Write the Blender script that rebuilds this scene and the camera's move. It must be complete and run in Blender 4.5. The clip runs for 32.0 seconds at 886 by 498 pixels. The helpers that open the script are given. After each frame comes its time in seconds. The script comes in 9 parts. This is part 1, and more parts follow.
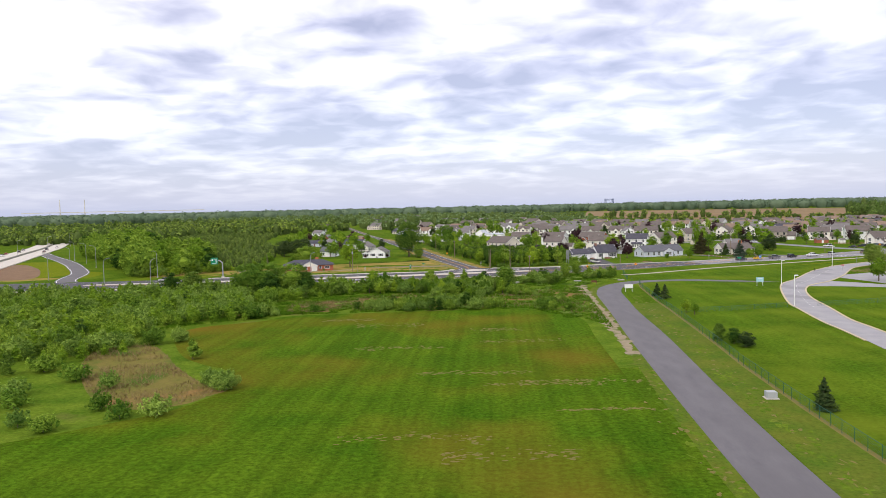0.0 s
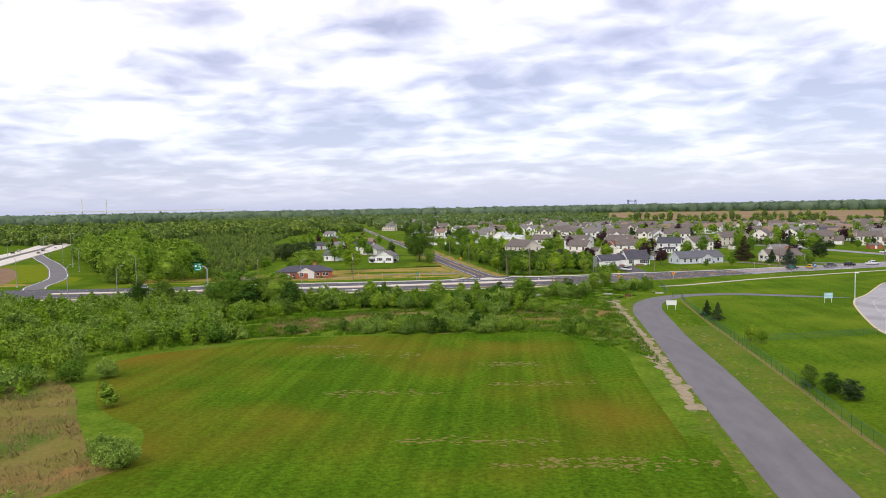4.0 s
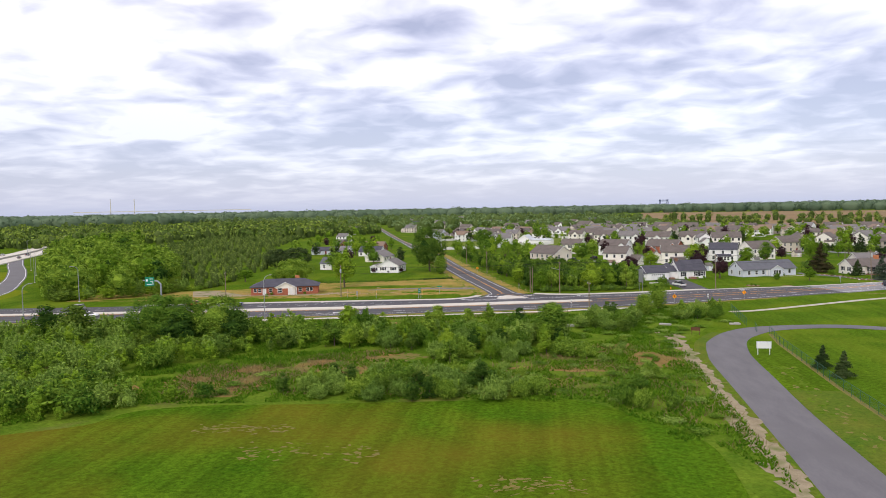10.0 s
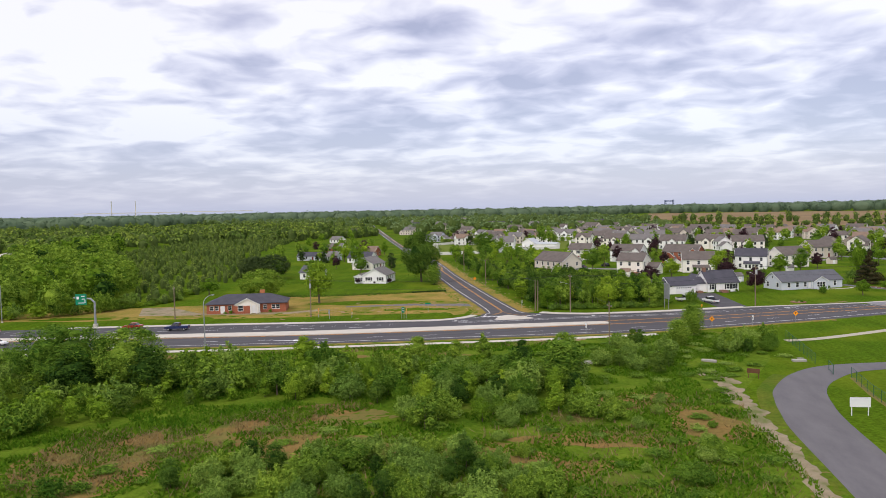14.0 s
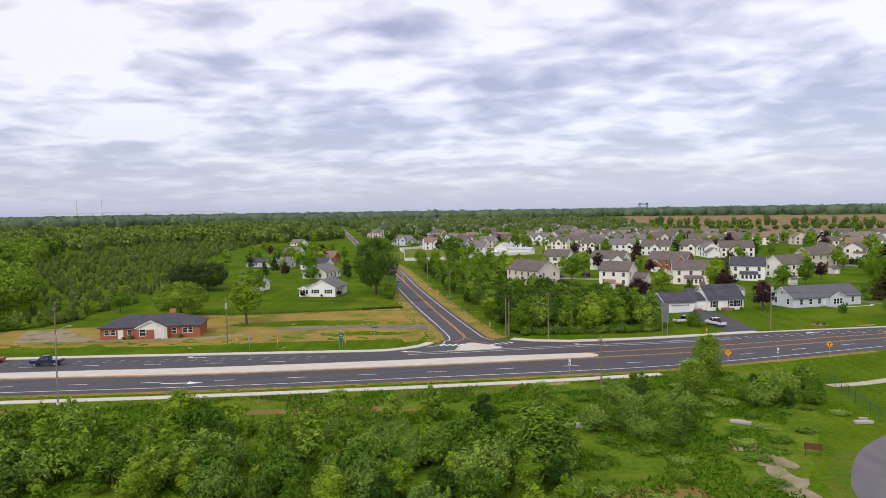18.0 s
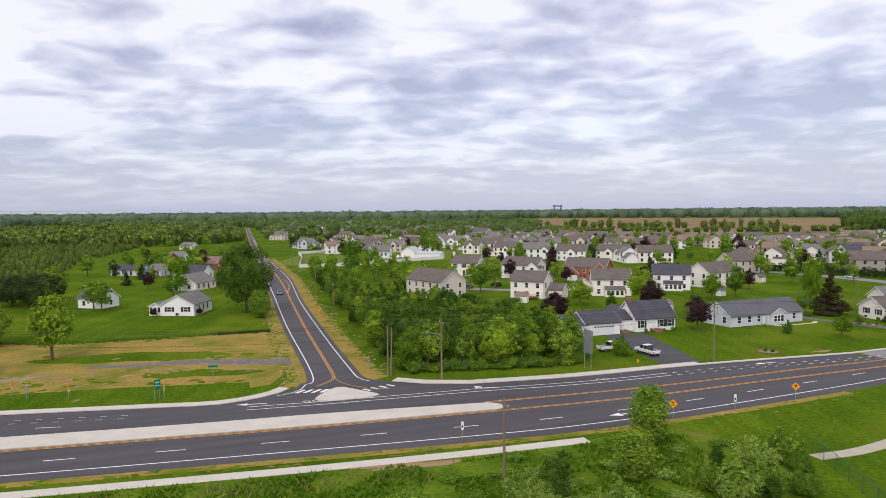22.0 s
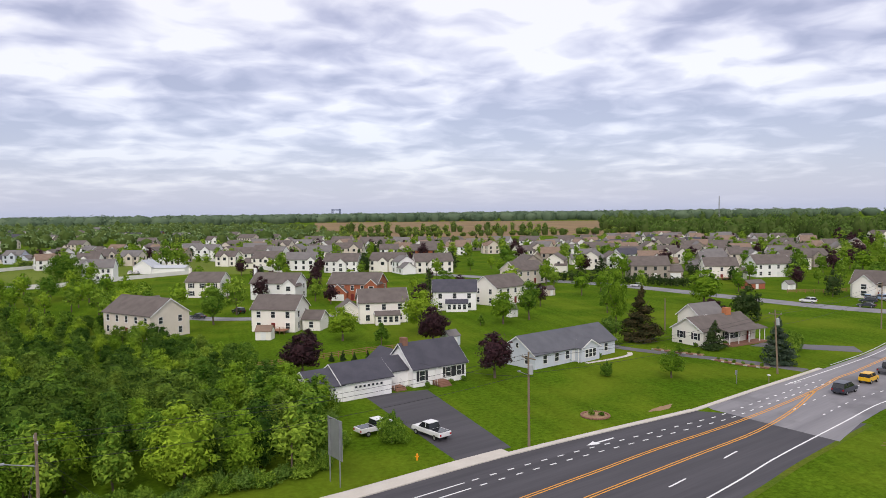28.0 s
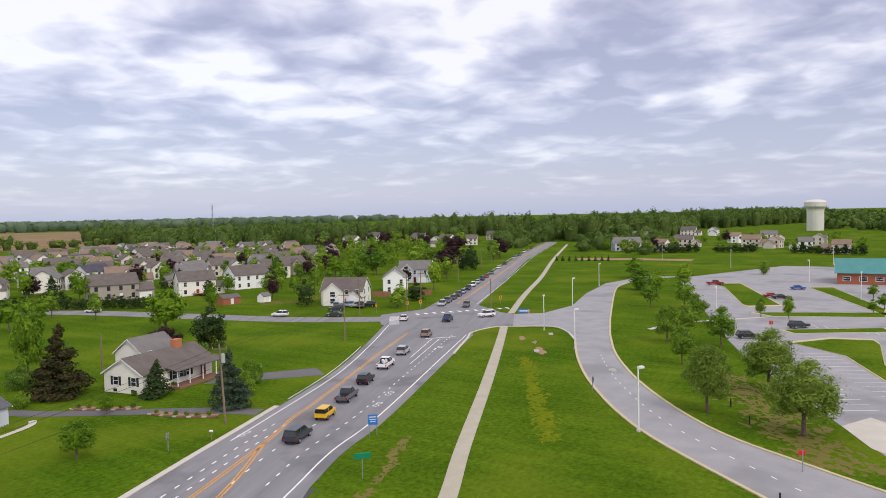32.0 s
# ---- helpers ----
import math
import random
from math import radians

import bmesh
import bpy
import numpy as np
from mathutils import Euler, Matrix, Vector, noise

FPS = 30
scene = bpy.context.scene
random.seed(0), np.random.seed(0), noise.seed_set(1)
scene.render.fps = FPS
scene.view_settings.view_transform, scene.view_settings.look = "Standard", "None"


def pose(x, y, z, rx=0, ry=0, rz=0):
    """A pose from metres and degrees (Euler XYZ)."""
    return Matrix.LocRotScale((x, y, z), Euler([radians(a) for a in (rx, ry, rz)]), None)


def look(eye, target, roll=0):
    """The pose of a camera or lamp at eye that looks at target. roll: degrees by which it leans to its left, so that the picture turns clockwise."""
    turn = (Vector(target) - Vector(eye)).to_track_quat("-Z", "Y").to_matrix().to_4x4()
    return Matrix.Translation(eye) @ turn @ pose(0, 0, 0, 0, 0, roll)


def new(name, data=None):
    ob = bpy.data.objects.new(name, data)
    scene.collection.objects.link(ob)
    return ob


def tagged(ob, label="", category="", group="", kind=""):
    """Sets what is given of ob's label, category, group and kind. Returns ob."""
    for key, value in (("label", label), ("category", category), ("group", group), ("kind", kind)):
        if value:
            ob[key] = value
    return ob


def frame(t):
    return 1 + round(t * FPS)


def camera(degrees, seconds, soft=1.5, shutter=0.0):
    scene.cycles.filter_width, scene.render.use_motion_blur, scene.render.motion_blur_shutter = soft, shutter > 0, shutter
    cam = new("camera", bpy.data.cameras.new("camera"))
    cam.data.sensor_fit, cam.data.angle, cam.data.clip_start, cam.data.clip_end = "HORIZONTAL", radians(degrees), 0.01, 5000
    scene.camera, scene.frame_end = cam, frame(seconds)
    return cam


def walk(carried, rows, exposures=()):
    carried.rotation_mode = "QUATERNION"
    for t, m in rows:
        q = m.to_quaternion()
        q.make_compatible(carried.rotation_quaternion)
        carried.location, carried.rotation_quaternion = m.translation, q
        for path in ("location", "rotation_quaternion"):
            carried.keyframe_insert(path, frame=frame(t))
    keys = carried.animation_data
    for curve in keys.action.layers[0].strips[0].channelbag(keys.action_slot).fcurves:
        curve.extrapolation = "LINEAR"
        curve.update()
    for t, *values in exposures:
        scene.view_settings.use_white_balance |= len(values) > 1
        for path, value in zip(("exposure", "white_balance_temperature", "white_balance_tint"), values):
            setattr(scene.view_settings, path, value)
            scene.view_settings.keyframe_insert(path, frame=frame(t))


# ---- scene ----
cam = camera(63.0, 32.0, soft=0.55)
PATH = [
    (0, (0.019, -1.624, 27.876), (-0.114, 0.368, 27.759), -1.3),
    (2, (0.727, 16.316, 27.76), (0.568, 18.306, 27.645), -1.2),
    (6, (1.83, 51.517, 27.74), (1.613, 53.502, 27.626), -1.0),
    (8, (2.26, 70.462, 27.924), (2.021, 72.444, 27.811), -1.0),
    (10, (2.266, 88.61, 27.917), (2.0, 90.589, 27.804), -1.1),
    (13, (1.71, 116.142, 28.347), (1.433, 118.119, 28.235), -1.2),
    (16.5, (1.422, 148.367, 28.499), (1.16, 150.347, 28.393), -1.1),
    (19, (2.955, 172.216, 28.466), (2.802, 174.208, 28.357), -0.7),
    (21, (5.855, 191.165, 28.336), (5.81, 193.162, 28.227), -0.5),
    (23, (9.541, 208.999, 28.544), (9.617, 210.995, 28.439), -0.6),
    (24.5, (12.657, 222.148, 28.558), (12.777, 224.142, 28.454), -0.6),
    (26.5, (16.619, 239.193, 28.518), (16.774, 241.184, 28.419), -0.7),
    (27, (18.228, 243.714, 28.465), (18.513, 245.691, 28.366), -0.7),
    (27.5, (20.213, 248.345, 28.425), (20.644, 250.295, 28.323), -0.8),
    (28, (22.606, 252.75, 28.435), (23.217, 254.652, 28.333), -0.7),
    (28.5, (25.357, 256.672, 28.437), (26.125, 258.515, 28.335), -0.7),
    (29, (28.411, 260.228, 28.425), (29.327, 262.003, 28.324), -0.8),
    (29.5, (31.585, 263.359, 28.313), (32.641, 265.055, 28.214), -1.0),
    (30, (35.227, 266.047, 28.214), (36.436, 267.637, 28.116), -1.0),
    (30.5, (39.105, 268.11, 28.137), (40.442, 269.594, 28.039), -1.2),
    (31, (42.791, 269.75, 28.158), (44.246, 271.119, 28.06), -1.1),
    (31.5, (46.757, 271.063, 28.151), (48.313, 272.315, 28.044), -1.8),
    (32, (50.899, 272.364, 28.158), (52.551, 273.487, 28.058), -1.2),
]
walk(cam, [(t, look(eye, target, roll)) for t, eye, target, roll in PATH], [(0, 0.0, 6600, 16), (9, -0.04, 6600, 16), (15, -0.2, 6600, 16), (24, -0.25, 6600, 16), (32, -0.22, 6600, 16)])


# ---- world and light ----
world = bpy.data.worlds.new("overcast_sky")
scene.world = world
world.use_nodes = True
wn, wl = world.node_tree.nodes, world.node_tree.links
wn.clear()


def wnode(kind, **kw):
    n = wn.new(kind)
    for k, v in kw.items():
        if k == "op":
            n.operation = v
        else:
            n.inputs[k].default_value = v
    return n


def wmath(op, a, b):
    n = wn.new("ShaderNodeMath")
    n.operation = op
    for i, v in enumerate((a, b)):
        if isinstance(v, (int, float)):
            n.inputs[i].default_value = v
        else:
            wl.new(v, n.inputs[i])
    return n.outputs[0]


def wramp(fac, stops):
    n = wn.new("ShaderNodeValToRGB")
    e = n.color_ramp.elements
    while len(e) < len(stops):
        e.new(0.5)
    for el, (p, c) in zip(e, stops):
        el.position, el.color = p, (*c, 1)
    wl.new(fac, n.inputs[0])
    return n.outputs[0]


def wmix(fac, a, b):
    n = wn.new("ShaderNodeMix")
    n.data_type = "RGBA"
    for i, v in ((0, fac), (6, a), (7, b)):
        if isinstance(v, (int, float)):
            n.inputs[i].default_value = v
        elif isinstance(v, tuple):
            n.inputs[i].default_value = (*v, 1)
        else:
            wl.new(v, n.inputs[i])
    return n.outputs[2]


tex = wn.new("ShaderNodeTexCoord")
sep = wn.new("ShaderNodeSeparateXYZ")
wl.new(tex.outputs["Generated"], sep.inputs[0])
up = wmath("MAXIMUM", sep.outputs[2], 0.0)
den = wmath("ADD", up, 0.15)
com = wn.new("ShaderNodeCombineXYZ")
wl.new(wmath("DIVIDE", sep.outputs[0], den), com.inputs[0])
wl.new(wmath("DIVIDE", sep.outputs[1], den), com.inputs[1])
com.inputs[2].default_value = 8.3
big = wnode("ShaderNodeTexNoise", Scale=1.5, Detail=4.0, Roughness=0.45, Distortion=0.35)
wl.new(com.outputs[0], big.inputs["Vector"])
small = wnode("ShaderNodeTexNoise", Scale=4.2, Detail=4.0, Roughness=0.45, Distortion=0.4)
wl.new(com.outputs[0], small.inputs["Vector"])
cloud = wmath("ADD", wmath("ADD", wmath("MULTIPLY", big.outputs[0], 0.55), wmath("MULTIPLY", small.outputs[0], 0.45)), wmath("SUBTRACT", wmath("MULTIPLY", wmath("MINIMUM", up, 0.35), 0.55), 0.075))
cover = wramp(wmath("SUBTRACT", cloud, wmath("MULTIPLY", sep.outputs[0], 0.06)), [(0.385, (0.42, 0.425, 0.56)), (0.45, (0.60, 0.60, 0.735)), (0.505, (0.83, 0.83, 0.925)), (0.57, (1.12, 1.12, 1.12))])
haze = wramp(up, [(0.0, (1, 1, 1)), (0.05, (0.55, 0.55, 0.55)), (0.16, (0.12, 0.12, 0.12)), (0.3, (0, 0, 0))])
sky = wn.new("ShaderNodeTexSky")
sky.sky_type, sky.sun_disc, sky.sun_elevation, sky.sun_rotation = "NISHITA", False, radians(42), radians(200)
blue = wn.new("ShaderNodeBackground")
blue.inputs[1].default_value = 0.05
wl.new(sky.outputs[0], blue.inputs[0])
grey = wn.new("ShaderNodeBackground")
grey.inputs[1].default_value = 0.86
wl.new(wmix(haze, cover, (0.47, 0.55, 0.79)), grey.inputs[0])
both = wn.new("ShaderNodeAddShader")
wl.new(blue.outputs[0], both.inputs[0])
wl.new(grey.outputs[0], both.inputs[1])
out = wn.new("ShaderNodeOutputWorld")
wl.new(both.outputs[0], out.inputs[0])

sun_data = bpy.data.lights.new("sun", "SUN")
sun_data.energy, sun_data.angle, sun_data.color = 1.55, radians(16), (1.0, 0.95, 0.87)
sun = new("sun", sun_data)
sun.matrix_world = look((0, 0, 300), (39, 104, 200))


# ---- materials ----
def material(name, col, col2=None, scale=1.0, rough=0.8, metal=0.0, bump=0.0, fine=8.0, island=0.0, obj=0.0, spec=0.3, stretch=(1, 1, 1), big=None, trans=0.0, stripes=0.0, stripe_turn=0.0, mottle=0.0, turn=0.0):
    """A noise-varied surface: two colours at one scale, finer grain, random tone per leaf island or per object."""
    m = bpy.data.materials.new(name)
    m.use_nodes = True
    n, l = m.node_tree.nodes, m.node_tree.links
    b = n["Principled BSDF"]
    b.inputs["Roughness"].default_value, b.inputs["Metallic"].default_value = rough, metal
    b.inputs["Specular IOR Level"].default_value = spec
    geo = n.new("ShaderNodeNewGeometry")
    mp = n.new("ShaderNodeMapping")
    mp.inputs["Scale"].default_value = stretch
    if turn:
        mp.vector_type = "TEXTURE"
        mp.inputs["Scale"].default_value = [1 / v for v in stretch]
        mp.inputs["Rotation"].default_value = (0, 0, radians(turn))
    l.new(geo.outputs["Position"], mp.inputs[0])
    n1 = n.new("ShaderNodeTexNoise")
    n1.inputs["Scale"].default_value, n1.inputs["Detail"].default_value = scale, 5
    n2 = n.new("ShaderNodeTexNoise")
    n2.inputs["Scale"].default_value, n2.inputs["Detail"].default_value = scale * fine, 4
    for t in (n1, n2):
        l.new(mp.outputs[0], t.inputs["Vector"])
    add = n.new("ShaderNodeMath")
    add.operation = "MULTIPLY_ADD"
    l.new(n2.outputs[0], add.inputs[0])
    add.inputs[1].default_value = 0.6
    off = n.new("ShaderNodeMath")
    off.operation = "MULTIPLY_ADD"
    l.new(n1.outputs[0], off.inputs[0])
    off.inputs[1].default_value, off.inputs[2].default_value = 1.6, -0.6
    l.new(off.outputs[0], add.inputs[2])
    fac = add.outputs[0]
    if island or obj:
        rnd = geo.outputs["Random Per Island"] if island else n.new("ShaderNodeObjectInfo").outputs["Random"]
        k = n.new("ShaderNodeMath")
        k.operation = "MULTIPLY_ADD"
        l.new(rnd, k.inputs[0])
        k.inputs[1].default_value = 2 * (island or obj)
        shift = n.new("ShaderNodeMath")
        shift.operation = "SUBTRACT"
        l.new(fac, shift.inputs[0])
        shift.inputs[1].default_value = (island or obj)
        l.new(shift.outputs[0], k.inputs[2])
        fac = k.outputs[0]
    mix = n.new("ShaderNodeMix")
    mix.data_type, mix.clamp_factor = "RGBA", True
    l.new(fac, mix.inputs[0])
    mix.inputs[6].default_value, mix.inputs[7].default_value = (*col, 1), (*(col2 or col), 1)
    res = mix.outputs[2]
    if island and obj:
        info = n.new("ShaderNodeObjectInfo")
        hsv = n.new("ShaderNodeHueSaturation")
        mr = n.new("ShaderNodeMapRange")
        mr.inputs[3].default_value, mr.inputs[4].default_value = 1 - obj, 1 + obj
        l.new(info.outputs["Random"], mr.inputs[0])
        l.new(mr.outputs[0], hsv.inputs["Value"])
        mh = n.new("ShaderNodeMapRange")
        mh.inputs[3].default_value, mh.inputs[4].default_value = 0.5 + obj * 0.05, 0.5 - obj * 0.05
        l.new(info.outputs["Random"], mh.inputs[0])
        l.new(mh.outputs[0], hsv.inputs["Hue"])
        l.new(res, hsv.inputs["Color"])
        res = hsv.outputs[0]
    if stripes:
        # mowing rows: streaks drawn out along the run of the mower
        wv = n.new("ShaderNodeTexNoise")
        wv.inputs["Scale"].default_value, wv.inputs["Detail"].default_value = stripes * 2.6, 3.0
        turned = n.new("ShaderNodeMapping")
        turned.inputs["Scale"].default_value = (1, 0.018, 1)
        turned.inputs["Rotation"].default_value = (0, 0, radians(stripe_turn))
        l.new(geo.outputs["Position"], turned.inputs[0])
        l.new(turned.outputs[0], wv.inputs["Vector"])
        mr = n.new("ShaderNodeMapRange")
        mr.inputs[1].default_value, mr.inputs[2].default_value = 0.38, 0.62
        mr.inputs[3].default_value, mr.inputs[4].default_value = (0.87, 1.05) if stripe_turn else (0.84, 1.08)
        l.new(wv.outputs["Fac"], mr.inputs[0])
        hs = n.new("ShaderNodeHueSaturation")
        l.new(mr.outputs[0], hs.inputs["Value"])
        l.new(res, hs.inputs["Color"])
        res = hs.outputs[0]
    if mottle:
        n4 = n.new("ShaderNodeTexNoise")
        n4.inputs["Scale"].default_value, n4.inputs["Detail"].default_value, n4.inputs["Roughness"].default_value = 1.4, 9, 0.8
        l.new(mp.outputs[0], n4.inputs["Vector"])
        mr = n.new("ShaderNodeMapRange")
        mr.inputs[1].default_value, mr.inputs[2].default_value = 0.25, 0.75
        mr.inputs[3].default_value, mr.inputs[4].default_value = 1 - mottle, 1 + mottle
        l.new(n4.outputs[0], mr.inputs[0])
        hs = n.new("ShaderNodeHueSaturation")
        l.new(mr.outputs[0], hs.inputs["Value"])
        l.new(res, hs.inputs["Color"])
        res = hs.outputs[0]
    if big:
        col3, bscale, lo, hi = big
        n3 = n.new("ShaderNodeTexNoise")
        n3.inputs["Scale"].default_value, n3.inputs["Detail"].default_value = bscale, 6
        l.new(geo.outputs["Position"], n3.inputs["Vector"])
        mr = n.new("ShaderNodeMapRange")
        mr.inputs[1].default_value, mr.inputs[2].default_value = lo, hi
        l.new(n3.outputs[0], mr.inputs[0])
        mx = n.new("ShaderNodeMix")
        mx.data_type = "RGBA"
        l.new(mr.outputs[0], mx.inputs[0])
        l.new(res, mx.inputs[6])
        mx.inputs[7].default_value = (*col3, 1)
        res = mx.outputs[2]
    l.new(res, b.inputs["Base Color"])
    if trans:
        tr = n.new("ShaderNodeBsdfTranslucent")
        l.new(res, tr.inputs[0])
        ms = n.new("ShaderNodeMixShader")
        ms.inputs[0].default_value = trans
        l.new(b.outputs[0], ms.inputs[1])
        l.new(tr.outputs[0], ms.inputs[2])
        l.new(ms.outputs[0], n["Material Output"].inputs[0])
    if bump:
        bp = n.new("ShaderNodeBump")
        bp.inputs["Strength"].default_value, bp.inputs["Distance"].default_value = 0.7, bump
        l.new(n2.outputs[0], bp.inputs["Height"])
        l.new(bp.outputs[0], b.inputs["Normal"])
    return m


LAWN = material("lawn_grass", (0.046, 0.104, 0.005), (0.106, 0.170, 0.010), 0.07, 1.0, bump=0.05, fine=30, spec=0.01, big=((0.140, 0.180, 0.014), 0.035, 0.5, 0.8), stripes=0.15, stripe_turn=67, mottle=0.75)
FIELD = material("mown_field_grass", (0.036, 0.098, 0.004), (0.090, 0.150, 0.008), 0.09, 1.0, bump=0.05, fine=20, spec=0.01, big=((0.165, 0.105, 0.014), 0.022, 0.47, 0.74), stripes=0.21, mottle=0.85)
MEADOW = material("rough_meadow_grass", (0.040, 0.102, 0.006), (0.15, 0.21, 0.02), 0.16, 1.0, bump=0.2, fine=10, spec=0.01, big=((0.19, 0.14, 0.055), 0.07, 0.60, 0.78), mottle=0.55)
DRYGRASS = material("dry_tan_grass", (0.36, 0.235, 0.07), (0.22, 0.19, 0.035), 0.16, 0.95, bump=0.08, fine=12, spec=0.05, big=((0.115, 0.155, 0.010), 0.11, 0.46, 0.72), mottle=0.4)
EARTH = material("bare_earth", (0.25, 0.15, 0.08), (0.36, 0.25, 0.14), 0.3, 0.95, bump=0.03)
CROP = material("tan_crop_field", (0.14, 0.09, 0.04), (0.28, 0.185, 0.08), 0.012, 0.95, fine=20)
ASPHALT = material("new_dark_asphalt", (0.046, 0.044, 0.051), (0.088, 0.084, 0.095), 0.9, 0.78, bump=0.01, fine=7, stretch=(0.03, 0.6, 1), turn=19)
OLDROAD = material("worn_grey_asphalt", (0.175, 0.17, 0.185), (0.285, 0.276, 0.29), 0.9, 0.82, bump=0.01, fine=7, stretch=(0.03, 0.5, 1), turn=23, big=((0.16, 0.155, 0.165), 0.08, 0.56, 0.66))
DRIVE = material("grey_service_road_asphalt", (0.112, 0.106, 0.115), (0.165, 0.157, 0.166), 0.5, 0.82, bump=0.01, fine=9, stretch=(1, 0.25, 1), big=((0.125, 0.118, 0.126), 0.05, 0.5, 0.66))
PALELOT = material("pale_grey_worn_asphalt", (0.27, 0.265, 0.28), (0.37, 0.36, 0.372), 0.25, 0.85, bump=0.01, fine=12, big=((0.25, 0.245, 0.255), 0.06, 0.55, 0.65))
CONCRETE = material("pale_concrete", (0.50, 0.46, 0.40), (0.62, 0.58, 0.52), 0.4, 0.85, bump=0.005, fine=12)
GRAVEL = material("pale_gravel", (0.20, 0.16, 0.095), (0.35, 0.285, 0.19), 0.7, 0.95, bump=0.05, fine=8, big=((0.13, 0.15, 0.04), 0.25, 0.52, 0.66))
WHITEPAINT = material("white_road_paint", (0.72, 0.72, 0.72), (0.82, 0.82, 0.82), 2.0, 0.7)
WORNPAINT = material("worn_white_road_paint", (0.30, 0.30, 0.31), (0.55, 0.55, 0.55), 1.2, 0.8)
ORANGEPAINT = material("orange_yellow_road_paint", (0.70, 0.30, 0.03), (0.78, 0.37, 0.05), 2.0, 0.7)
WORN = material("worn_straw_patch", (0.20, 0.145, 0.035), (0.12, 0.125, 0.02), 0.8, 0.95, bump=0.03)
VERGE = material("yellow_green_verge", (0.050, 0.120, 0.006), (0.135, 0.145, 0.018), 0.15, 0.95, bump=0.04, fine=16, spec=0.05, mottle=0.45)
PADDOCK = material("pale_paddock_grass", (0.11, 0.16, 0.02), (0.15, 0.19, 0.03), 0.03, 0.95, fine=20, spec=0.05, mottle=0.4)
KERBSTONE = material("yellowish_kerb_concrete", (0.50, 0.41, 0.24), (0.58, 0.50, 0.34), 0.5, 0.9)
BARRIER = material("grey_barrier_concrete", (0.34, 0.32, 0.29), (0.45, 0.43, 0.39), 0.4, 0.9)
PALEROOF = material("pale_metal_roof", (0.42, 0.45, 0.50), (0.52, 0.54, 0.58), 0.6, 0.5)
TEALROOF = material("teal_metal_roof", (0.04, 0.20, 0.20), (0.06, 0.26, 0.25), 0.4, 0.45)
TOWERPAINT = material("pale_cream_paint", (0.62, 0.60, 0.54), (0.70, 0.68, 0.62), 0.1, 0.6)
BRIDGEBLUE = material("blue_bridge_steel", (0.03, 0.06, 0.15), (0.05, 0.09, 0.2), 0.1, 0.6)
STEEL = material("galvanised_steel", (0.30, 0.31, 0.33), (0.42, 0.43, 0.45), 1.0, 0.45, metal=0.6)
LEAF = material("green_leaves", (0.046, 0.116, 0.012), (0.212, 0.335, 0.036), 0.25, 0.9, island=0.46, obj=0.28, spec=0.04, trans=0.14)
LEAFWOOD = material("deep_green_wood_leaves", (0.022, 0.060, 0.010), (0.118, 0.205, 0.026), 0.2, 0.9, island=0.46, obj=0.4, spec=0.04, trans=0.14)
LEAFBRIGHT = material("bright_young_leaves", (0.076, 0.160, 0.011), (0.235, 0.365, 0.028), 0.3, 0.9, island=0.42, obj=0.26, spec=0.04, trans=0.16)
LEAFCOPPER = material("copper_brown_leaves", (0.020, 0.028, 0.012), (0.084, 0.064, 0.028), 0.5, 0.9, island=0.45, obj=0.1, spec=0.04, trans=0.1)
LEAFBIRCH = material("pale_airy_birch_leaves", (0.115, 0.190, 0.028), (0.310, 0.405, 0.070), 0.3, 0.9, island=0.42, obj=0.2, spec=0.04, trans=0.3)
NEEDLEBLUE = material("blue_grey_spruce_needles", (0.024, 0.044, 0.026), (0.090, 0.120, 0.078), 0.4, 0.9, island=0.45, obj=0.1, spec=0.04)
# crown cores: the darkness deep inside a crown put into the colour
CORESHADE = material("inner_twigs_and_shoots", (0.046, 0.078, 0.018), (0.095, 0.132, 0.036), 0.3, 0.95, island=0.25, spec=0.02)
LEAFGREY = material("grey_green_olive_leaves", (0.070, 0.145, 0.022), (0.250, 0.375, 0.062), 0.3, 0.9, island=0.44, obj=0.22, spec=0.05, trans=0.14)
LEAFMAROON = material("maroon_leaves", (0.020, 0.008, 0.012), (0.062, 0.024, 0.028), 0.3, 0.7, island=0.4, obj=0.15, spec=0.2, trans=0.2)
NEEDLE = material("dark_conifer_needles", (0.018, 0.040, 0.012), (0.060, 0.088, 0.028), 0.4, 0.9, island=0.45, obj=0.2, spec=0.04)
WOODSLEAF = material("far_woods_leaves", (0.076, 0.136, 0.024), (0.250, 0.335, 0.064), 0.03, 0.9, island=0.45, spec=0.02, fine=6, trans=0.15)
WOODSDARK = material("dark_woods_leaves", (0.036, 0.078, 0.015), (0.120, 0.185, 0.036), 0.05, 0.9, island=0.45, spec=0.02, fine=6, trans=0.15)
WOODSLIGHT = material("light_woods_leaves", (0.104, 0.170, 0.024), (0.290, 0.375, 0.064), 0.05, 0.9, island=0.45, spec=0.02, fine=6, trans=0.2)
# leaf green lifted and blued to carry the haze at middle distance
MIDHAZELEAF = material("middle_distance_woods_leaves", (0.092, 0.158, 0.064), (0.240, 0.325, 0.130), 0.02, 0.9, island=0.4, spec=0.02, fine=6, trans=0.2)
# aerial haze of the horizon mixed into the leaf colour, pale and bluish
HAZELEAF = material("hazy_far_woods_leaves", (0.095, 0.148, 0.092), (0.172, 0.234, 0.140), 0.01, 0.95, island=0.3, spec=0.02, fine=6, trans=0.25)
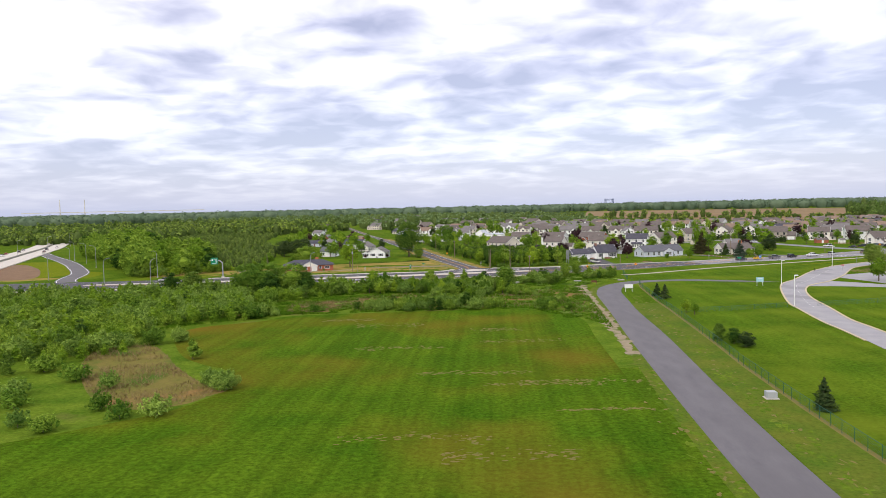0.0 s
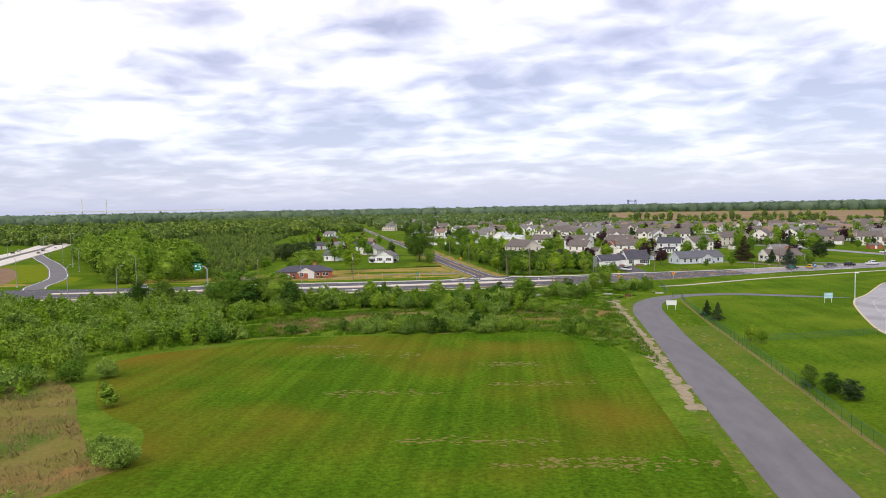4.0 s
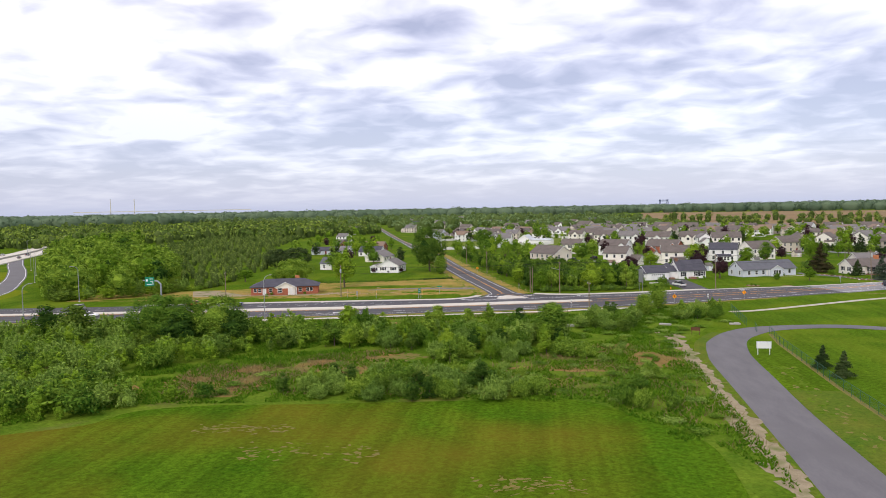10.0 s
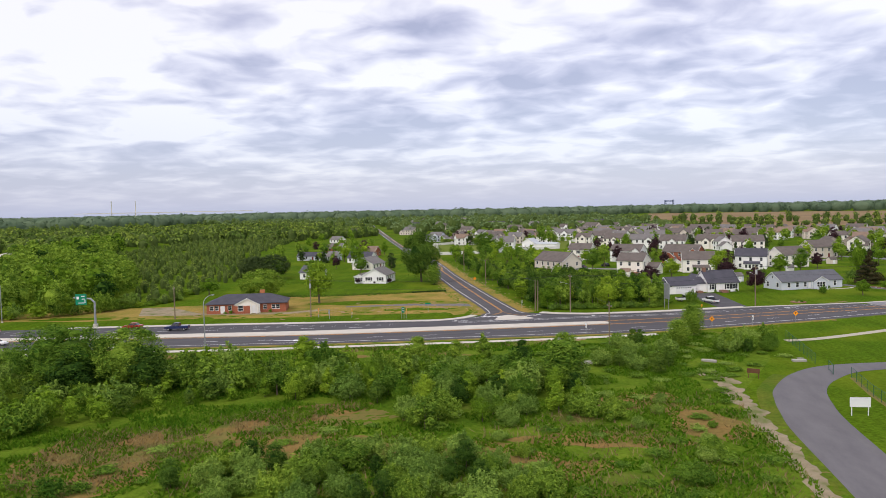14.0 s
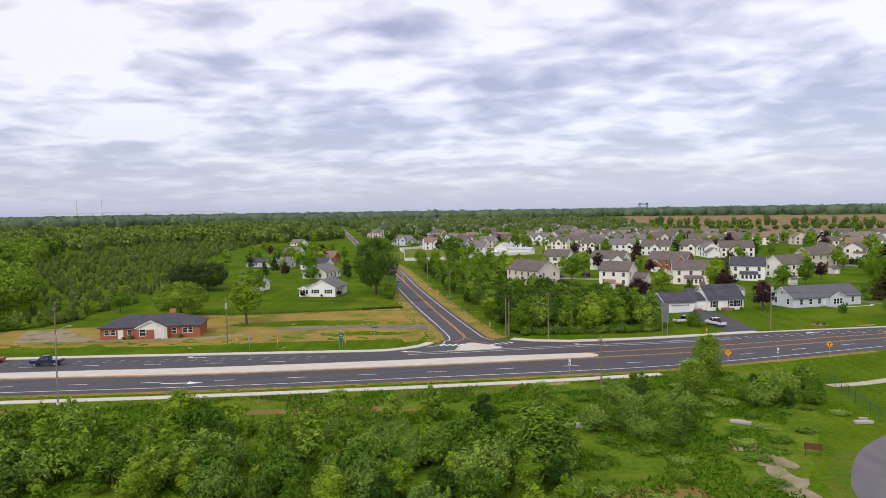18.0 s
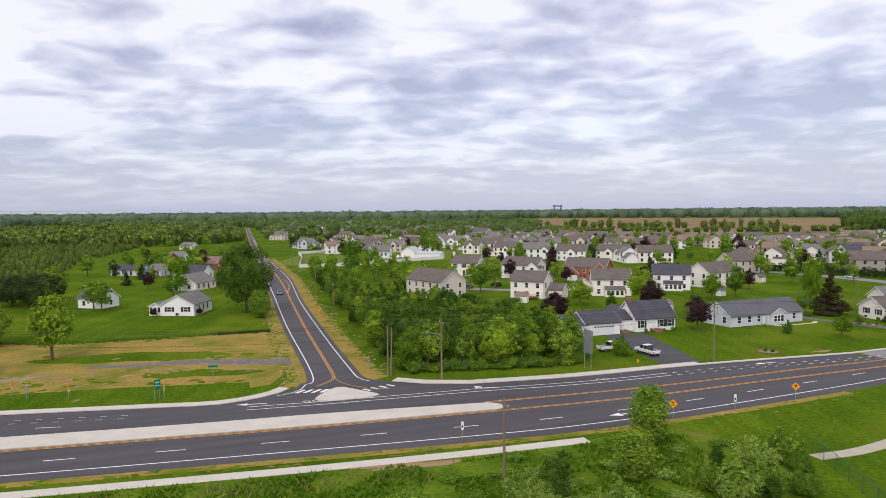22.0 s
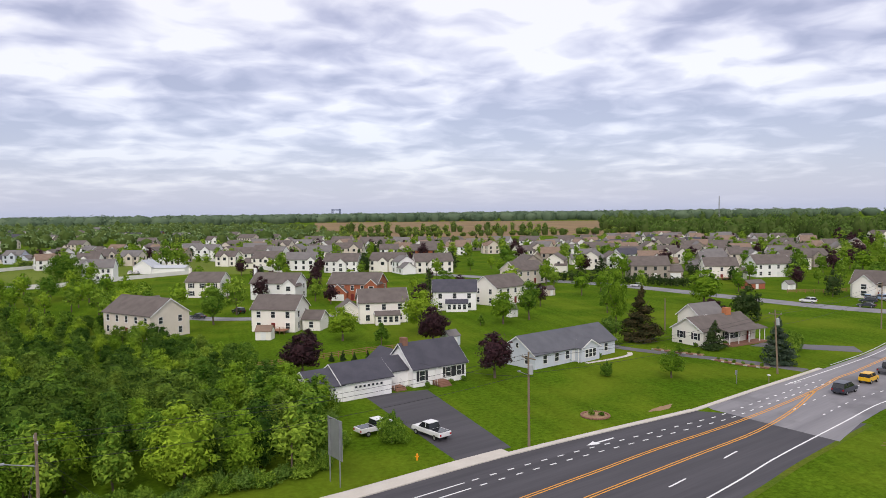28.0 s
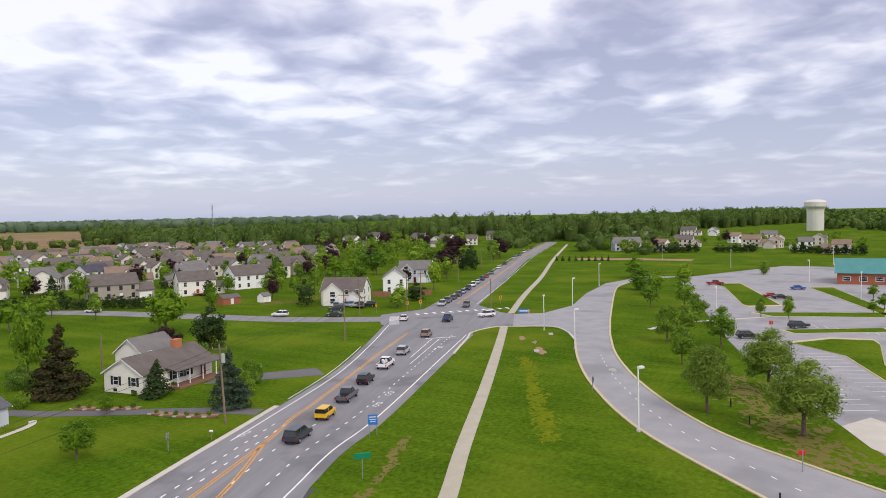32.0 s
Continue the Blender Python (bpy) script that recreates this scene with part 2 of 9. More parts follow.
WOODSDEEP = material("dense_deep_green_woods_leaves", (0.048, 0.098, 0.020), (0.150, 0.235, 0.050), 0.03, 0.9, island=0.45, spec=0.02, fine=6, trans=0.15)
BARK = material("tree_bark", (0.09, 0.065, 0.045), (0.16, 0.125, 0.09), 2.0, 0.95, bump=0.02)
REDGRASS = material("reddish_dry_meadow_grass", (0.27, 0.15, 0.055), (0.15, 0.135, 0.035), 0.2, 0.95, bump=0.15, fine=9, spec=0.05, big=((0.06, 0.115, 0.015), 0.11, 0.54, 0.7), mottle=0.45)
DRYTAN = material("tan_dry_meadow_grass", (0.20, 0.15, 0.045), (0.13, 0.135, 0.025), 0.25, 0.95, bump=0.12, fine=9, spec=0.05, big=((0.075, 0.125, 0.015), 0.09, 0.52, 0.66), mottle=0.45)
BROWNSOIL = material("brown_tilled_soil", (0.15, 0.085, 0.045), (0.23, 0.14, 0.075), 0.15, 0.95, bump=0.05, mottle=0.3)
TUFT = material("green_tall_grass", (0.042, 0.125, 0.006), (0.130, 0.240, 0.016), 0.2, 0.95, island=0.45, spec=0.02, trans=0.3)
YELLOWGRASS = material("yellowed_lawn_grass", (0.098, 0.152, 0.007), (0.178, 0.196, 0.011), 0.3, 1.0, bump=0.03, spec=0.01, mottle=0.35)
PATH = material("weathered_path_concrete", (0.38, 0.34, 0.26), (0.48, 0.44, 0.35), 0.4, 0.9, bump=0.005, fine=12)
REED = material("tan_reeds", (0.16, 0.115, 0.045), (0.27, 0.20, 0.085), 0.4, 0.9, island=0.4)


# ---- building helpers ----
def link(name, verts, faces, mat, parent=None, label="", smooth=False):
    me = bpy.data.meshes.new(name)
    me.from_pydata([tuple(v) for v in verts], [], [tuple(f) for f in faces])
    me.materials.append(mat)
    if smooth:
        me.shade_smooth()
    ob = new(name, me)
    if parent is not None:
        ob.parent = parent
    if label:
        ob["label"] = label
    return ob


def share(name, me, parent, m=None):
    ob = new(name, me)
    ob.parent = parent
    if m is not None:
        ob.matrix_local = m
    return ob


def part(name, bm, mat, parent, label=""):
    me = bpy.data.meshes.new(name)
    bm.to_mesh(me)
    bm.free()
    me.materials.append(mat)
    ob = new(name, me)
    ob.parent = parent
    if label:
        ob["label"] = label
    return ob


def add_box(bm, x0, x1, y0, y1, z0, z1, bevel=0.0):
    vs = [bm.verts.new((x, y, z)) for z in (z0, z1) for y in (y0, y1) for x in (x0, x1)]
    fs = [bm.faces.new([vs[i] for i in q]) for q in ((0, 2, 3, 1), (4, 5, 7, 6), (0, 1, 5, 4), (2, 6, 7, 3), (0, 4, 6, 2), (1, 3, 7, 5))]
    if bevel:
        bmesh.ops.bevel(bm, geom=list({e for f in fs for e in f.edges}), offset=bevel, segments=1, affect="EDGES")


def add_tube(bm, p, q, r0, r1, seg=8):
    p, q = Vector(p), Vector(q)
    rot = (q - p).to_track_quat("Z", "Y").to_matrix()
    rings = []
    for c, r in ((p, r0), (q, r1)):
        rings.append([bm.verts.new(c + rot @ Vector((r * math.cos(6.28318 * i / seg), r * math.sin(6.28318 * i / seg), 0))) for i in range(seg)])
    for i in range(seg):
        bm.faces.new((rings[0][i], rings[0][(i + 1) % seg], rings[1][(i + 1) % seg], rings[1][i]))
    bm.faces.new(rings[0][::-1])
    bm.faces.new(rings[1])


def empty(name, m, label, category, group=""):
    ob = new(name)
    ob.matrix_world = m
    return tagged(ob, label, category, group)


def dense(line, step):
    pts = []
    for (x0, y0), (x1, y1) in zip(line, line[1:]):
        n = max(1, int(math.hypot(x1 - x0, y1 - y0) / step))
        pts += [(x0 + (x1 - x0) * i / n, y0 + (y1 - y0) * i / n) for i in range(n)]
    return pts + [line[-1]]


def smooth_line(line, per=6):
    """A Catmull-Rom curve through the points."""
    p = [Vector(a) for a in line]
    p = [2 * p[0] - p[1]] + p + [2 * p[-1] - p[-2]]
    res = []
    for i in range(1, len(p) - 2):
        for k in range(per):
            t = k / per
            res.append(0.5 * (2 * p[i] + (p[i + 1] - p[i - 1]) * t + (2 * p[i - 1] - 5 * p[i] + 4 * p[i + 1] - p[i + 2]) * t * t + (3 * p[i] - p[i - 1] - 3 * p[i + 1] + p[i + 2]) * t ** 3))
    return [(v.x, v.y) for v in res] + [(p[-2].x, p[-2].y)]


def shifted(line, d):
    """The line moved d metres to its left."""
    res = []
    for i, (x, y) in enumerate(line):
        a, b = line[max(0, i - 1)], line[min(len(line) - 1, i + 1)]
        dx, dy = b[0] - a[0], b[1] - a[1]
        s = math.hypot(dx, dy) or 1
        res.append((x - dy / s * d, y + dx / s * d))
    return res


def along(line, s):
    """The point and heading at s metres along a line."""
    for (x0, y0), (x1, y1) in zip(line, line[1:]):
        n = math.hypot(x1 - x0, y1 - y0)
        if s <= n:
            return x0 + (x1 - x0) * s / n, y0 + (y1 - y0) * s / n, math.atan2(y1 - y0, x1 - x0)
        s -= n
    return None


def length(line):
    return sum(math.dist(a, b) for a, b in zip(line, line[1:]))


def cut(line, s0, s1):
    """The stretch of a line between two lengths."""
    a, b = along(line, s0), along(line, s1)
    if a is None:
        return []
    res, s = [a[:2]], 0
    for p, q in zip(line, line[1:]):
        s += math.dist(p, q)
        if s0 + 0.01 < s < s1 - 0.01:
            res.append(q)
    res.append(b[:2] if b else line[-1])
    return res


def strip(name, left, right, z, mat, parent=None, label="", thick=0.0):
    """A band between two lines with as many points, with a drop at its edges where it is thick."""
    n = len(left)
    v = [(*p, z) for p in left] + [(*p, z) for p in right]
    f = [(n + i, n + i + 1, i + 1, i) for i in range(n - 1)]
    if thick:
        v += [(*p, z - thick) for p in left] + [(*p, z - thick) for p in right]
        f += [(i, i + 1, 2 * n + i + 1, 2 * n + i) for i in range(n - 1)]
        f += [(3 * n + i, 3 * n + i + 1, n + i + 1, n + i) for i in range(n - 1)]
        f += [(0, 2 * n, 3 * n, n), (n - 1, 2 * n - 1, 4 * n - 1, 3 * n - 1)]
    return link(name, v, f, mat, parent, label)


def band(name, line, width, z, mat, parent=None, label="", thick=0.0):
    return strip(name, shifted(line, width / 2), shifted(line, -width / 2), z, mat, parent, label, thick)


def patch(name, outline, z, mat, parent=None, label="", thick=0.0):
    """A flat area inside an outline."""
    bm = bmesh.new()
    vs = [bm.verts.new((x, y, z)) for x, y in outline]
    f = bm.faces.new(vs)
    if f.calc_area() and f.normal.z < 0:
        f.normal_flip()
    f.normal_update()
    if f.normal.z < 0:
        f.normal_flip()
    if thick:
        r = bmesh.ops.extrude_face_region(bm, geom=[f])
        bmesh.ops.translate(bm, vec=(0, 0, -thick), verts=[e for e in r["geom"] if isinstance(e, bmesh.types.BMVert)])
        bmesh.ops.recalc_face_normals(bm, faces=bm.faces[:])
    bmesh.ops.triangulate(bm, faces=[g for g in bm.faces if len(g.verts) > 4])
    me = bpy.data.meshes.new(name)
    bm.to_mesh(me)
    bm.free()
    me.materials.append(mat)
    ob = new(name, me)
    if parent is not None:
        ob.parent = parent
    if label:
        ob["label"] = label
    return ob


def blob(cx, cy, rx, ry, turn=0.0, wob=0.25, n=28, seed=0):
    """A wavering closed outline."""
    r = random.Random(seed)
    ph = [r.uniform(0, 6.28) for _ in range(4)]
    res = []
    for i in range(n):
        a = 6.28318 * i / n
        k = 1 + wob * (0.5 * math.sin(2 * a + ph[0]) + 0.35 * math.sin(3 * a + ph[1]) + 0.3 * math.sin(5 * a + ph[2]) + 0.2 * math.sin(9 * a + ph[3]))
        x, y = rx * k * math.cos(a), ry * k * math.sin(a)
        res.append((cx + x * math.cos(turn) - y * math.sin(turn), cy + x * math.sin(turn) + y * math.cos(turn)))
    return res


def inside(p, poly):
    x, y = p
    c = False
    for (x0, y0), (x1, y1) in zip(poly, poly[1:] + poly[:1]):
        if (y0 > y) != (y1 > y) and x < (x1 - x0) * (y - y0) / (y1 - y0) + x0:
            c = not c
    return c


def scatter(poly, gap, seed, tries=30):
    """Points at least gap apart inside a polygon."""
    r = random.Random(seed)
    xs, ys = [p[0] for p in poly], [p[1] for p in poly]
    area = (max(xs) - min(xs)) * (max(ys) - min(ys))
    cell, grid, res = gap, {}, []
    for _ in range(int(tries * area / gap / gap / 10)):
        p = (r.uniform(min(xs), max(xs)), r.uniform(min(ys), max(ys)))
        c = (int(p[0] // cell), int(p[1] // cell))
        near = [q for i in (-1, 0, 1) for j in (-1, 0, 1) for q in grid.get((c[0] + i, c[1] + j), ())]
        if all(math.dist(p, q) > gap for q in near) and inside(p, poly):
            grid.setdefault(c, []).append(p)
            res.append(p)
    return res


# ---- ground ----
g = 6000
ground = link("ground", [(-g, -g, 0), (g, -g, 0), (g, g, 0), (-g, g, 0)], [(0, 1, 2, 3)], LAWN)
tagged(ground, "wide green grass lawns and fields around the roads", "ground", kind="structure")


def area(name, outline, mat, label, z=0.02, category="ground", thick=0.0):
    return tagged(patch(name, outline, z, mat, thick=thick), label, category, kind="structure")


def speckle(name, line, spread, n, small, large, mat, label, seed, z=0.03):
    """Many small ragged patches strewn along a line, in one mesh."""
    rr = random.Random(seed)
    verts, faces, total = [], [], length(line)
    for i in range(n):
        x, y, hd = along(line, rr.uniform(0, total * 0.999))
        off = rr.gauss(0, spread)
        x, y = x - math.sin(hd) * off + rr.uniform(-1, 1), y + math.cos(hd) * off
        k = len(verts)
        verts += [(*p, z + 0.004 * i / n) for p in blob(x, y, rr.uniform(small, large), rr.uniform(small, large) * 0.6, hd + rr.uniform(-0.4, 0.4), 0.6, 11, seed * 1000 + i)]
        faces.append(tuple(range(k, k + 11)))
    return tagged(link(name, verts, faces, mat), label, "ground", kind="structure")


NEAR_W = smooth_line([(-420, 246), (-300, 251), (-180, 258.5), (-125, 263.5), (-70.3, 272.3), (-46.5, 276.5), (-21.9, 281.8), (12.3, 289.8), (26, 293.6), (39.9, 298.8), (58.5, 306.8), (73.9, 313.8), (84.2, 318.8), (103, 327)])
NEAR = shifted(NEAR_W, -2.3)
FAR = smooth_line([(-420, 268), (-300, 276), (-190, 284), (-135, 289.5), (-88.3, 297.2), (-58, 301.3), (-34, 304.6)])
FAR_E = smooth_line([(12.9, 317), (31.5, 321.3), (55.6, 329.4), (87, 337.6)])
MED_F = smooth_line([(-160, 273.6), (-120, 279), (-79.9, 285.7), (-52.9, 290.2), (-24.5, 296.3), (-7.1, 300.6), (14.6, 305)])
MED_N = smooth_line([(-160, 270.6), (-120, 275.2), (-77, 281.4), (-50.7, 285.4), (-23.5, 291.4), (-6.7, 295.4), (14.6, 301.2)])
OLD_NW = smooth_line([(103, 327), (113.6, 331.6), (128, 336.2), (164.8, 350.9), (190, 361)])
OLD_N = shifted(OLD_NW, -1.6)
OLD_F = smooth_line([(87, 337.6), (104, 344.4), (121, 351), (144.5, 360.6), (168, 373), (193, 387.5)])
SIDE_L = smooth_line([(-22.5, 308.5), (-16.2, 313.2), (-15.2, 318), (-15.6, 326), (-30.8, 378.5), (-48, 442), (-65.4, 505.4), (-110, 669.8), (-160, 850), (-330, 1480)])
SIDE_R = smooth_line([(0, 319.2), (-4.4, 322), (-7.4, 330.6), (-18, 367.5), (-35, 430), (-53.4, 504), (-74.4, 574.6), (-116, 711.8), (-153, 850), (-322, 1480)])
area("road", NEAR + FAR_E[::-1] + [(0, 319.2)] + [(-22.5, 308.5)] + FAR[::-1], ASPHALT, "dark new asphalt highway with painted lanes", 0.03, "road")
area("road", SIDE_L + SIDE_R[::-1], ASPHALT, "dark asphalt side road running away to the horizon", 0.036, "road")
area("road", [(89.6, 337.4), (94.6, 320.4)] + OLD_N + [(196, 363), (203, 361), (206, 357), (225, 365), (226, 372), (237, 386.2), (289, 408.5), (424, 467), (645, 552), (645, 562), (627, 556), (455, 489.5), (306, 428), (244.5, 404.8), (222, 396), (207, 400), (193.4, 389)] + OLD_F[:0:-1], OLDROAD, "worn grey asphalt road continuing over a junction", 0.034, "road")
cross = smooth_line([(203, 391), (190, 415), (182, 443), (174, 475), (164, 501), (145, 530), (118, 570)])
tagged(band("road", smooth_line([(8, 476), (20, 461), (34, 455), (56, 454), (82, 463), (112, 482), (142, 500)]), 6.0, 0.024, OLDROAD), "grey asphalt subdivision street", "road", kind="structure")
tagged(band("road", cross, 9.0, 0.026, OLDROAD), "grey asphalt residential cross street", "road", kind="structure")
area("pavement", [(44.6, 362.5), (55, 362.8), (56.4, 332), (48.6, 330)], ASPHALT, "dark asphalt driveway", 0.02, "driveway")
FDL = smooth_line([(24.2, 30), (24.6, 63), (25.6, 96), (27.9, 147), (29.7, 178), (31.0, 203), (31.8, 219), (32.8, 226.5), (34.0, 233), (36, 240), (42, 250.5), (51, 257.6), (68, 260.4), (84, 255.2), (103, 253.5)])
FDR = smooth_line([(31.8, 30), (32.0, 63), (33.1, 98), (36.0, 148), (37.3, 185), (39.0, 209), (40.0, 223), (41.2, 231), (43.4, 239.5), (47.4, 246.5), (54.5, 253), (67.5, 255.6), (82.5, 250.6), (98, 247)])
tagged(strip("road", FDL, FDR, 0.03, DRIVE), "smooth grey asphalt service drive", "road", kind="structure")
tagged(strip("road", [(24.2, -500), (24.2, 30.05)], [(31.8, -500), (31.8, 30.05)], 0.03, DRIVE), "smooth grey asphalt service drive", "road", kind="structure")
tagged(strip("road", [(40, -500), (70, 120.05)], [(48, -500), (78, 120.05)], 0.033, PALELOT), "pale grey asphalt school drive", "road", kind="structure")
SCH_I = smooth_line([(70, 120), (73.5, 152), (74.5, 165), (77.5, 185), (80.5, 200), (93.6, 238), (105, 255), (119.5, 278), (126, 287), (140.6, 303.4), (158.8, 317), (177.2, 327.6), (196, 336.5)])
SCH_O = smooth_line([(78, 120), (80.6, 155), (81.5, 168), (85, 185), (90.5, 211), (100, 234), (113, 248), (126, 266), (136, 283), (145, 296), (162.6, 310.4), (183.8, 323), (205, 332.5)])
tagged(strip("road", SCH_I, SCH_O, 0.033, PALELOT), "pale grey asphalt school drive", "road", kind="structure")
area("road", [(196, 336.5), (206, 343), (210, 349), (206, 357.5), (225, 367.5), (230, 361), (248, 360.5), (278, 369), (312, 375.5), (345, 372), (351, 357), (328, 369.5), (298, 366), (238, 345), (205, 332.5)], PALELOT, "pale grey asphalt school entrance", 0.037, "road")
area("road", [(100, 234), (113, 248), (119, 243), (126, 234), (160, 205), (157, 201), (120, 229), (108, 233)], PALELOT, "pale grey asphalt side drive", 0.029, "road")
area("pavement", [(343, 357), (211, 308.5), (195, 302), (154, 281.8), (120, 264), (130, 225), (250, 225), (420, 265), (420, 330)], PALELOT, "wide grey school parking lot with white stalls", 0.024, "parking lot")
FIELD_EDGE = smooth_line([(-110, 46), (-80, 66), (-61, 81.5), (-52.5, 89), (-45.5, 96.1), (-42, 106), (-42.4, 113), (-46.4, 121), (-53, 126), (-60.7, 134.5), (-70, 152), (-72.6, 162), (-68.6, 169.5), (-58, 176), (-55, 182.5), (-46, 186.3), (-30, 188.2), (-11, 191), (6, 193), (13.8, 186.5), (20.6, 176.5), (22, 168), (21.4, 150), (21.2, 121)])
area("field", FIELD_EDGE + [(21.4, 94), (21.2, 20), (20, -80), (-140, -80), (-140, 30)], FIELD, "striped mown green field", 0.02)
area("meadow", [(-420, 150), (-200, 100)] + FIELD_EDGE + [(25, 121), (28.2, 151), (30, 206), (31, 238), (42, 262), (47, 284), (38, 292), (11.7, 282.8), (-43.2, 269), (-68, 265), (-125, 256), (-300, 244), (-420, 240)], MEADOW, "rough unmown meadow with shrubs", 0.01)
DRYPATCH = smooth_line([(-77.6, 128.7), (-80.8, 141), (-72, 144.5), (-64, 135), (-57.6, 125), (-50, 115), (-44, 108.4), (-44.4, 100), (-51.7, 96.6), (-60, 102), (-69, 114), (-77.6, 128.7)])
area("dry_grass", DRYPATCH[:-1], DRYTAN, "tan and reddish dry meadow grass", 0.03)
area("dry_grass", blob(-46.5, 104.5, 4.4, 3, 0.6, 0.3, seed=3), REDGRASS, "orange dry meadow grass", 0.034)
area("dry_grass", blob(-54, 101.5, 4.6, 2.6, 0.7, 0.3, seed=4), REDGRASS, "orange dry meadow grass", 0.035)
for i, (px, py, rx, ry) in enumerate(((-28, 209, 13, 5), (-48, 205, 8, 4), (-6, 208, 8, 4), (9, 214, 9, 4), (14, 232, 7, 5), (3, 203, 6, 3), (22, 222, 4, 9), (-75, 190, 8, 4), (-30, 262, 16, 2), (-80, 258, 14, 2))):
    area("dry_grass", blob(px, py, rx, ry, 0.1, 0.35, seed=10 + i), REDGRASS, "tan dry grass patch in the meadow", 0.022 + 0.001 * i)
for i, (px, py, rx, ry) in enumerate(((-6, 60, 7, 3), (2, 78, 8, 1.8), (-10, 84, 9, 1.6), (8, 110, 9, 1.2), (-4, 118, 10, 1.4), (-25, 168, 8, 3), (14, 112, 10, 1.0), (-4, 52, 5, 2.5), (-36, 176, 6, 2), (1, 160, 5, 2), (16, 96, 7, 0.6), (-18, 140, 9, 2), (6, 146, 8, 1.5))):
    speckle("worn_patch", [(px - rx, py - 0.6), (px, py + 0.4), (px + rx, py)], ry * 0.55, 70, 0.12, 0.5, WORN, "bare worn patch in the mown field", 20 + i, 0.026)
track = smooth_line([(27.6, 250), (29.8, 247), (28.8, 206), (27.4, 176), (26.4, 150), (25.4, 124)])
for i in range(34):
    px, py, hd = along(track, 1 + 3.6 * i)
    rr = random.Random(300 + i)
    area("gravel_track", blob(px + rr.uniform(-0.3, 0.3), py, rr.uniform(2.0, 3.4), rr.uniform(1.2, 2.0) * (1.0 if i < 26 else 0.6), hd, 0.45, 20, seed=200 + i), GRAVEL, "pale stony gravel track beside the drive", 0.034 + 0.0003 * i)
area("verge", shifted(FDL[:60], 2.2)[6:] + FDL[:60][::-1][:-6], VERGE, "yellow-green grass verge along the drive", 0.021)
area("verge", [(31.8, 30), (32.0, 63), (33.1, 98), (36.0, 148), (37.3, 185), (38.4, 200), (45.8, 200), (44.2, 158), (41.2, 100), (40.6, 63), (40.4, 30)], VERGE, "yellow-green grass verge along the fence", 0.022)
area("verge", shifted(NEAR[14:-14], 0)[:] + shifted(NEAR[14:-14], -1.6)[::-1], DRYGRASS, "yellowed grass verge along the highway", 0.024)
area("verge", shifted(NEAR[-15:], 0)[:] + shifted(NEAR[-15:], -0.8)[::-1], VERGE, "thin dry verge along the highway", 0.024)
speckle("dry_grass", [(174, 337.6), (161, 329.4), (144, 319.6), (130, 310.8)], 0.65, 520, 0.2, 0.7, YELLOWGRASS, "yellowed streak in the mown lawn", 50, 0.021)
speckle("dry_grass", [(99, 317), (110, 321.4), (122, 327)], 0.3, 90, 0.2, 0.7, WORN, "thin brown dry streak along the verge", 51, 0.025)
for i, (px, py, rx, ry) in enumerate(((192.3, 347.7, 2.2, 0.8), (181, 337.6, 3.6, 1.0), (189, 343, 1.5, 0.6), (94, 341.4, 0.1, 0.1), (83.5, 340.6, 2.6, 0.7))):
    area("bare_ground", blob(px, py, rx, ry, 0.5, 0.4, seed=90 + i), EARTH, "bare worn soil in the lawn", 0.026)
# west corner: dry strip, gravel lane, lawn
area("dry_grass", [(-150, 303), (-60, 306), (-32, 309.5), (-20, 318), (-19, 330), (-32, 371), (-75, 357), (-90, 358), (-104, 336), (-150, 322)], DRYGRASS, "tan dried-out grass beside the highway", 0.022)
area("lawn", [(-120, 300), (-60, 303.5), (-30, 307), (-22, 314), (-24, 320), (-45, 317), (-70, 311), (-120, 306)], LAWN, "green grass strip behind the kerb", 0.027)
area("lawn", blob(-52, 342, 17, 5, 0.2, 0.3, seed=44), LAWN, "green grass patch on the dry strip", 0.028)
area("lawn", blob(-34, 327, 9, 3, 0.15, 0.3, seed=45), LAWN, "green grass patch on the dry strip", 0.029)
area("lawn", blob(-128, 308, 12, 2.5, 0.1, 0.3, seed=46), LAWN, "green grass patch on the dry strip", 0.029)
area("pavement", [(-19.5, 334), (-21, 339), (-38, 339), (-57, 333.5), (-57, 331.5), (-38, 335)], DRIVE, "grey gravel access lane", 0.031, "lane")
area("pavement", [(-112, 314), (-70, 318), (-60, 326), (-60, 328), (-72, 321.5), (-96, 319), (-112, 332), (-120, 330)], GRAVEL, "pale gravel forecourt of the brick house", 0.03, "forecourt")
area("verge", shifted(SIDE_R[4:40], 0) + shifted(SIDE_R[4:40], -3.9)[::-1], DRYGRASS, "tan dry verge along the side road", 0.024)
area("verge", shifted(SIDE_L[10:34], 3.2) + shifted(SIDE_L[10:34], 0)[::-1], DRYGRASS, "tan dry verge along the side road", 0.0245)
area("field", [(150, 1010), (380, 1015), (470, 940), (500, 935), (560, 1000), (700, 1250), (1150, 1330), (1150, 1900), (760, 2300), (330, 2500), (190, 1500)], CROP, "tan ploughed crop field far off", 0.05)
area("field", [(60, 1010), (300, 960), (340, 985), (150, 1080)], CROP, "brown ploughed crop field far off", 0.06)
area("lawn", [(-85, 585), (-34, 576), (-12, 602), (10, 618), (56, 606), (30, 698), (5, 752), (-24, 752), (-80, 684)], PADDOCK, "pale green paddock inside a white fence", 0.02)

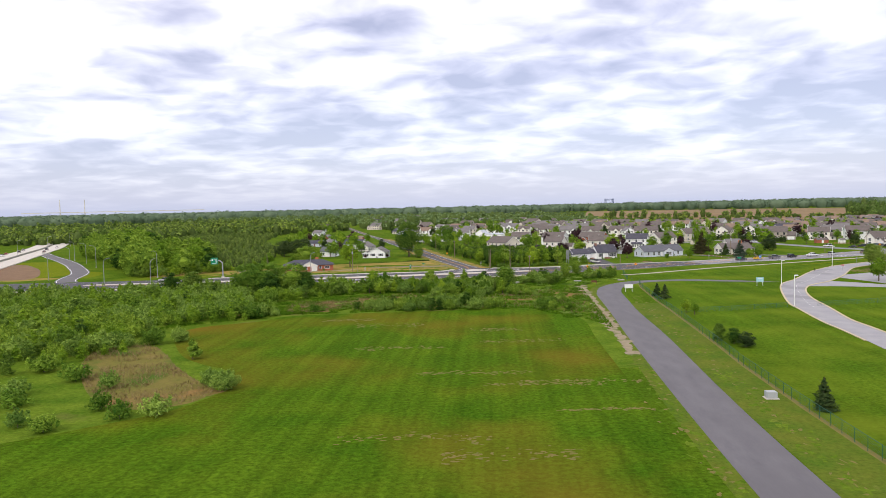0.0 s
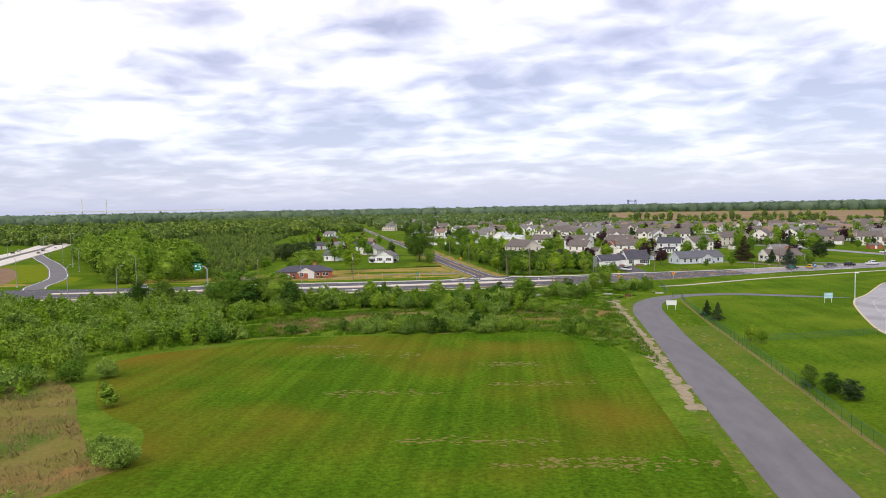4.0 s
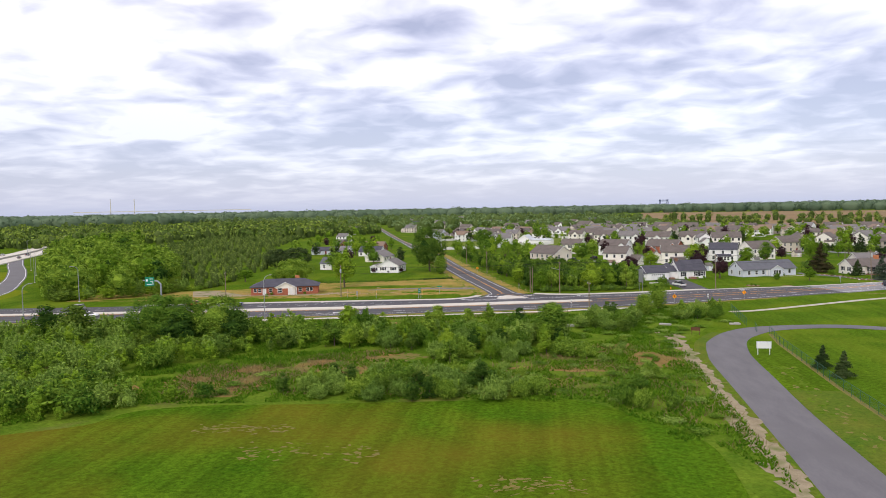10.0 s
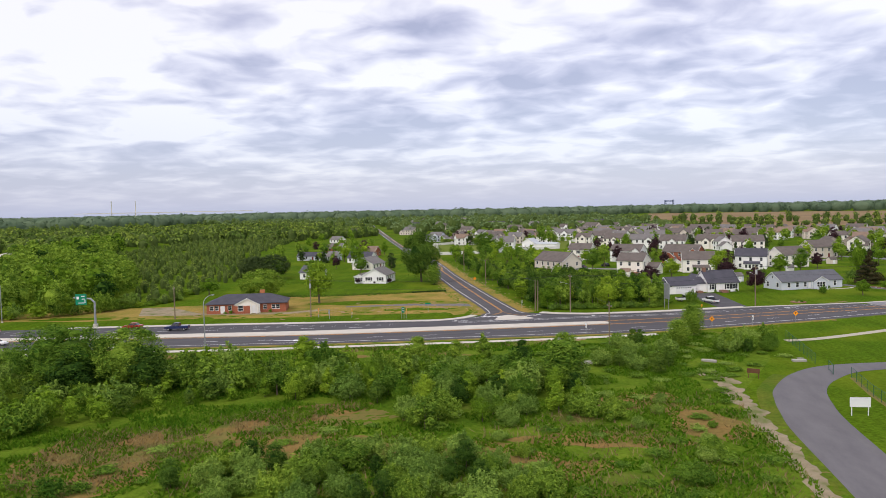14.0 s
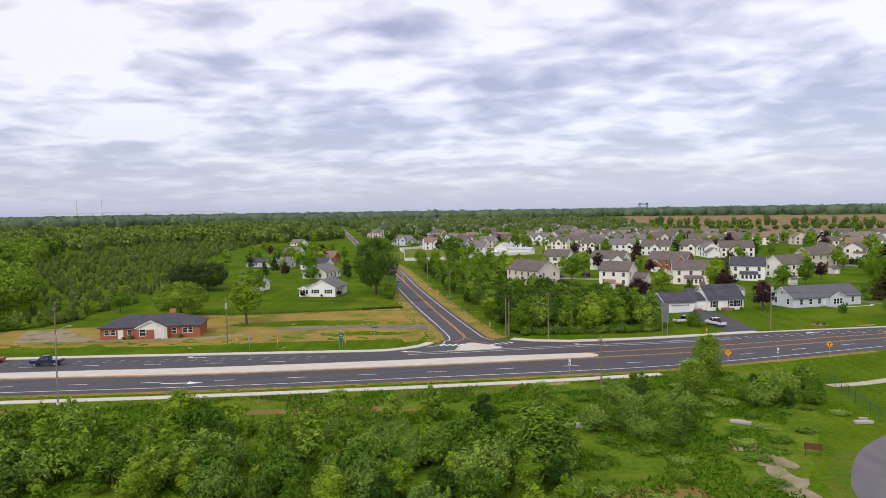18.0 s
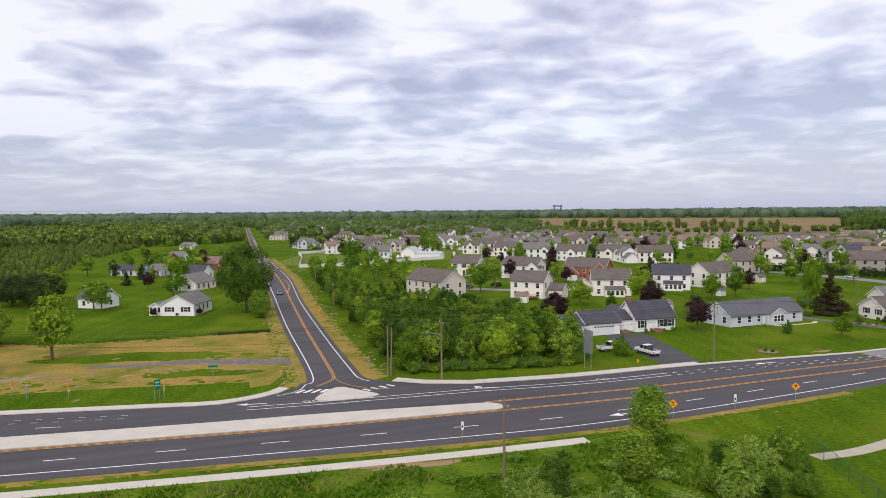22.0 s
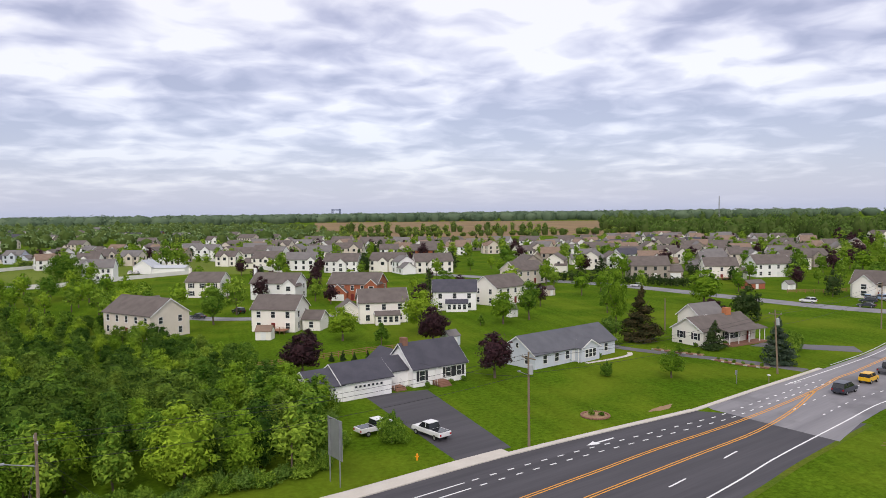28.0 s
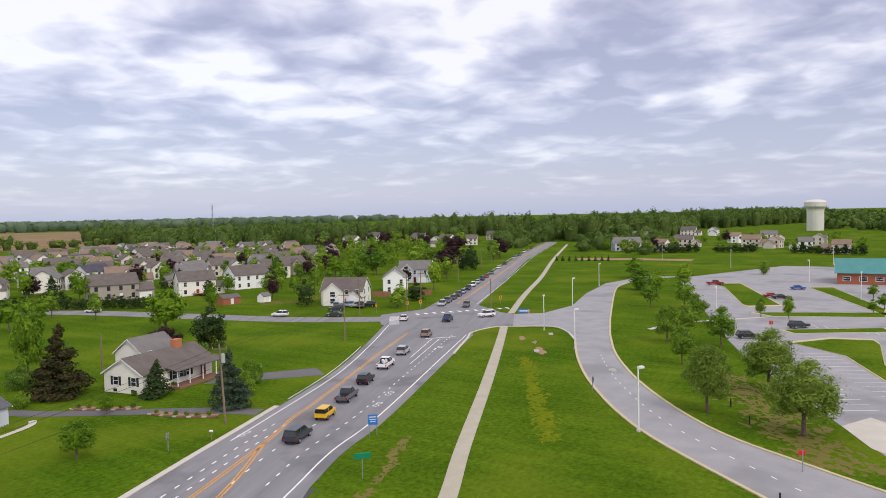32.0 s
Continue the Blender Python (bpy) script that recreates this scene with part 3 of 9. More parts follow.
for ln, k in ((shifted(SIDE_R[5:36], -3.7), 1), (shifted(SIDE_R[5:36], -4.4), 2), (shifted(SIDE_L[11:33], 2.9), 3)):
    speckle("verge_grass", ln, 0.5, 420, 0.15, 0.8, MEADOW, "green tufts growing into the dry verge", 60 + k, 0.028)
    speckle("bare_ground", ln, 1.6, 90, 0.2, 0.8, EARTH, "bare sandy spots in the dry verge", 70 + k, 0.033)
for ln, k in (([(-150, 322), (-104, 336), (-90, 357), (-75, 357), (-32, 371)], 1), ([(-120, 306), (-70, 311), (-45, 317), (-24, 320)], 2), ([(-140, 309), (-80, 314), (-30, 330)], 3), ([(-70, 340), (-30, 345)], 4)):
    speckle("verge_grass", ln, 2.0, 60, 0.5, 1.6, LAWN, "green grass breaking into the dry strip", 80 + k, 0.033)
speckle("bare_ground", [(-100, 322), (-60, 322), (-22, 338)], 4, 200, 0.2, 1.0, EARTH, "bare sandy spots in the dry strip", 90, 0.038)
for ln, k in ((shifted(FDR[4:34], -3.2), 1), (shifted(FDL[4:40], 1.4), 2), (shifted(NEAR[14:-14], -1.2), 3)):
    speckle("verge_grass", ln, 1.0, 220, 0.2, 0.9, MEADOW, "rough tufts on the verge", 95 + k, 0.0245)
    speckle("worn_patch", ln, 1.1, 120, 0.15, 0.6, WORN, "brown worn spots on the verge", 99 + k, 0.0255)

area("bare_ground", blob(4, 279.6, 6, 1.1, 0.2, 0.4, seed=120), EARTH, "bare sandy ground beside the footpath", 0.03)
speckle("bare_ground", [(136, 279), (150, 288), (164, 295), (176, 302)], 2.2, 420, 0.25, 1.0, WORN, "thin brown worn grass under the trees", 121, 0.023)

for k, pts in enumerate(([(-54, 192.4), (-59.5, 199), (-59.3, 206), (-57.4, 212.6), (-51, 213.4), (-46.9, 210.7), (-43, 203), (-41.6, 196), (-45, 191)], [(-41.7, 212), (-41.2, 219), (-35.1, 225.5), (-24.3, 228.4), (-24.6, 223.5), (-30, 218), (-36.4, 210.6)], [(-69.7, 197.4), (-64, 197.6), (-60.2, 194), (-59.8, 190), (-62, 188), (-66, 192)])):
    area("dry_grass", smooth_line(pts + pts[:1])[:-1], REDGRASS, "reddish tan dry grass across the meadow", 0.034 + 0.002 * k)
speckle("dry_grass", [(-58, 197), (-44, 206), (-30, 216), (-20, 224)], 1.6, 150, 0.4, 1.4, WORN, "tan dry tufts in the meadow clearing", 110, 0.036)

# lane paint
lane = empty("road_marking", Matrix(), "white and orange painted lane lines on the highway", "road marking")
lane["kind"] = "structure"


def line(ln, width, mat, z=0.045, name="painted_line"):
    return band(name, ln, width, z, mat, lane)


def dashes(ln, dash, gap, width, mat, s0=0.0, z=0.045):
    s, total = s0, length(ln)
    while s + dash < total:
        band("painted_dash", cut(ln, s, s + dash), width, z, mat, lane)
        s += dash + gap


line(cut(NEAR_W, 120, length(NEAR_W)), 0.22, WHITEPAINT)
dashes(shifted(cut(NEAR_W, 250, length(NEAR_W) - 20), 4.1), 3.4, 8.8, 0.2, WHITEPAINT)
O2 = smooth_line([(14.6, 300.6), (38.1, 307.7), (57.7, 315.4), (75.7, 322.3), (88, 327), (99.7, 333.2), (111.5, 341)])
O1 = smooth_line([(14.6, 305.6), (39.6, 313.1), (60.1, 320.7), (72, 325.4), (90, 331.8), (111.5, 341), (121.2, 346.1), (130.2, 349.8), (163.8, 365.1), (186, 374.8)])
for d in (-0.2, 0.2):
    line(shifted(O1, d), 0.16, ORANGEPAINT)
    line(shifted(O2, d), 0.16, ORANGEPAINT)
    line(shifted(MED_N, -0.55 + d), 0.16, ORANGEPAINT)
FAR_ALL = FAR + [(-10, 310.5)] + FAR_E
for d in (-3.4, -5.0):
    line(cut(shifted(FAR_ALL, d), length(FAR) + 14, length(FAR) + 84), 0.2, WHITEPAINT, 0.046)
    dashes(shifted(FAR_E + OLD_F[1:12], d), 0.9, 1.6, 0.22, WHITEPAINT, 36)
    dashes(cut(shifted(FAR, d), 200, length(FAR)), 0.9, 1.9, 0.2, WORNPAINT)
dashes(cut(shifted(FAR, -7.6), 200, length(FAR)), 3.2, 8.5, 0.2, WHITEPAINT)
line(shifted(OLD_NW, 0), 0.22, WHITEPAINT)
line(shifted(OLD_F[8:], -1.2), 0.2, WHITEPAINT)
line(shifted(OLD_F[14:-6], 0.5), 0.16, WHITEPAINT)
dashes(shifted(OLD_NW, 3.2), 0.9, 1.9, 0.2, WHITEPAINT)
dashes(cut(shifted(OLD_NW, 7.1), 0, 22), 0.9, 2.6, 0.2, WHITEPAINT)
line([(158, 353.2), (183, 363.6)], 0.18, WHITEPAINT)
line([(163, 356.8), (182, 365)], 0.18, WHITEPAINT)
line([(181.5, 366.5), (187, 362)], 0.4, WHITEPAINT)
beyond = [(236, 393.5), (297, 418.4), (439, 478.5), (627, 551)]
for d in (-0.2, 0.2):
    line(shifted(beyond, d), 0.18, ORANGEPAINT)
line(shifted(beyond, 6.2), 0.2, WHITEPAINT)
line(shifted(beyond, -6.2), 0.2, WHITEPAINT)
line(shifted(SIDE_L[4:], -1.1), 0.2, WHITEPAINT, 0.05)
line(shifted(SIDE_R[4:], 1.1), 0.2, WHITEPAINT, 0.05)
SIDE_C = smooth_line([(-10.7, 325.5), (-25.2, 378.1), (-41, 438), (-49, 469), (-58.8, 505), (-92, 622), (-155, 850), (-326, 1480)])
for d in (-0.18, 0.18):
    line(shifted(SIDE_C, d), 0.15, ORANGEPAINT, 0.05)
    line(smooth_line([(-10.7 + d, 325.5), (-10.2 + d, 321), (-12 + d, 316.5)]), 0.12, ORANGEPAINT, 0.052)
    line(smooth_line([(-44.6 + d, 452), (-48.7 + d, 476), (-55.4 + d, 500), (-58.8 + d, 506)]), 0.12, ORANGEPAINT, 0.052)
line(smooth_line([(-10.5, 323.5), (-8, 318.5), (-3.5, 315), (0, 314.5)]), 0.13, ORANGEPAINT, 0.052)
for i in range(4):
    line([(-14.6 + 1.25 * i, 312.2 + 0.1 * i), (-13.6 + 1.25 * i, 314.3 + 0.1 * i)], 0.6, WHITEPAINT, 0.052)
    line([(-4.3 + 1.2 * i, 314.4 + 0.9 * i), (-3.0 + 1.2 * i, 313.4 + 0.9 * i)], 0.55, WHITEPAINT, 0.052)
for i in range(12):
    line([(212 + 2.0 * i, 390.5 - 1.5 * i), (213.5 + 2.0 * i, 392.5 - 1.5 * i)], 0.9, WHITEPAINT, 0.052)
for i in range(9):
    line([(196 + 1.3 * i, 385 + 1.0 * i), (194.6 + 1.3 * i, 387.2 + 1.0 * i)], 0.7, WHITEPAINT, 0.052)


def arrow(x, y, head, size=1.0, bend=0.0):
    v = [(-2.2, -0.15), (0.6, -0.15), (0.6, -0.6), (2.2, 0.0), (0.6, 0.6), (0.6, 0.15), (-2.2, 0.15)]
    if bend:
        v = [(-2.2, -0.15), (0.2, -0.15), (1.0, 0.5 * bend), (1.5, 0.35 * bend), (1.5, 1.5 * bend), (0.3, 1.0 * bend), (0.7, 0.8 * bend), (0.0, 0.2), (-2.2, 0.15)]
        v = v if bend > 0 else v[::-1]
    c, s = math.cos(radians(head)) * size, math.sin(radians(head)) * size
    patch("painted_arrow", [(x + px * c - py * s, y + px * s + py * c) for px, py in v], 0.05, WHITEPAINT, lane)


arrow(33.6, 298.7, 198, 1.2)
arrow(-54.7, 277.9, 9, 1.6)
arrow(15.2, 314.2, 190, 1.0, -1)
arrow(67.5, 330.2, 198, 1.1)
arrow(160, 359, 24, 1.0, 1)
arrow(173.5, 358, 24, 1.0, -1)
arrow(-62, 298.5, 188, 1.0, -1)
arrow(-20, 306, 190, 1.0)
for bx, by, hd in ((-12, 307.2, 190), (34.5, 319, 195), (112, 346, 200), (138, 342.5, 22), (132, 340, 22)):
    for k in range(2):
        band("painted_bicycle", [(bx + 0.5 * math.cos(a / 5 * 3.1416) + k * 1.3, by + 0.4 * math.sin(a / 5 * 3.1416) + k * 0.4) for a in range(11)], 0.16, 0.051, WHITEPAINT, lane)
dashes(shifted(SCH_I[20:-4], -4.4), 0.9, 2.4, 0.16, WHITEPAINT)

# concrete: median, island, kerbs, walks
tip = [(15.6, 304.9), (16.6, 304.3), (17.2, 303.3), (16.8, 302.1), (15.8, 301.4)]
area("median", MED_F + tip + MED_N[::-1], CONCRETE, "raised pale concrete median strip", 0.17, "median", thick=0.2)
area("traffic_island", [(-11, 308.4), (-10.7, 310.5), (-9.6, 314), (-8.7, 315.4), (-7.6, 315.6), (-5, 313.6), (-2, 311.4), (-1.4, 310.5), (-2.2, 309.6), (-6.5, 307.6), (-10, 307.4)], CONCRETE, "raised pale concrete traffic island", 0.16, "traffic island", thick=0.2)
kerb = FAR[20:] + [(-28, 305.3), (-24.5, 306.2), (-21.5, 308), (-19.2, 310), (-17.3, 312.4), (-16.2, 315.3)]
tagged(strip("kerb", shifted(kerb, 2.0), kerb, 0.15, CONCRETE, thick=0.2), "pale concrete kerb and gutter along the highway", "kerb", kind="structure")
kerb = [(0, 319.6), (5, 317.6)] + [p for p in FAR_E if p[0] < 58]
kerb_end = kerb[-1:] + [p for p in FAR_E if p[0] >= 58]
tagged(strip("kerb", shifted(kerb_end, 0.9), kerb_end, 0.15, CONCRETE, thick=0.2), "narrow pale concrete kerb along the highway", "kerb", kind="structure")
tagged(strip("kerb", shifted(kerb, 2.3), kerb, 0.15, CONCRETE, thick=0.2), "pale concrete kerb and walk along the highway", "kerb", kind="structure")
kerb = OLD_F[:14]
tagged(strip("kerb", shifted(kerb, 0.8), kerb, 0.13, CONCRETE, thick=0.2), "narrow concrete kerb", "kerb", kind="structure")
walk_line = smooth_line([(-200, 250.2), (-125, 257), (-66.5, 266.4), (-44, 270.6), (-20.5, 275.6), (-5.6, 279), (11.7, 283.4), (26, 287.6)])
tagged(band("pavement", walk_line, 2.0, 0.06, CONCRETE, thick=0.08), "pale concrete footpath beside the highway", "footpath", kind="structure")
walk_line = smooth_line([(50.4, 280.4), (60.5, 284.4), (91, 303), (110.4, 312.6), (123, 319), (150, 332), (180.4, 347), (205, 359.4)])
tagged(band("pavement", walk_line, 1.9, 0.06, PATH, thick=0.08), "pale concrete footpath across the lawn", "footpath", kind="structure")
walk_line = smooth_line([(226, 369), (270, 387.5), (331, 411.6), (434, 455), (600, 522)])
tagged(band("pavement", walk_line, 1.9, 0.06, PATH, thick=0.08), "pale concrete footpath across the lawn", "footpath", kind="structure")
for k, ln in enumerate((SCH_I[4:], shifted(SCH_O, -0.45)[4:])):
    tagged(strip("kerb", shifted(ln, 0.45), ln, 0.14, KERBSTONE, thick=0.2), "yellowish concrete kerb along the school drive", "kerb", kind="structure")
kerb = smooth_line([(205, 332.5), (238, 345), (298, 366), (322, 370)])
tagged(strip("kerb", kerb, shifted(kerb, -0.45), 0.14, KERBSTONE, thick=0.2), "yellowish concrete kerb along the school entrance", "kerb", kind="structure")
kerb = smooth_line([(196, 336.5), (205.6, 343), (209.8, 349), (206.2, 356.5), (203, 361), (194, 362), (186, 358.5), (170, 351.6)])
tagged(strip("kerb", shifted(kerb, 0.45), kerb, 0.14, CONCRETE, thick=0.2), "concrete kerb round the lawn corner", "kerb", kind="structure")
walk_line = [(216, 327), (228, 325), (240, 314), (250, 305)]
tagged(band("pavement", walk_line, 1.4, 0.05, CONCRETE), "narrow concrete footpath to the parking lot", "footpath", kind="structure")
area("pavement", [(154, 281.8), (146, 278), (140, 271), (150, 268), (160, 279)], CONCRETE, "pale concrete apron at the parking lot", 0.05)
# parking lot islands and stalls
for i, pts in enumerate((((328, 340), (331.5, 331), (271, 307), (265, 315), (268, 317), (318, 334)), ((326, 308), (329, 301), (273, 282), (262, 282)), ((213, 297), (222, 290.5), (224, 282.5), (219, 281), (196, 279), (160, 262), (156, 268), (203, 286)), ((254, 312.6), (268, 282), (259, 281), (249, 307)), ((228, 301), (241, 281), (236, 279), (224, 298)))):
    area("parking_island", [Vector(p)[:] for p in pts], KERBSTONE, "kerbed parking island", 0.13, "parking island", thick=0.15)
    c = sum((Vector(p) for p in pts), Vector((0, 0))) / len(pts)
    area("lawn", [tuple(c + (Vector(p) - c) * 0.93) for p in pts], LAWN, "mown grass on the parking island", 0.14)
for i in range(20):
    ax, ay = 211 - 2.6 * i, 307.6 - 1.3 * i
    line([(ax, ay), (ax + 2.8, ay - 4.6)], 0.12, WHITEPAINT, 0.034, "stall_line")
    if i < 16:
        bx, by = 204 - 2.6 * i, 288.5 - 1.35 * i
        line([(bx, by), (bx - 2.4, by + 4.8)], 0.12, WHITEPAINT, 0.034, "stall_line")
for i in range(10):
    line([(243 - 0.9 * i - 3, 296 - 2.5 * i), (238 - 0.9 * i - 3, 294 - 2.5 * i)], 0.12, WHITEPAINT, 0.034, "stall_line")
    line([(326 - 5.4 * i, 336 - 2.2 * i), (323 - 5.4 * i, 341 - 2.2 * i)], 0.12, WHITEPAINT, 0.034, "stall_line")
area("playground", [(428, 440), (438, 412), (439, 378), (452, 380), (452, 416), (442, 445)], EARTH, "tan bare playground surface", 0.03)
# west interchange
RAMP = smooth_line([(-176, 286), (-183, 298), (-196, 330), (-220, 367), (-236, 390), (-263.5, 426), (-294.5, 464), (-330, 510)])
tagged(band("road", RAMP, 8.5, 0.035, DRIVE), "grey asphalt slip road curving to the highway", "road", kind="structure")
for d in (3.6, -3.6):
    line(shifted(RAMP, d), 0.25, WHITEPAINT)
HW = smooth_line([(-262, 340), (-300, 424), (-334, 497), (-372, 579), (-404, 640), (-450, 730), (-530, 900)])
for d in (8.5, -6.5):
    tagged(band("road", shifted(HW, d), 12, 0.5, CONCRETE, thick=0.6), "pale concrete divided highway", "road", kind="structure")
tagged(band("highway_barrier", shifted(HW, 1.0), 0.6, 1.4, BARRIER, thick=1.4), "long grey concrete highway barrier", "barrier", kind="structure")
tagged(band("road", smooth_line([(-134, 258), (-141, 249), (-146, 240), (-149.5, 230), (-151, 221), (-156, 200), (-166, 170)]), 6.5, 0.029, DRIVE), "grey asphalt turning roadway", "road", kind="structure")
area("verge", [(-190, 248), (-172, 251.5), (-156, 257), (-146, 250), (-151, 240), (-156, 228), (-164, 226)], YELLOWGRASS, "yellow-green grass island at the ramps", 0.04)
area("bare_ground", smooth_line([(-292, 398), (-268, 394), (-246, 372), (-226, 346), (-206, 312), (-208, 299), (-240, 304), (-282, 345), (-292, 398)])[:-1], BROWNSOIL, "bare brown earth at the slip road", 0.03)
area("verge", blob(-236, 362, 62, 22, 2.2, 0.1, seed=75), YELLOWGRASS, "yellow-green grass beside the slip road", 0.024)
area("verge", blob(-188, 322, 18, 7, 2.1, 0.2, seed=76), YELLOWGRASS, "yellow-green grass beside the slip road", 0.025)
area("verge", blob(-205, 300, 14, 8, 0.4, 0.25, seed=73), DRYGRASS, "yellow-green grass at the slip road", 0.028)

# ---- trees ----


def leaf_mesh(name, clumps, count, size, mat, seed, cores=14):
    """Leaf sprays scattered over the outsides of several ellipsoids (x, y, z, rx, ry, rz)."""
    r = np.random.RandomState(seed)
    w = np.array([c[3] * c[4] + c[4] * c[5] + c[3] * c[5] for c in clumps])
    pick = r.choice(len(clumps), count, p=w / w.sum())
    c = np.array(clumps)[pick]
    d = r.normal(size=(count, 3))
    d /= np.linalg.norm(d, axis=1)[:, None]
    rad = 1 - 0.4 * r.rand(count) ** 2.2
    sprig = r.rand(count) < 0.14
    rad[sprig] = 1.0 + 0.28 * r.rand(sprig.sum())
    p = c[:, :3] + d * c[:, 3:] * rad[:, None]
    n = d + r.normal(size=(count, 3)) * 0.3 + np.array((0, 0, 0.4))
    n /= np.linalg.norm(n, axis=1)[:, None]
    u = np.cross(n, r.normal(size=(count, 3)))
    u /= np.linalg.norm(u, axis=1)[:, None]
    v = np.cross(n, u)
    s = size * (0.6 + 0.8 * r.rand(count))[:, None]
    tri = np.stack([p - u * s - v * s * 0.45, p - u * s * 0.2 + v * s * 0.6, p + u * s], 1).reshape(-1, 3)
    # inner cores that close the gaps between the leaves
    ball = [(math.cos(a) * math.cos(e), math.sin(a) * math.cos(e), math.sin(e)) for e in (-0.7, 0.2, 0.95) for a in (0, 1.257, 2.513, 3.77, 5.027)]
    fan = [t for q in range(2) for a in range(5) for t in ((5 * q + a, 5 * q + (a + 1) % 5, 5 * q + 5 + a), (5 * q + (a + 1) % 5, 5 * q + 5 + (a + 1) % 5, 5 * q + 5 + a))] + [(10, 11, 12), (10, 12, 13), (10, 13, 14)]
    core = np.concatenate([(np.array(ball) * np.array(k[3:]) * 0.64 + np.array(k[:3]))[np.array(fan).ravel()] for k in clumps[-cores:]])
    quad = np.r_[tri, core]
    count = len(quad) // 3
    me = bpy.data.meshes.new(name)
    me.vertices.add(len(quad))
    me.vertices.foreach_set("co", quad.ravel())
    me.loops.add(len(quad))
    me.loops.foreach_set("vertex_index", np.arange(len(quad), dtype=np.int32))
    me.polygons.add(count)
    me.polygons.foreach_set("loop_start", np.arange(0, len(quad), 3, dtype=np.int32))
    me.update(calc_edges=True)
    me.materials.append(mat)
    return me


def clump_set(kind, seed):
    r = random.Random(seed)
    res = []
    if kind in ("broad", "bushy"):
        low = 0.3 if kind == "broad" else 0.1
        for i in range(36):
            a, h = r.uniform(0, 6.28), r.uniform(low, 0.93)
            k = r.uniform(0.12, 0.30) * math.sqrt(max(0.1, math.sin(math.pi * min(0.95, max(0.12, (h - low + 0.12) / (1.06 - low))))))
            s = r.uniform(0.065, 0.135) * (1.15 - 0.45 * h)
            res.append((k * math.cos(a), k * math.sin(a), h, s, s, s * 0.85))
        res.append((0, 0, 0.5 + low * 0.3, 0.30, 0.30, 0.32))
        res.append((r.uniform(-0.05, 0.05), 0.02, 0.88, 0.11, 0.11, 0.11))
    elif kind == "great":
        for i in range(74):
            a, u = r.uniform(0, 6.28), r.uniform(-0.85, 0.98)
            k, s = math.sqrt(1 - u * u), r.uniform(0.06, 0.115)
            res.append((0.36 * k * math.cos(a), 0.36 * k * math.sin(a), 0.53 + 0.38 * u, s, s, s))
        res.append((0, 0, 0.5, 0.40, 0.40, 0.42))
    elif kind == "young":
        for i in range(9):
            a, h = r.uniform(0, 6.28), r.uniform(0.22, 0.85)
            k = 0.17 * (1.05 - h)
            s = r.uniform(0.09, 0.16) * (1.2 - 0.7 * h)
            res.append((k * math.cos(a), k * math.sin(a), h, s, s, s * 1.4))
        res.append((0, 0, 0.88, 0.06, 0.06, 0.12))
    elif kind == "shrub":
        for i in range(17):
            a, k = r.uniform(0, 6.28), r.uniform(0.12, 0.58)
            s = r.uniform(0.13, 0.27)
            h = r.uniform(0.25, 0.75) * (1.1 - 0.5 * k)
            res.append((k * math.cos(a), k * math.sin(a), h, s, s, s * 0.85))
        for i in range(16):
            a, k = r.uniform(0, 6.28), r.uniform(0.05, 0.62)
            s = r.uniform(0.05, 0.10)
            res.append((k * math.cos(a), k * math.sin(a), r.uniform(0.75, 1.0) - 0.5 * k, s, s, s * 1.9))
        res.append((0, 0, 0.4, 0.5, 0.5, 0.4))
    elif kind == "conifer":
        for i in range(16):
            h = i / 16
            for q in range(2):
                a = r.uniform(0, 6.28)
                k = 0.14 * (1.02 - h)
                s = 0.16 * (1.05 - h)
                res.append((k * math.cos(a), k * math.sin(a), 0.06 + 0.9 * h, s, s, 0.05))
    elif kind == "column":
        for i in range(8):
            h = 0.14 + 0.8 * i / 8
            s = 0.2 * math.sin(math.pi * (0.12 + 0.80 * (i + 1) / 10)) + 0.03
            res.append((r.uniform(-0.03, 0.03), r.uniform(-0.03, 0.03), h, s, s, 0.13))
    return res


def trunk_mesh(name, kind, seed):
    r = random.Random(seed)
    bm = bmesh.new()
    top = {"broad": 0.62, "great": 0.5, "young": 0.8, "shrub": 0.4, "bushy": 0.7, "conifer": 0.95, "column": 0.8}[kind]
    base = {"broad": 0.026, "great": 0.024, "young": 0.014, "shrub": 0.03, "bushy": 0.02, "conifer": 0.018, "column": 0.02}[kind]
    add_tube(bm, (0, 0, -0.02), (0.01, 0, 0.3 * top), base, base * 0.75, 7)
    add_tube(bm, (0.01, 0, 0.3 * top), (0, 0.01, top), base * 0.75, base * 0.2, 6)
    for i in range(6 if kind in ("broad", "shrub") else 3):
        a, h = r.uniform(0, 6.28), top * r.uniform(0.35, 0.8)
        k = {"broad": 0.25, "shrub": 0.4}.get(kind, 0.1)
        add_tube(bm, (0, 0, h), (k * math.cos(a), k * math.sin(a), h + 0.2), base * 0.4, base * 0.12, 5)
    me = bpy.data.meshes.new(name)
    bm.to_mesh(me)
    bm.free()
    me.materials.append(BARK)
    return me


SPECIES = {}


LIGHT = {}


def species(key, kind, mat, count, size, variants=3):
    LIGHT[key] = [(leaf_mesh("crown", clump_set(kind, 31 * i + 7), int(count * 0.2), size * 1.6, mat, i + 1, 13), trunk_mesh("trunk", kind, i)) for i in range(variants)]
    SPECIES[key] = [(leaf_mesh("crown", clump_set(kind, 31 * i + 7), count, size, mat, i + 1), trunk_mesh("trunk", kind, i)) for i in range(variants)]


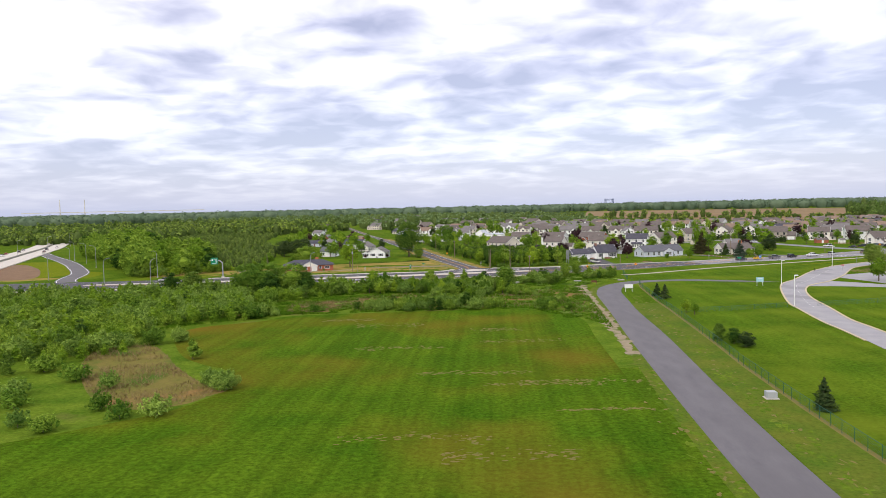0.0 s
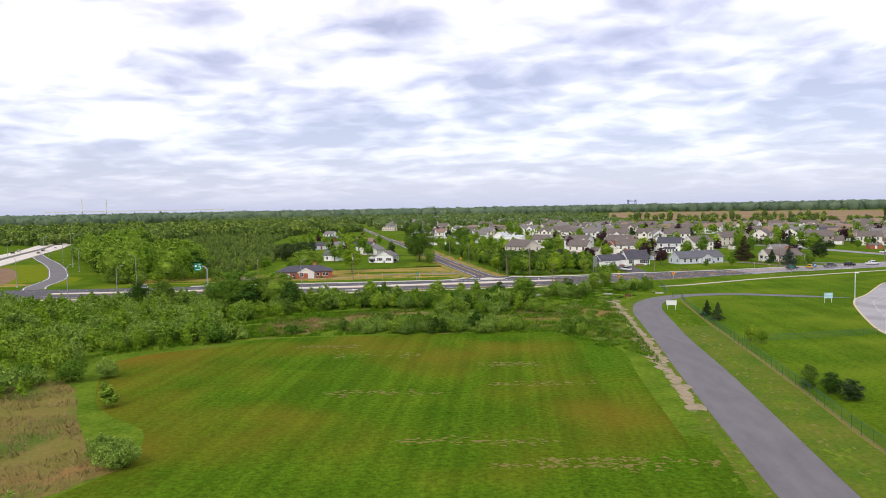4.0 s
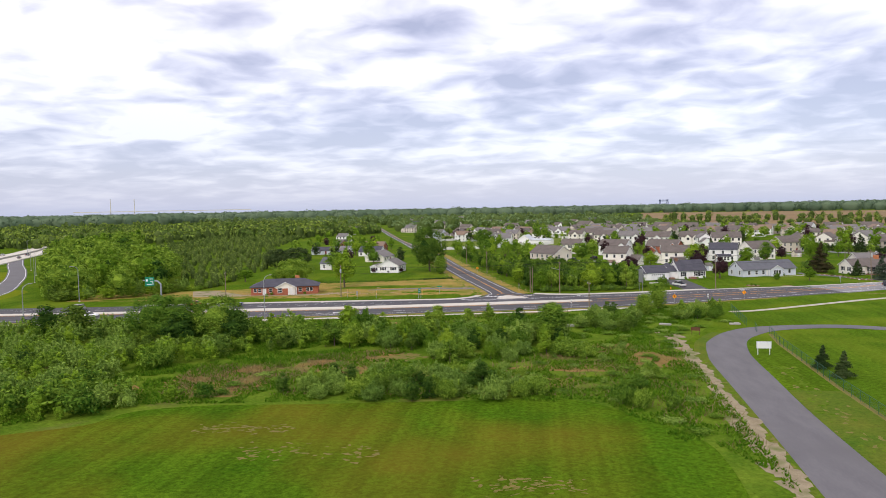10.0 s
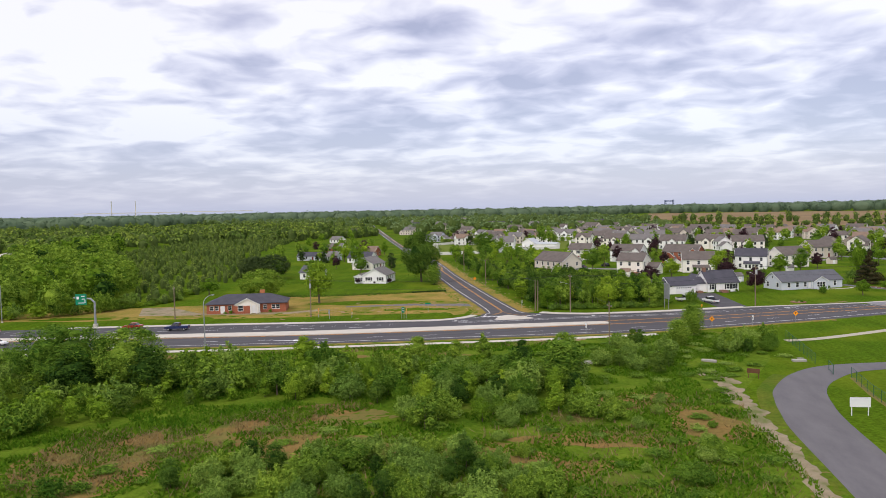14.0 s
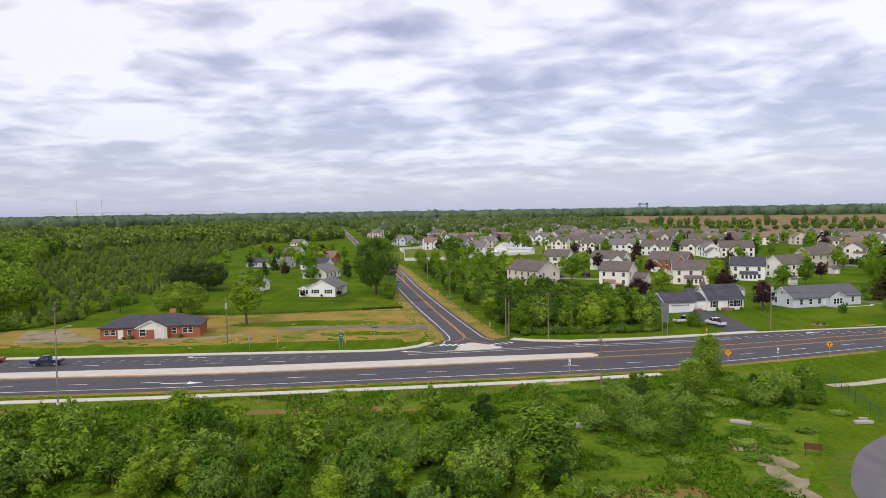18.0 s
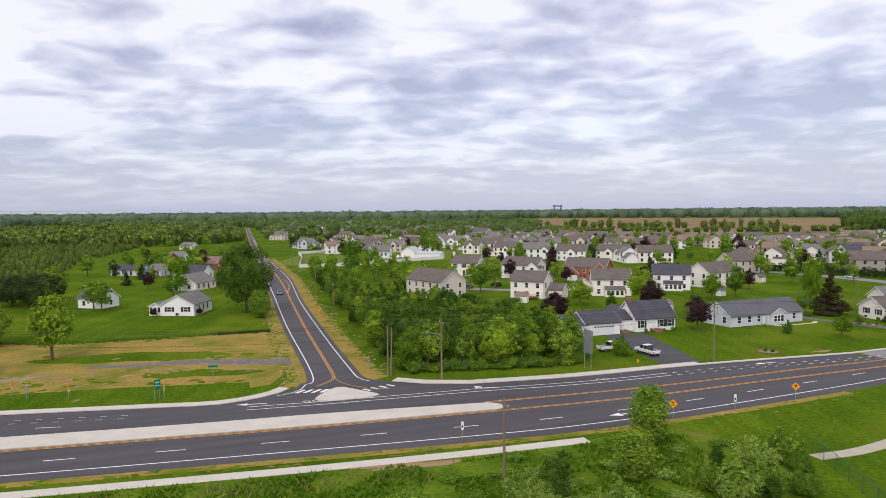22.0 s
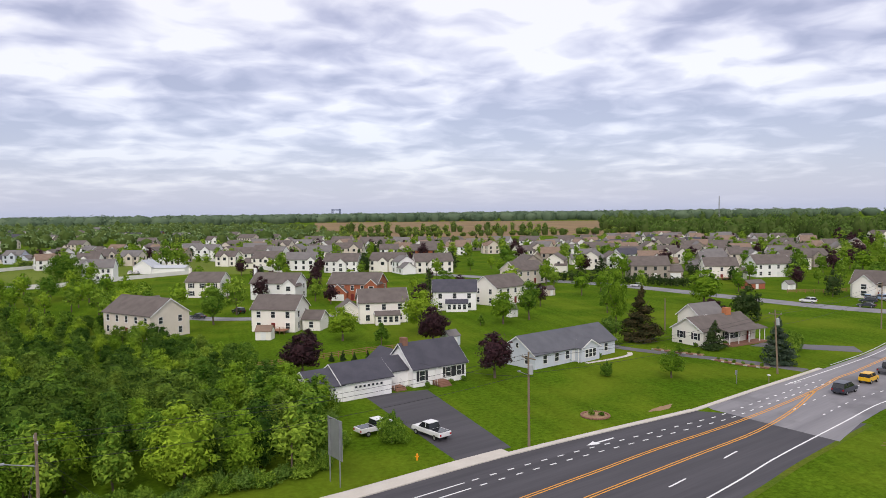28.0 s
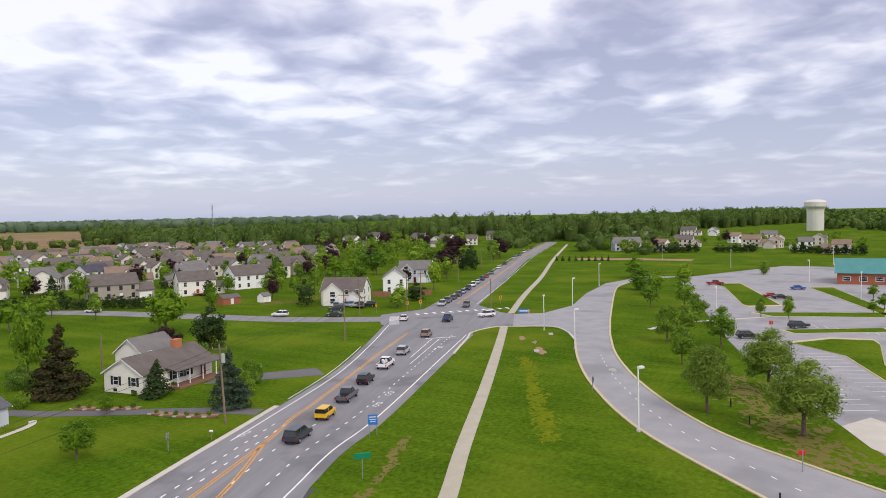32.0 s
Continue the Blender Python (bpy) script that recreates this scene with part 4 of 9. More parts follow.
species("broad", "broad", LEAF, 3000, 0.025, 4)
species("dark", "bushy", NEEDLE, 2400, 0.030, 2)
species("bushy", "bushy", LEAFWOOD, 3000, 0.025, 4)
species("bushybright", "bushy", LEAFBRIGHT, 3000, 0.025, 2)
species("bright", "broad", LEAFBRIGHT, 2500, 0.028, 2)
species("great", "great", LEAF, 9500, 0.0165, 2)
species("greatdark", "great", NEEDLE, 9500, 0.0165, 1)
species("maroon", "broad", LEAFMAROON, 2600, 0.030, 2)
species("shrub", "shrub", LEAF, 3900, 0.040, 4)
species("olive", "shrub", LEAFGREY, 3900, 0.038, 3)
species("young", "young", LEAF, 1200, 0.034, 3)
species("brightyoung", "young", LEAFBRIGHT, 1200, 0.034, 2)
species("conifer", "conifer", NEEDLE, 2400, 0.030, 2)
species("column", "column", LEAF, 4500, 0.020, 2)
species("copper", "conifer", LEAFCOPPER, 6000, 0.019, 1)
species("spruce", "conifer", NEEDLEBLUE, 6000, 0.018, 1)
species("birch", "broad", LEAFBIRCH, 9500, 0.0155, 3)
species("greatdeep", "great", LEAFWOOD, 9500, 0.0165, 1)
TREE_RNG = random.Random(5)
LABELS = {
    "broad": ("deciduous_tree", "leafy green deciduous tree with a rounded crown", "tree"),
    "dark": ("evergreen_tree", "dense dark green evergreen tree", "tree"),
    "bright": ("deciduous_tree", "fresh bright green deciduous tree", "tree"),
    "great": ("deciduous_tree", "large dense green tree with a full rounded crown", "tree"),
    "copper": ("copper_tree", "broad dark copper-brown evergreen tree beside a drive", "tree"),
    "spruce": ("spruce_tree", "blue-grey spruce beside the roadside pole", "tree"),
    "birch": ("birch_tree", "airy yellow-green tree with fine leaves beside the parking lot", "tree"),
    "greatdeep": ("deciduous_tree", "tall dense deep green tree beside the side road", "tree"),
    "greatdark": ("deciduous_tree", "large dense dark tree with a broad crown", "tree"),
    "bushy": ("bushy_tree", "bushy green tree leafed down to the ground", "tree"),
    "bushybright": ("bushy_tree", "bushy light green tree leafed down to the ground", "tree"),
    "maroon": ("plum_tree", "dark maroon leaved ornamental tree on a lawn", "tree"),
    "shrub": ("shrub", "dense green shrub in the rough meadow", "shrub"),
    "olive": ("shrub", "grey-green broad shrub in the rough meadow", "shrub"),
    "young": ("young_tree", "slim young green tree", "tree"),
    "brightyoung": ("young_tree", "slim young light green tree", "tree"),
    "conifer": ("conifer", "dark green conical evergreen tree", "tree"),
    "column": ("columnar_tree", "dense egg-shaped green tree", "tree"),
}


def tree(key, x, y, high, wide=None, label="", group="", z=0.0):
    crown, trunk = TREE_RNG.choice((LIGHT if math.dist((x, y), (60, 268)) > 195 and not key.startswith("great") else SPECIES)[key])
    name, lab, cat = LABELS[key]
    natural = {"shrub": 1.5, "olive": 1.5, "young": 0.5, "brightyoung": 0.5, "conifer": 0.55, "copper": 0.55, "spruce": 0.55, "column": 0.42}.get(key, 0.85)
    k = (wide / high / natural) if wide else TREE_RNG.uniform(0.9, 1.1)
    ob = new(name)
    ob.matrix_world = Matrix.LocRotScale((x, y, z), Euler((0, 0, TREE_RNG.uniform(0, 6.28))), (high * k, high * k, high))
    tagged(ob, label or lab, cat, group)
    share("trunk", trunk, ob)
    share("crown", crown, ob)
    return ob


def woods(name, poly, gap, high, wide, seed, label, leaves=26, mat=None, leaf=1.0):
    """Far woods: many crowns of loose leaf sprays over shade-coloured cores, in one mesh."""
    r = np.random.RandomState(seed)
    lanes = np.array(dense(SIDE_C, 5) + dense(beyond, 5))
    pts = np.array([p for p in scatter(poly, gap, seed, 12) if np.min(np.hypot(lanes[:, 0] - p[0], lanes[:, 1] - p[1])) > wide * 0.8 + 6])
    if not len(pts):
        return None
    lump = np.array([noise.noise(Vector((p[0] * 0.022, p[1] * 0.022, seed))) for p in pts])
    hh = high * ((0.9 + 0.12 * r.rand(len(pts))) if gap > 40 else (0.66 + 0.5 * r.rand(len(pts)) ** 1.5)) * (1 + (0.3 if gap > 40 or wide < 3 else 0.5) * np.clip(lump, -0.6, 0.6))
    tone = np.searchsorted((0.50, 0.68), np.clip(r.rand(len(pts)) * 0.8 + 0.1 + 0.5 * lump, 0, 1))
    k = np.repeat(np.arange(len(pts)), leaves)
    d = r.normal(size=(len(k), 3))
    d[:, 2] = np.abs(d[:, 2]) * 1.1 - 0.5
    d /= np.linalg.norm(d, axis=1)[:, None]
    rad = 0.7 + 0.36 * r.rand(len(k))
    ww = wide * (0.75 + 0.5 * r.rand(len(pts)))
    c = np.c_[pts, hh * 0.55]
    # every crown is built of rounded lobes; young trees taper to a tip
    lobes = 4 if leaves < 50 else 9
    ld = r.normal(size=(len(pts), lobes, 3))
    ld[:, :, 2] = np.abs(ld[:, :, 2]) * 1.3 - 0.8
    ld /= np.linalg.norm(ld, axis=2)[:, :, None]
    lr = r.uniform(0.34, 0.52, size=(len(pts), lobes))
    pick = r.randint(lobes, size=len(k))
    size = np.c_[ww, ww, hh * 0.45][k]
    if wide < 3:
        p = d * rad[:, None] * size
        p[:, :2] *= np.clip(0.95 - 0.75 * p[:, 2:] / size[:, 2:], 0.12, 1.3)
        p = c[k] + p
    else:
        p = c[k] + (ld[k, pick] * 0.62 + d * (lr[k, pick] * rad)[:, None]) * size
    n = d + r.normal(size=d.shape) * 0.3 + np.array((0, 0, 0.2))
    n /= np.linalg.norm(n, axis=1)[:, None]
    u = np.cross(n, r.normal(size=d.shape))
    u /= np.linalg.norm(u, axis=1)[:, None]
    v = np.cross(n, u)
    s = (wide * leaf * (0.16 + 0.2 * r.rand(len(k))))[:, None]
    tri = np.stack([p - u * s - v * s * 0.5, p + u * s - v * s * 0.5, p + v * s], 1).reshape(-1, 3)
    # cores, in a darker colour for inner shade except in the haze-tinted woods
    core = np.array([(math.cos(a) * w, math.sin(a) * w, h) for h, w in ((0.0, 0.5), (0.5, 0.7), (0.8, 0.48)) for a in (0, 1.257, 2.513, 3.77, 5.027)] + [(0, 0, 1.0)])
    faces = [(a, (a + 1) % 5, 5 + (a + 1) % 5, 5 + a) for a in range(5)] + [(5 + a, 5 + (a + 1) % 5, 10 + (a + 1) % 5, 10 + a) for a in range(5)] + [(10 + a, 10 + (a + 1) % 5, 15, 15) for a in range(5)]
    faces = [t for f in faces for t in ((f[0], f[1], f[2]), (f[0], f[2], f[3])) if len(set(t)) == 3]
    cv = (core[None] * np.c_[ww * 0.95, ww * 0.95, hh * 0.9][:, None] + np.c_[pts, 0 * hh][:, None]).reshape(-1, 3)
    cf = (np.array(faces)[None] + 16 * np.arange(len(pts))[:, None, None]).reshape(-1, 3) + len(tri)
    verts = np.r_[tri, cv]
    loops = np.r_[np.arange(len(tri)), cf.ravel()].astype(np.int32)
    me = bpy.data.meshes.new(name)
    me.vertices.add(len(verts))
    me.vertices.foreach_set("co", verts.ravel())
    me.loops.add(len(loops))
    me.loops.foreach_set("vertex_index", loops)
    me.polygons.add(len(loops) // 3)
    me.polygons.foreach_set("loop_start", np.arange(0, len(loops), 3, dtype=np.int32))
    me.update(calc_edges=True)
    for m in ((mat,) if mat else (WOODSLEAF, WOODSDARK, WOODSLIGHT)) + (mat if mat == HAZELEAF else CORESHADE,):
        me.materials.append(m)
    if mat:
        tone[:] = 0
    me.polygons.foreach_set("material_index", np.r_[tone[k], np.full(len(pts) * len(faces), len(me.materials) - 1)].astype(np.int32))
    return tagged(new(name, me), label, "woods", kind="stuff")


def joined(name, spots, label, category="shrub", light=True):
    """Many plants of one thicket in one mesh: rows of species, x, y, height, width."""
    rr = np.random.RandomState(len(spots))
    groups = {}
    for key, x, y, hi, wi in spots:
        groups.setdefault(SPECIES[key][0][0].materials[0].name, []).append((key, x, y, hi, wi))
    for mat_name, rows in groups.items():
        allv = []
        for key, x, y, hi, wi in rows:
            me = (LIGHT if light else SPECIES)[key][rr.randint(len(SPECIES[key]))][0]
            co = np.empty(len(me.vertices) * 3)
            me.vertices.foreach_get("co", co)
            co = co.reshape(-1, 3)
            a = rr.uniform(0, 6.28)
            nat = {"shrub": 1.5, "olive": 1.5, "young": 0.5, "brightyoung": 0.5}.get(key, 0.85)
            k = wi / nat
            xy = co[:, :2] @ np.array([[math.cos(a), math.sin(a)], [-math.sin(a), math.cos(a)]]) * k
            allv.append(np.c_[xy + (x, y), co[:, 2] * hi])
        v = np.concatenate(allv)
        me = bpy.data.meshes.new(name)
        me.vertices.add(len(v))
        me.vertices.foreach_set("co", v.ravel())
        me.loops.add(len(v))
        me.loops.foreach_set("vertex_index", np.arange(len(v), dtype=np.int32))
        me.polygons.add(len(v) // 3)
        me.polygons.foreach_set("loop_start", np.arange(0, len(v), 3, dtype=np.int32))
        me.update(calc_edges=True)
        me.materials.append(bpy.data.materials[mat_name])
        tagged(new(name, me), label, category, kind="stuff")


def tufts(name, poly, count, high, mat, seed, label, blade=0.15):
    """Loose blades of tall grass over an area."""
    rr = np.random.RandomState(seed)
    xs, ys = [p[0] for p in poly], [p[1] for p in poly]
    p = np.c_[rr.uniform(min(xs), max(xs), count), rr.uniform(min(ys), max(ys), count)]
    keepers = [i for i in range(count) if inside(tuple(p[i]), poly)]
    lump = np.array([noise.noise(Vector((q[0] * 0.16, q[1] * 0.16, seed))) for q in p[keepers]])
    p = p[keepers][lump > -0.12]
    n = len(p)
    a = rr.uniform(0, 6.28, n)
    d = np.c_[np.cos(a), np.sin(a)]
    hgt = high * rr.uniform(0.5, 1.3, n)
    w = blade * rr.uniform(0.6, 1.5, n)
    lean = rr.normal(size=(n, 2)) * 0.7 * hgt[:, None]
    tri = np.stack([np.c_[p - d * w[:, None], 0 * hgt], np.c_[p + d * w[:, None], 0 * hgt], np.c_[p + lean, hgt]], 1).reshape(-1, 3)
    me = bpy.data.meshes.new(name)
    me.vertices.add(len(tri))
    me.vertices.foreach_set("co", tri.ravel())
    me.loops.add(len(tri))
    me.loops.foreach_set("vertex_index", np.arange(len(tri), dtype=np.int32))
    me.polygons.add(n)
    me.polygons.foreach_set("loop_start", np.arange(0, len(tri), 3, dtype=np.int32))
    me.update(calc_edges=True)
    me.materials.append(mat)
    tagged(new(name, me), label, "grass", kind="stuff")

# ---- buildings ----
SIDING = material("white_lap_siding", (0.84, 0.84, 0.83), (0.90, 0.89, 0.87), 0.5, 0.6, fine=6)
CREAM = material("cream_lap_siding", (0.80, 0.76, 0.69), (0.87, 0.84, 0.77), 0.5, 0.6, fine=6)
BEIGE = material("beige_lap_siding", (0.62, 0.55, 0.47), (0.72, 0.65, 0.57), 0.5, 0.6, fine=6)
TAUPE = material("taupe_lap_siding", (0.33, 0.28, 0.24), (0.40, 0.35, 0.30), 0.5, 0.6, fine=6)
ROOFSLATE = material("blue_grey_shingles", (0.095, 0.098, 0.115), (0.14, 0.142, 0.16), 0.5, 0.92, bump=0.02, fine=10)
GREYSIDING = material("pale_grey_siding", (0.52, 0.56, 0.63), (0.62, 0.65, 0.71), 0.5, 0.6, fine=6)
BRICK = material("red_brick", (0.30, 0.085, 0.045), (0.42, 0.15, 0.085), 4.0, 0.85, bump=0.01)
ROOFGREY = material("grey_shingles", (0.145, 0.136, 0.134), (0.215, 0.20, 0.195), 0.5, 0.92, bump=0.02, fine=10)
ROOFDARK = material("dark_slate_shingles", (0.055, 0.055, 0.072), (0.09, 0.088, 0.108), 0.5, 0.92, bump=0.02, fine=10)
ROOFBROWN = material("brown_shingles", (0.108, 0.09, 0.082), (0.17, 0.145, 0.133), 0.5, 0.92, bump=0.02, fine=10)
ROOFTAN = material("tan_shingles", (0.20, 0.14, 0.105), (0.28, 0.20, 0.15), 0.5, 0.92, bump=0.02, fine=10)
TRIM = material("white_trim_paint", (0.74, 0.74, 0.73), (0.82, 0.82, 0.81), 1.0, 0.5)
GLASS = material("dark_window_glass", (0.02, 0.024, 0.03), (0.045, 0.05, 0.06), 0.3, 0.12, spec=0.6)
SHUTTER = material("dark_shutter_paint", (0.02, 0.022, 0.026), (0.035, 0.037, 0.042), 1.0, 0.6)
DOORPAINT = material("dark_red_door_paint", (0.16, 0.02, 0.018), (0.2, 0.03, 0.025), 1.0, 0.5)
DECKWOOD = material("red_brown_deck_wood", (0.24, 0.11, 0.06), (0.34, 0.17, 0.10), 1.5, 0.8)
CHIMBRICK = material("orange_brick", (0.42, 0.15, 0.06), (0.52, 0.21, 0.10), 3.0, 0.9)
STEPBRICK = material("brown_step_brick", (0.20, 0.10, 0.07), (0.28, 0.15, 0.10), 3.0, 0.9)

FRAME_ME = bpy.data.meshes.new("window")
PANE_ME = bpy.data.meshes.new("pane")
FARWIN_ME = bpy.data.meshes.new("window")
SHUT_ME = bpy.data.meshes.new("shutter")
bm = bmesh.new()
for a in ((-0.58, -0.5, -0.8, 0.8), (0.5, 0.58, -0.8, 0.8), (-0.5, 0.5, 0.72, 0.8), (-0.58, 0.58, -0.86, -0.72), (-0.5, 0.5, -0.035, 0.035)):
    add_box(bm, a[0], a[1], -0.07, 0.05, a[2], a[3])
bm.to_mesh(FRAME_ME)
bm.free()
bm = bmesh.new()
add_box(bm, -0.5, 0.5, -0.02, 0.03, -0.72, 0.72)
bm.to_mesh(PANE_ME)
bm.free()
bm = bmesh.new()
add_box(bm, -0.55, 0.55, -0.05, 0.03, -0.78, 0.78)
bm.to_mesh(FARWIN_ME)
bm.free()
bm = bmesh.new()
add_box(bm, -0.24, 0.24, -0.05, 0.03, -0.8, 0.8)
bm.to_mesh(SHUT_ME)
bm.free()
for me, mm in ((FRAME_ME, TRIM), (PANE_ME, GLASS), (FARWIN_ME, GLASS), (SHUT_ME, SHUTTER)):
    me.materials.append(mm)
HOUSES = []


def window(h, x, y, z, turn, near, sx=1.0, sz=1.0, shutters=False):
    m = Matrix.LocRotScale((x, y, z), Euler((0, 0, radians(turn))), (sx, 1, sz))
    if near:
        w = share("window", FRAME_ME, h, m)
        share("pane", PANE_ME, w)
        if shutters:
            for s in (-0.85, 0.85):
                share("shutter", SHUT_ME, h, m @ Matrix.Translation((s, 0, 0)))
    else:
        share("window", FARWIN_ME, h, m)


def block(h, cx, cy, w, d, eave, ridge, axis, wall, roof, near, over=0.35, z0=0.0, names=("wall", "roof")):
    """Gabled walls and a roof of two slabs with eaves, ridge along the axis."""
    a, b = (w / 2, d / 2) if axis == "x" else (d / 2, w / 2)
    t, s = 0.16, (ridge - eave) / b

    def put(u, v, z):
        return (cx + u, cy + v, z) if axis == "x" else (cx + v, cy + u, z)

    v = [put(-a, -b, z0), put(a, -b, z0), put(a, b, z0), put(-a, b, z0), put(-a, -b, eave), put(a, -b, eave), put(a, b, eave), put(-a, b, eave), put(-a, 0, ridge), put(a, 0, ridge)]
    link(names[0], v, [(0, 1, 5, 4), (2, 3, 7, 6), (1, 2, 6, 9, 5), (3, 0, 4, 8, 7)], wall, h)
    o = over
    pr = [(-b - o, eave - s * o), (0, ridge), (b + o, eave - s * o), (b + o, eave - s * o + t), (0, ridge + t), (-b - o, eave - s * o + t)]
    rv = [put(u, py, pz + 0.01) for u in (-a - o, a + o) for py, pz in pr]
    rf = link(names[1], rv, [(0, 1, 7, 6), (1, 2, 8, 7), (2, 3, 9, 8), (3, 4, 10, 9), (4, 5, 11, 10), (5, 0, 6, 11), (0, 5, 4, 1), (1, 4, 3, 2), (6, 7, 10, 11), (7, 8, 9, 10)], roof, h)
    if near:
        for u in (-a - o - 0.03, a + o + 0.03):
            for q in (-1, 1):
                e = [(q * (b + o), eave - s * o - 0.1), (0, ridge - 0.1), (0, ridge + 0.12), (q * (b + o), eave - s * o + 0.12)]
                link("rake_board", [put(u - 0.03, *p) for p in e] + [put(u + 0.03, *p) for p in e], [(0, 1, 2, 3), (7, 6, 5, 4), (0, 4, 5, 1), (1, 5, 6, 2), (2, 6, 7, 3), (3, 7, 4, 0)], TRIM, h)
    return rf


def house(x, y, turn, wide, deep, eave, ridge, wall, roof, label, near=False, wing=None, deck=False, gable=(), chimney=0, shutters=False, sunroom=False, name="house"):
    if any(math.dist((x, y), q) < 9 for q in HOUSES):
        return None
    HOUSES.append((x, y))
    far = not near and math.dist((x, y), (25, 270)) > 300
    pick = random.Random(int(x * 7 + y * 13))
    if not near:
        turn += pick.uniform(-22, 22)
        if pick.random() < 0.38 and wide < 15:
            turn += 90 * pick.choice((-1, 1))
        if not wing and wide < 20 and eave > 4 and pick.random() < 0.75:
            q = pick.choice((-1, 1))
            wing = (q * (wide / 2 + 2.2), -1.2, 6.0, deep * 0.82, 3.0, 5.4, pick.choice("xyy"))
        if not gable and eave > 4 and pick.random() < 0.45:
            gable = ((pick.uniform(-0.25, 0.25) * wide, wide * 0.36, eave + wide * 0.16),)
    h = empty(name, pose(x, y, 0, 0, 0, turn), label, "house")
    w, d = wide / 2, deep / 2
    two = eave > 4
    block(h, 0, 0, wide, deep, eave, ridge, "x", wall, roof, near)
    levels = (1.5, 4.2) if two else (1.55,)
    if far:
        # panes too small to pick apart stay in one part
        bm = bmesh.new()
        for z in levels:
            for i in range(max(2, int(wide / 3.3))):
                u = -w + wide * (i + 0.5) / max(2, int(wide / 3.3))
                for q in (-1, 1):
                    add_box(bm, u - 0.6, u + 0.6, q * d - 0.06, q * d + 0.06, z - 0.8, z + 0.8)
            for q in (-1, 1):
                for e in (-0.25, 0.25):
                    add_box(bm, q * w - 0.06, q * w + 0.06, e * deep - 0.55, e * deep + 0.55, z - 0.8, z + 0.8)
        glazing = part("glazing", bm, GLASS, h)
        glazing["kind"] = "stuff"
        levels = ()
    n = max(2, int(wide / 3.3))
    for z in levels:
        for i in range(n):
            u = -w + wide * (i + 0.5) / n
            if z < 2 and i == n // 2:
                bm = bmesh.new()
                add_box(bm, u - 0.5, u + 0.5, -d - 0.06, -d + 0.03, 0.15, 2.25, 0.01)
                part("door", bm, DOORPAINT if near and wall is not SIDING else TRIM, h)
                continue
            window(h, u, -d, z, 0, near, 1.0, 1.0, shutters)
        for s in (-1, 1):
            for q in ((-0.25, 0.25) if deep > 8.5 else (0.0,)):
                window(h, s * w, q * deep, z, 90 * s, near)
        if near:
            for i in range(n):
                window(h, -w + wide * (i + 0.5) / n, d, z, 180, False)
    for gx, gw, top in gable:
        ge = min(eave, top - gw * 0.42)
        block(h, gx, -d + 1.2, gw, 5.4, ge, top, "y", BRICK if wall is BRICK else wall, roof, near, 0.25, names=("gable_wall", "gable_roof"))
        if top < 5.6:
            bm = bmesh.new()
            add_box(bm, gx - gw * 0.36, gx + gw * 0.36, -d - 1.58, -d - 1.47, 0.08, 2.2, 0.01)
            part("garage_door", bm, TRIM, h)
        else:
            window(h, gx, -d - 1.5, min(4.2, ge - 0.8), 0, near, 1.5)
            if not far:
                window(h, gx, -d - 1.5, 1.5, 0, near, 1.5)
    if wing:
        cx, cy, ww, wd, we, wr, axis = wing
        block(h, cx, cy, ww, wd, we, wr, axis, wall, roof, near, names=("wing_wall", "wing_roof"))
        if near or far:
            window(h, cx, cy - wd / 2, 1.5, 0, near)
        else:
            bm = bmesh.new()
            add_box(bm, cx - ww * 0.36, cx + ww * 0.36, cy - wd / 2 - 0.08, cy - wd / 2 + 0.03, 0.08, 2.2, 0.01)
            part("garage_door", bm, TRIM, h)
    if chimney:
        bm = bmesh.new()
        cxx = chimney * (w + 0.42)
        add_box(bm, cxx - 0.45, cxx + 0.45, -0.9, 0.9, 0, ridge - 1.2, 0.03)
        add_box(bm, cxx - 0.4, cxx + 0.4, -0.5, 0.5, ridge - 1.2, ridge + 1.5, 0.03)
        part("chimney", bm, wall, h)
    if sunroom:
        block(h, w * 0.1, -d - 1.7, wide * 0.5, 3.4, 2.4, 3.3, "x", wall, roof, near, 0.2, names=("sunroom_wall", "sunroom_roof"))
        for i in range(4):
            window(h, w * 0.1 + (i - 1.5) * wide * 0.115, -d - 3.4, 1.45, 0, near, 0.85, 0.95)
    if deck:
        bm = bmesh.new()
        add_box(bm, -w * 0.3, w * 0.75, -d - 3.2, -d - 0.02, 0.75, 0.9)
        for i in range(6):
            u = -w * 0.3 + i * w * 0.205
            add_box(bm, u, u + 0.1, -d - 3.2, -d - 3.1, 0, 1.8)
        add_box(bm, -w * 0.3, w * 0.75, -d - 3.2, -d - 3.12, 1.72, 1.82)
        part("deck", bm, DECKWOOD, h, "red-brown wooden deck")
    return h


house(7.3, 439.6, -51, 18.5, 10.5, 5.5, 9.0, BEIGE, ROOFBROWN, "beige-sided two-storey house with a brown shingle roof", near=True, wing=(-9.5, 5, 8, 10, 5.0, 7.6, 'y'))
house(38.6, 434.4, -29, 11.2, 9.0, 5.5, 8.5, CREAM, ROOFBROWN, "cream-sided two-storey house with a brown shingle roof", near=True, wing=(8.5, 1.5, 4.5, 6, 2.8, 4.6, 'x'), deck=True)
house(44.1, 501.8, -30, 16.0, 9.5, 5.5, 8.6, SIDING, ROOFBROWN, "white-sided two-storey house with a brown shingle roof", near=True, chimney=-1, gable=((-4.2, 5.2, 4.6), (6.2, 5.0, 6.8)))
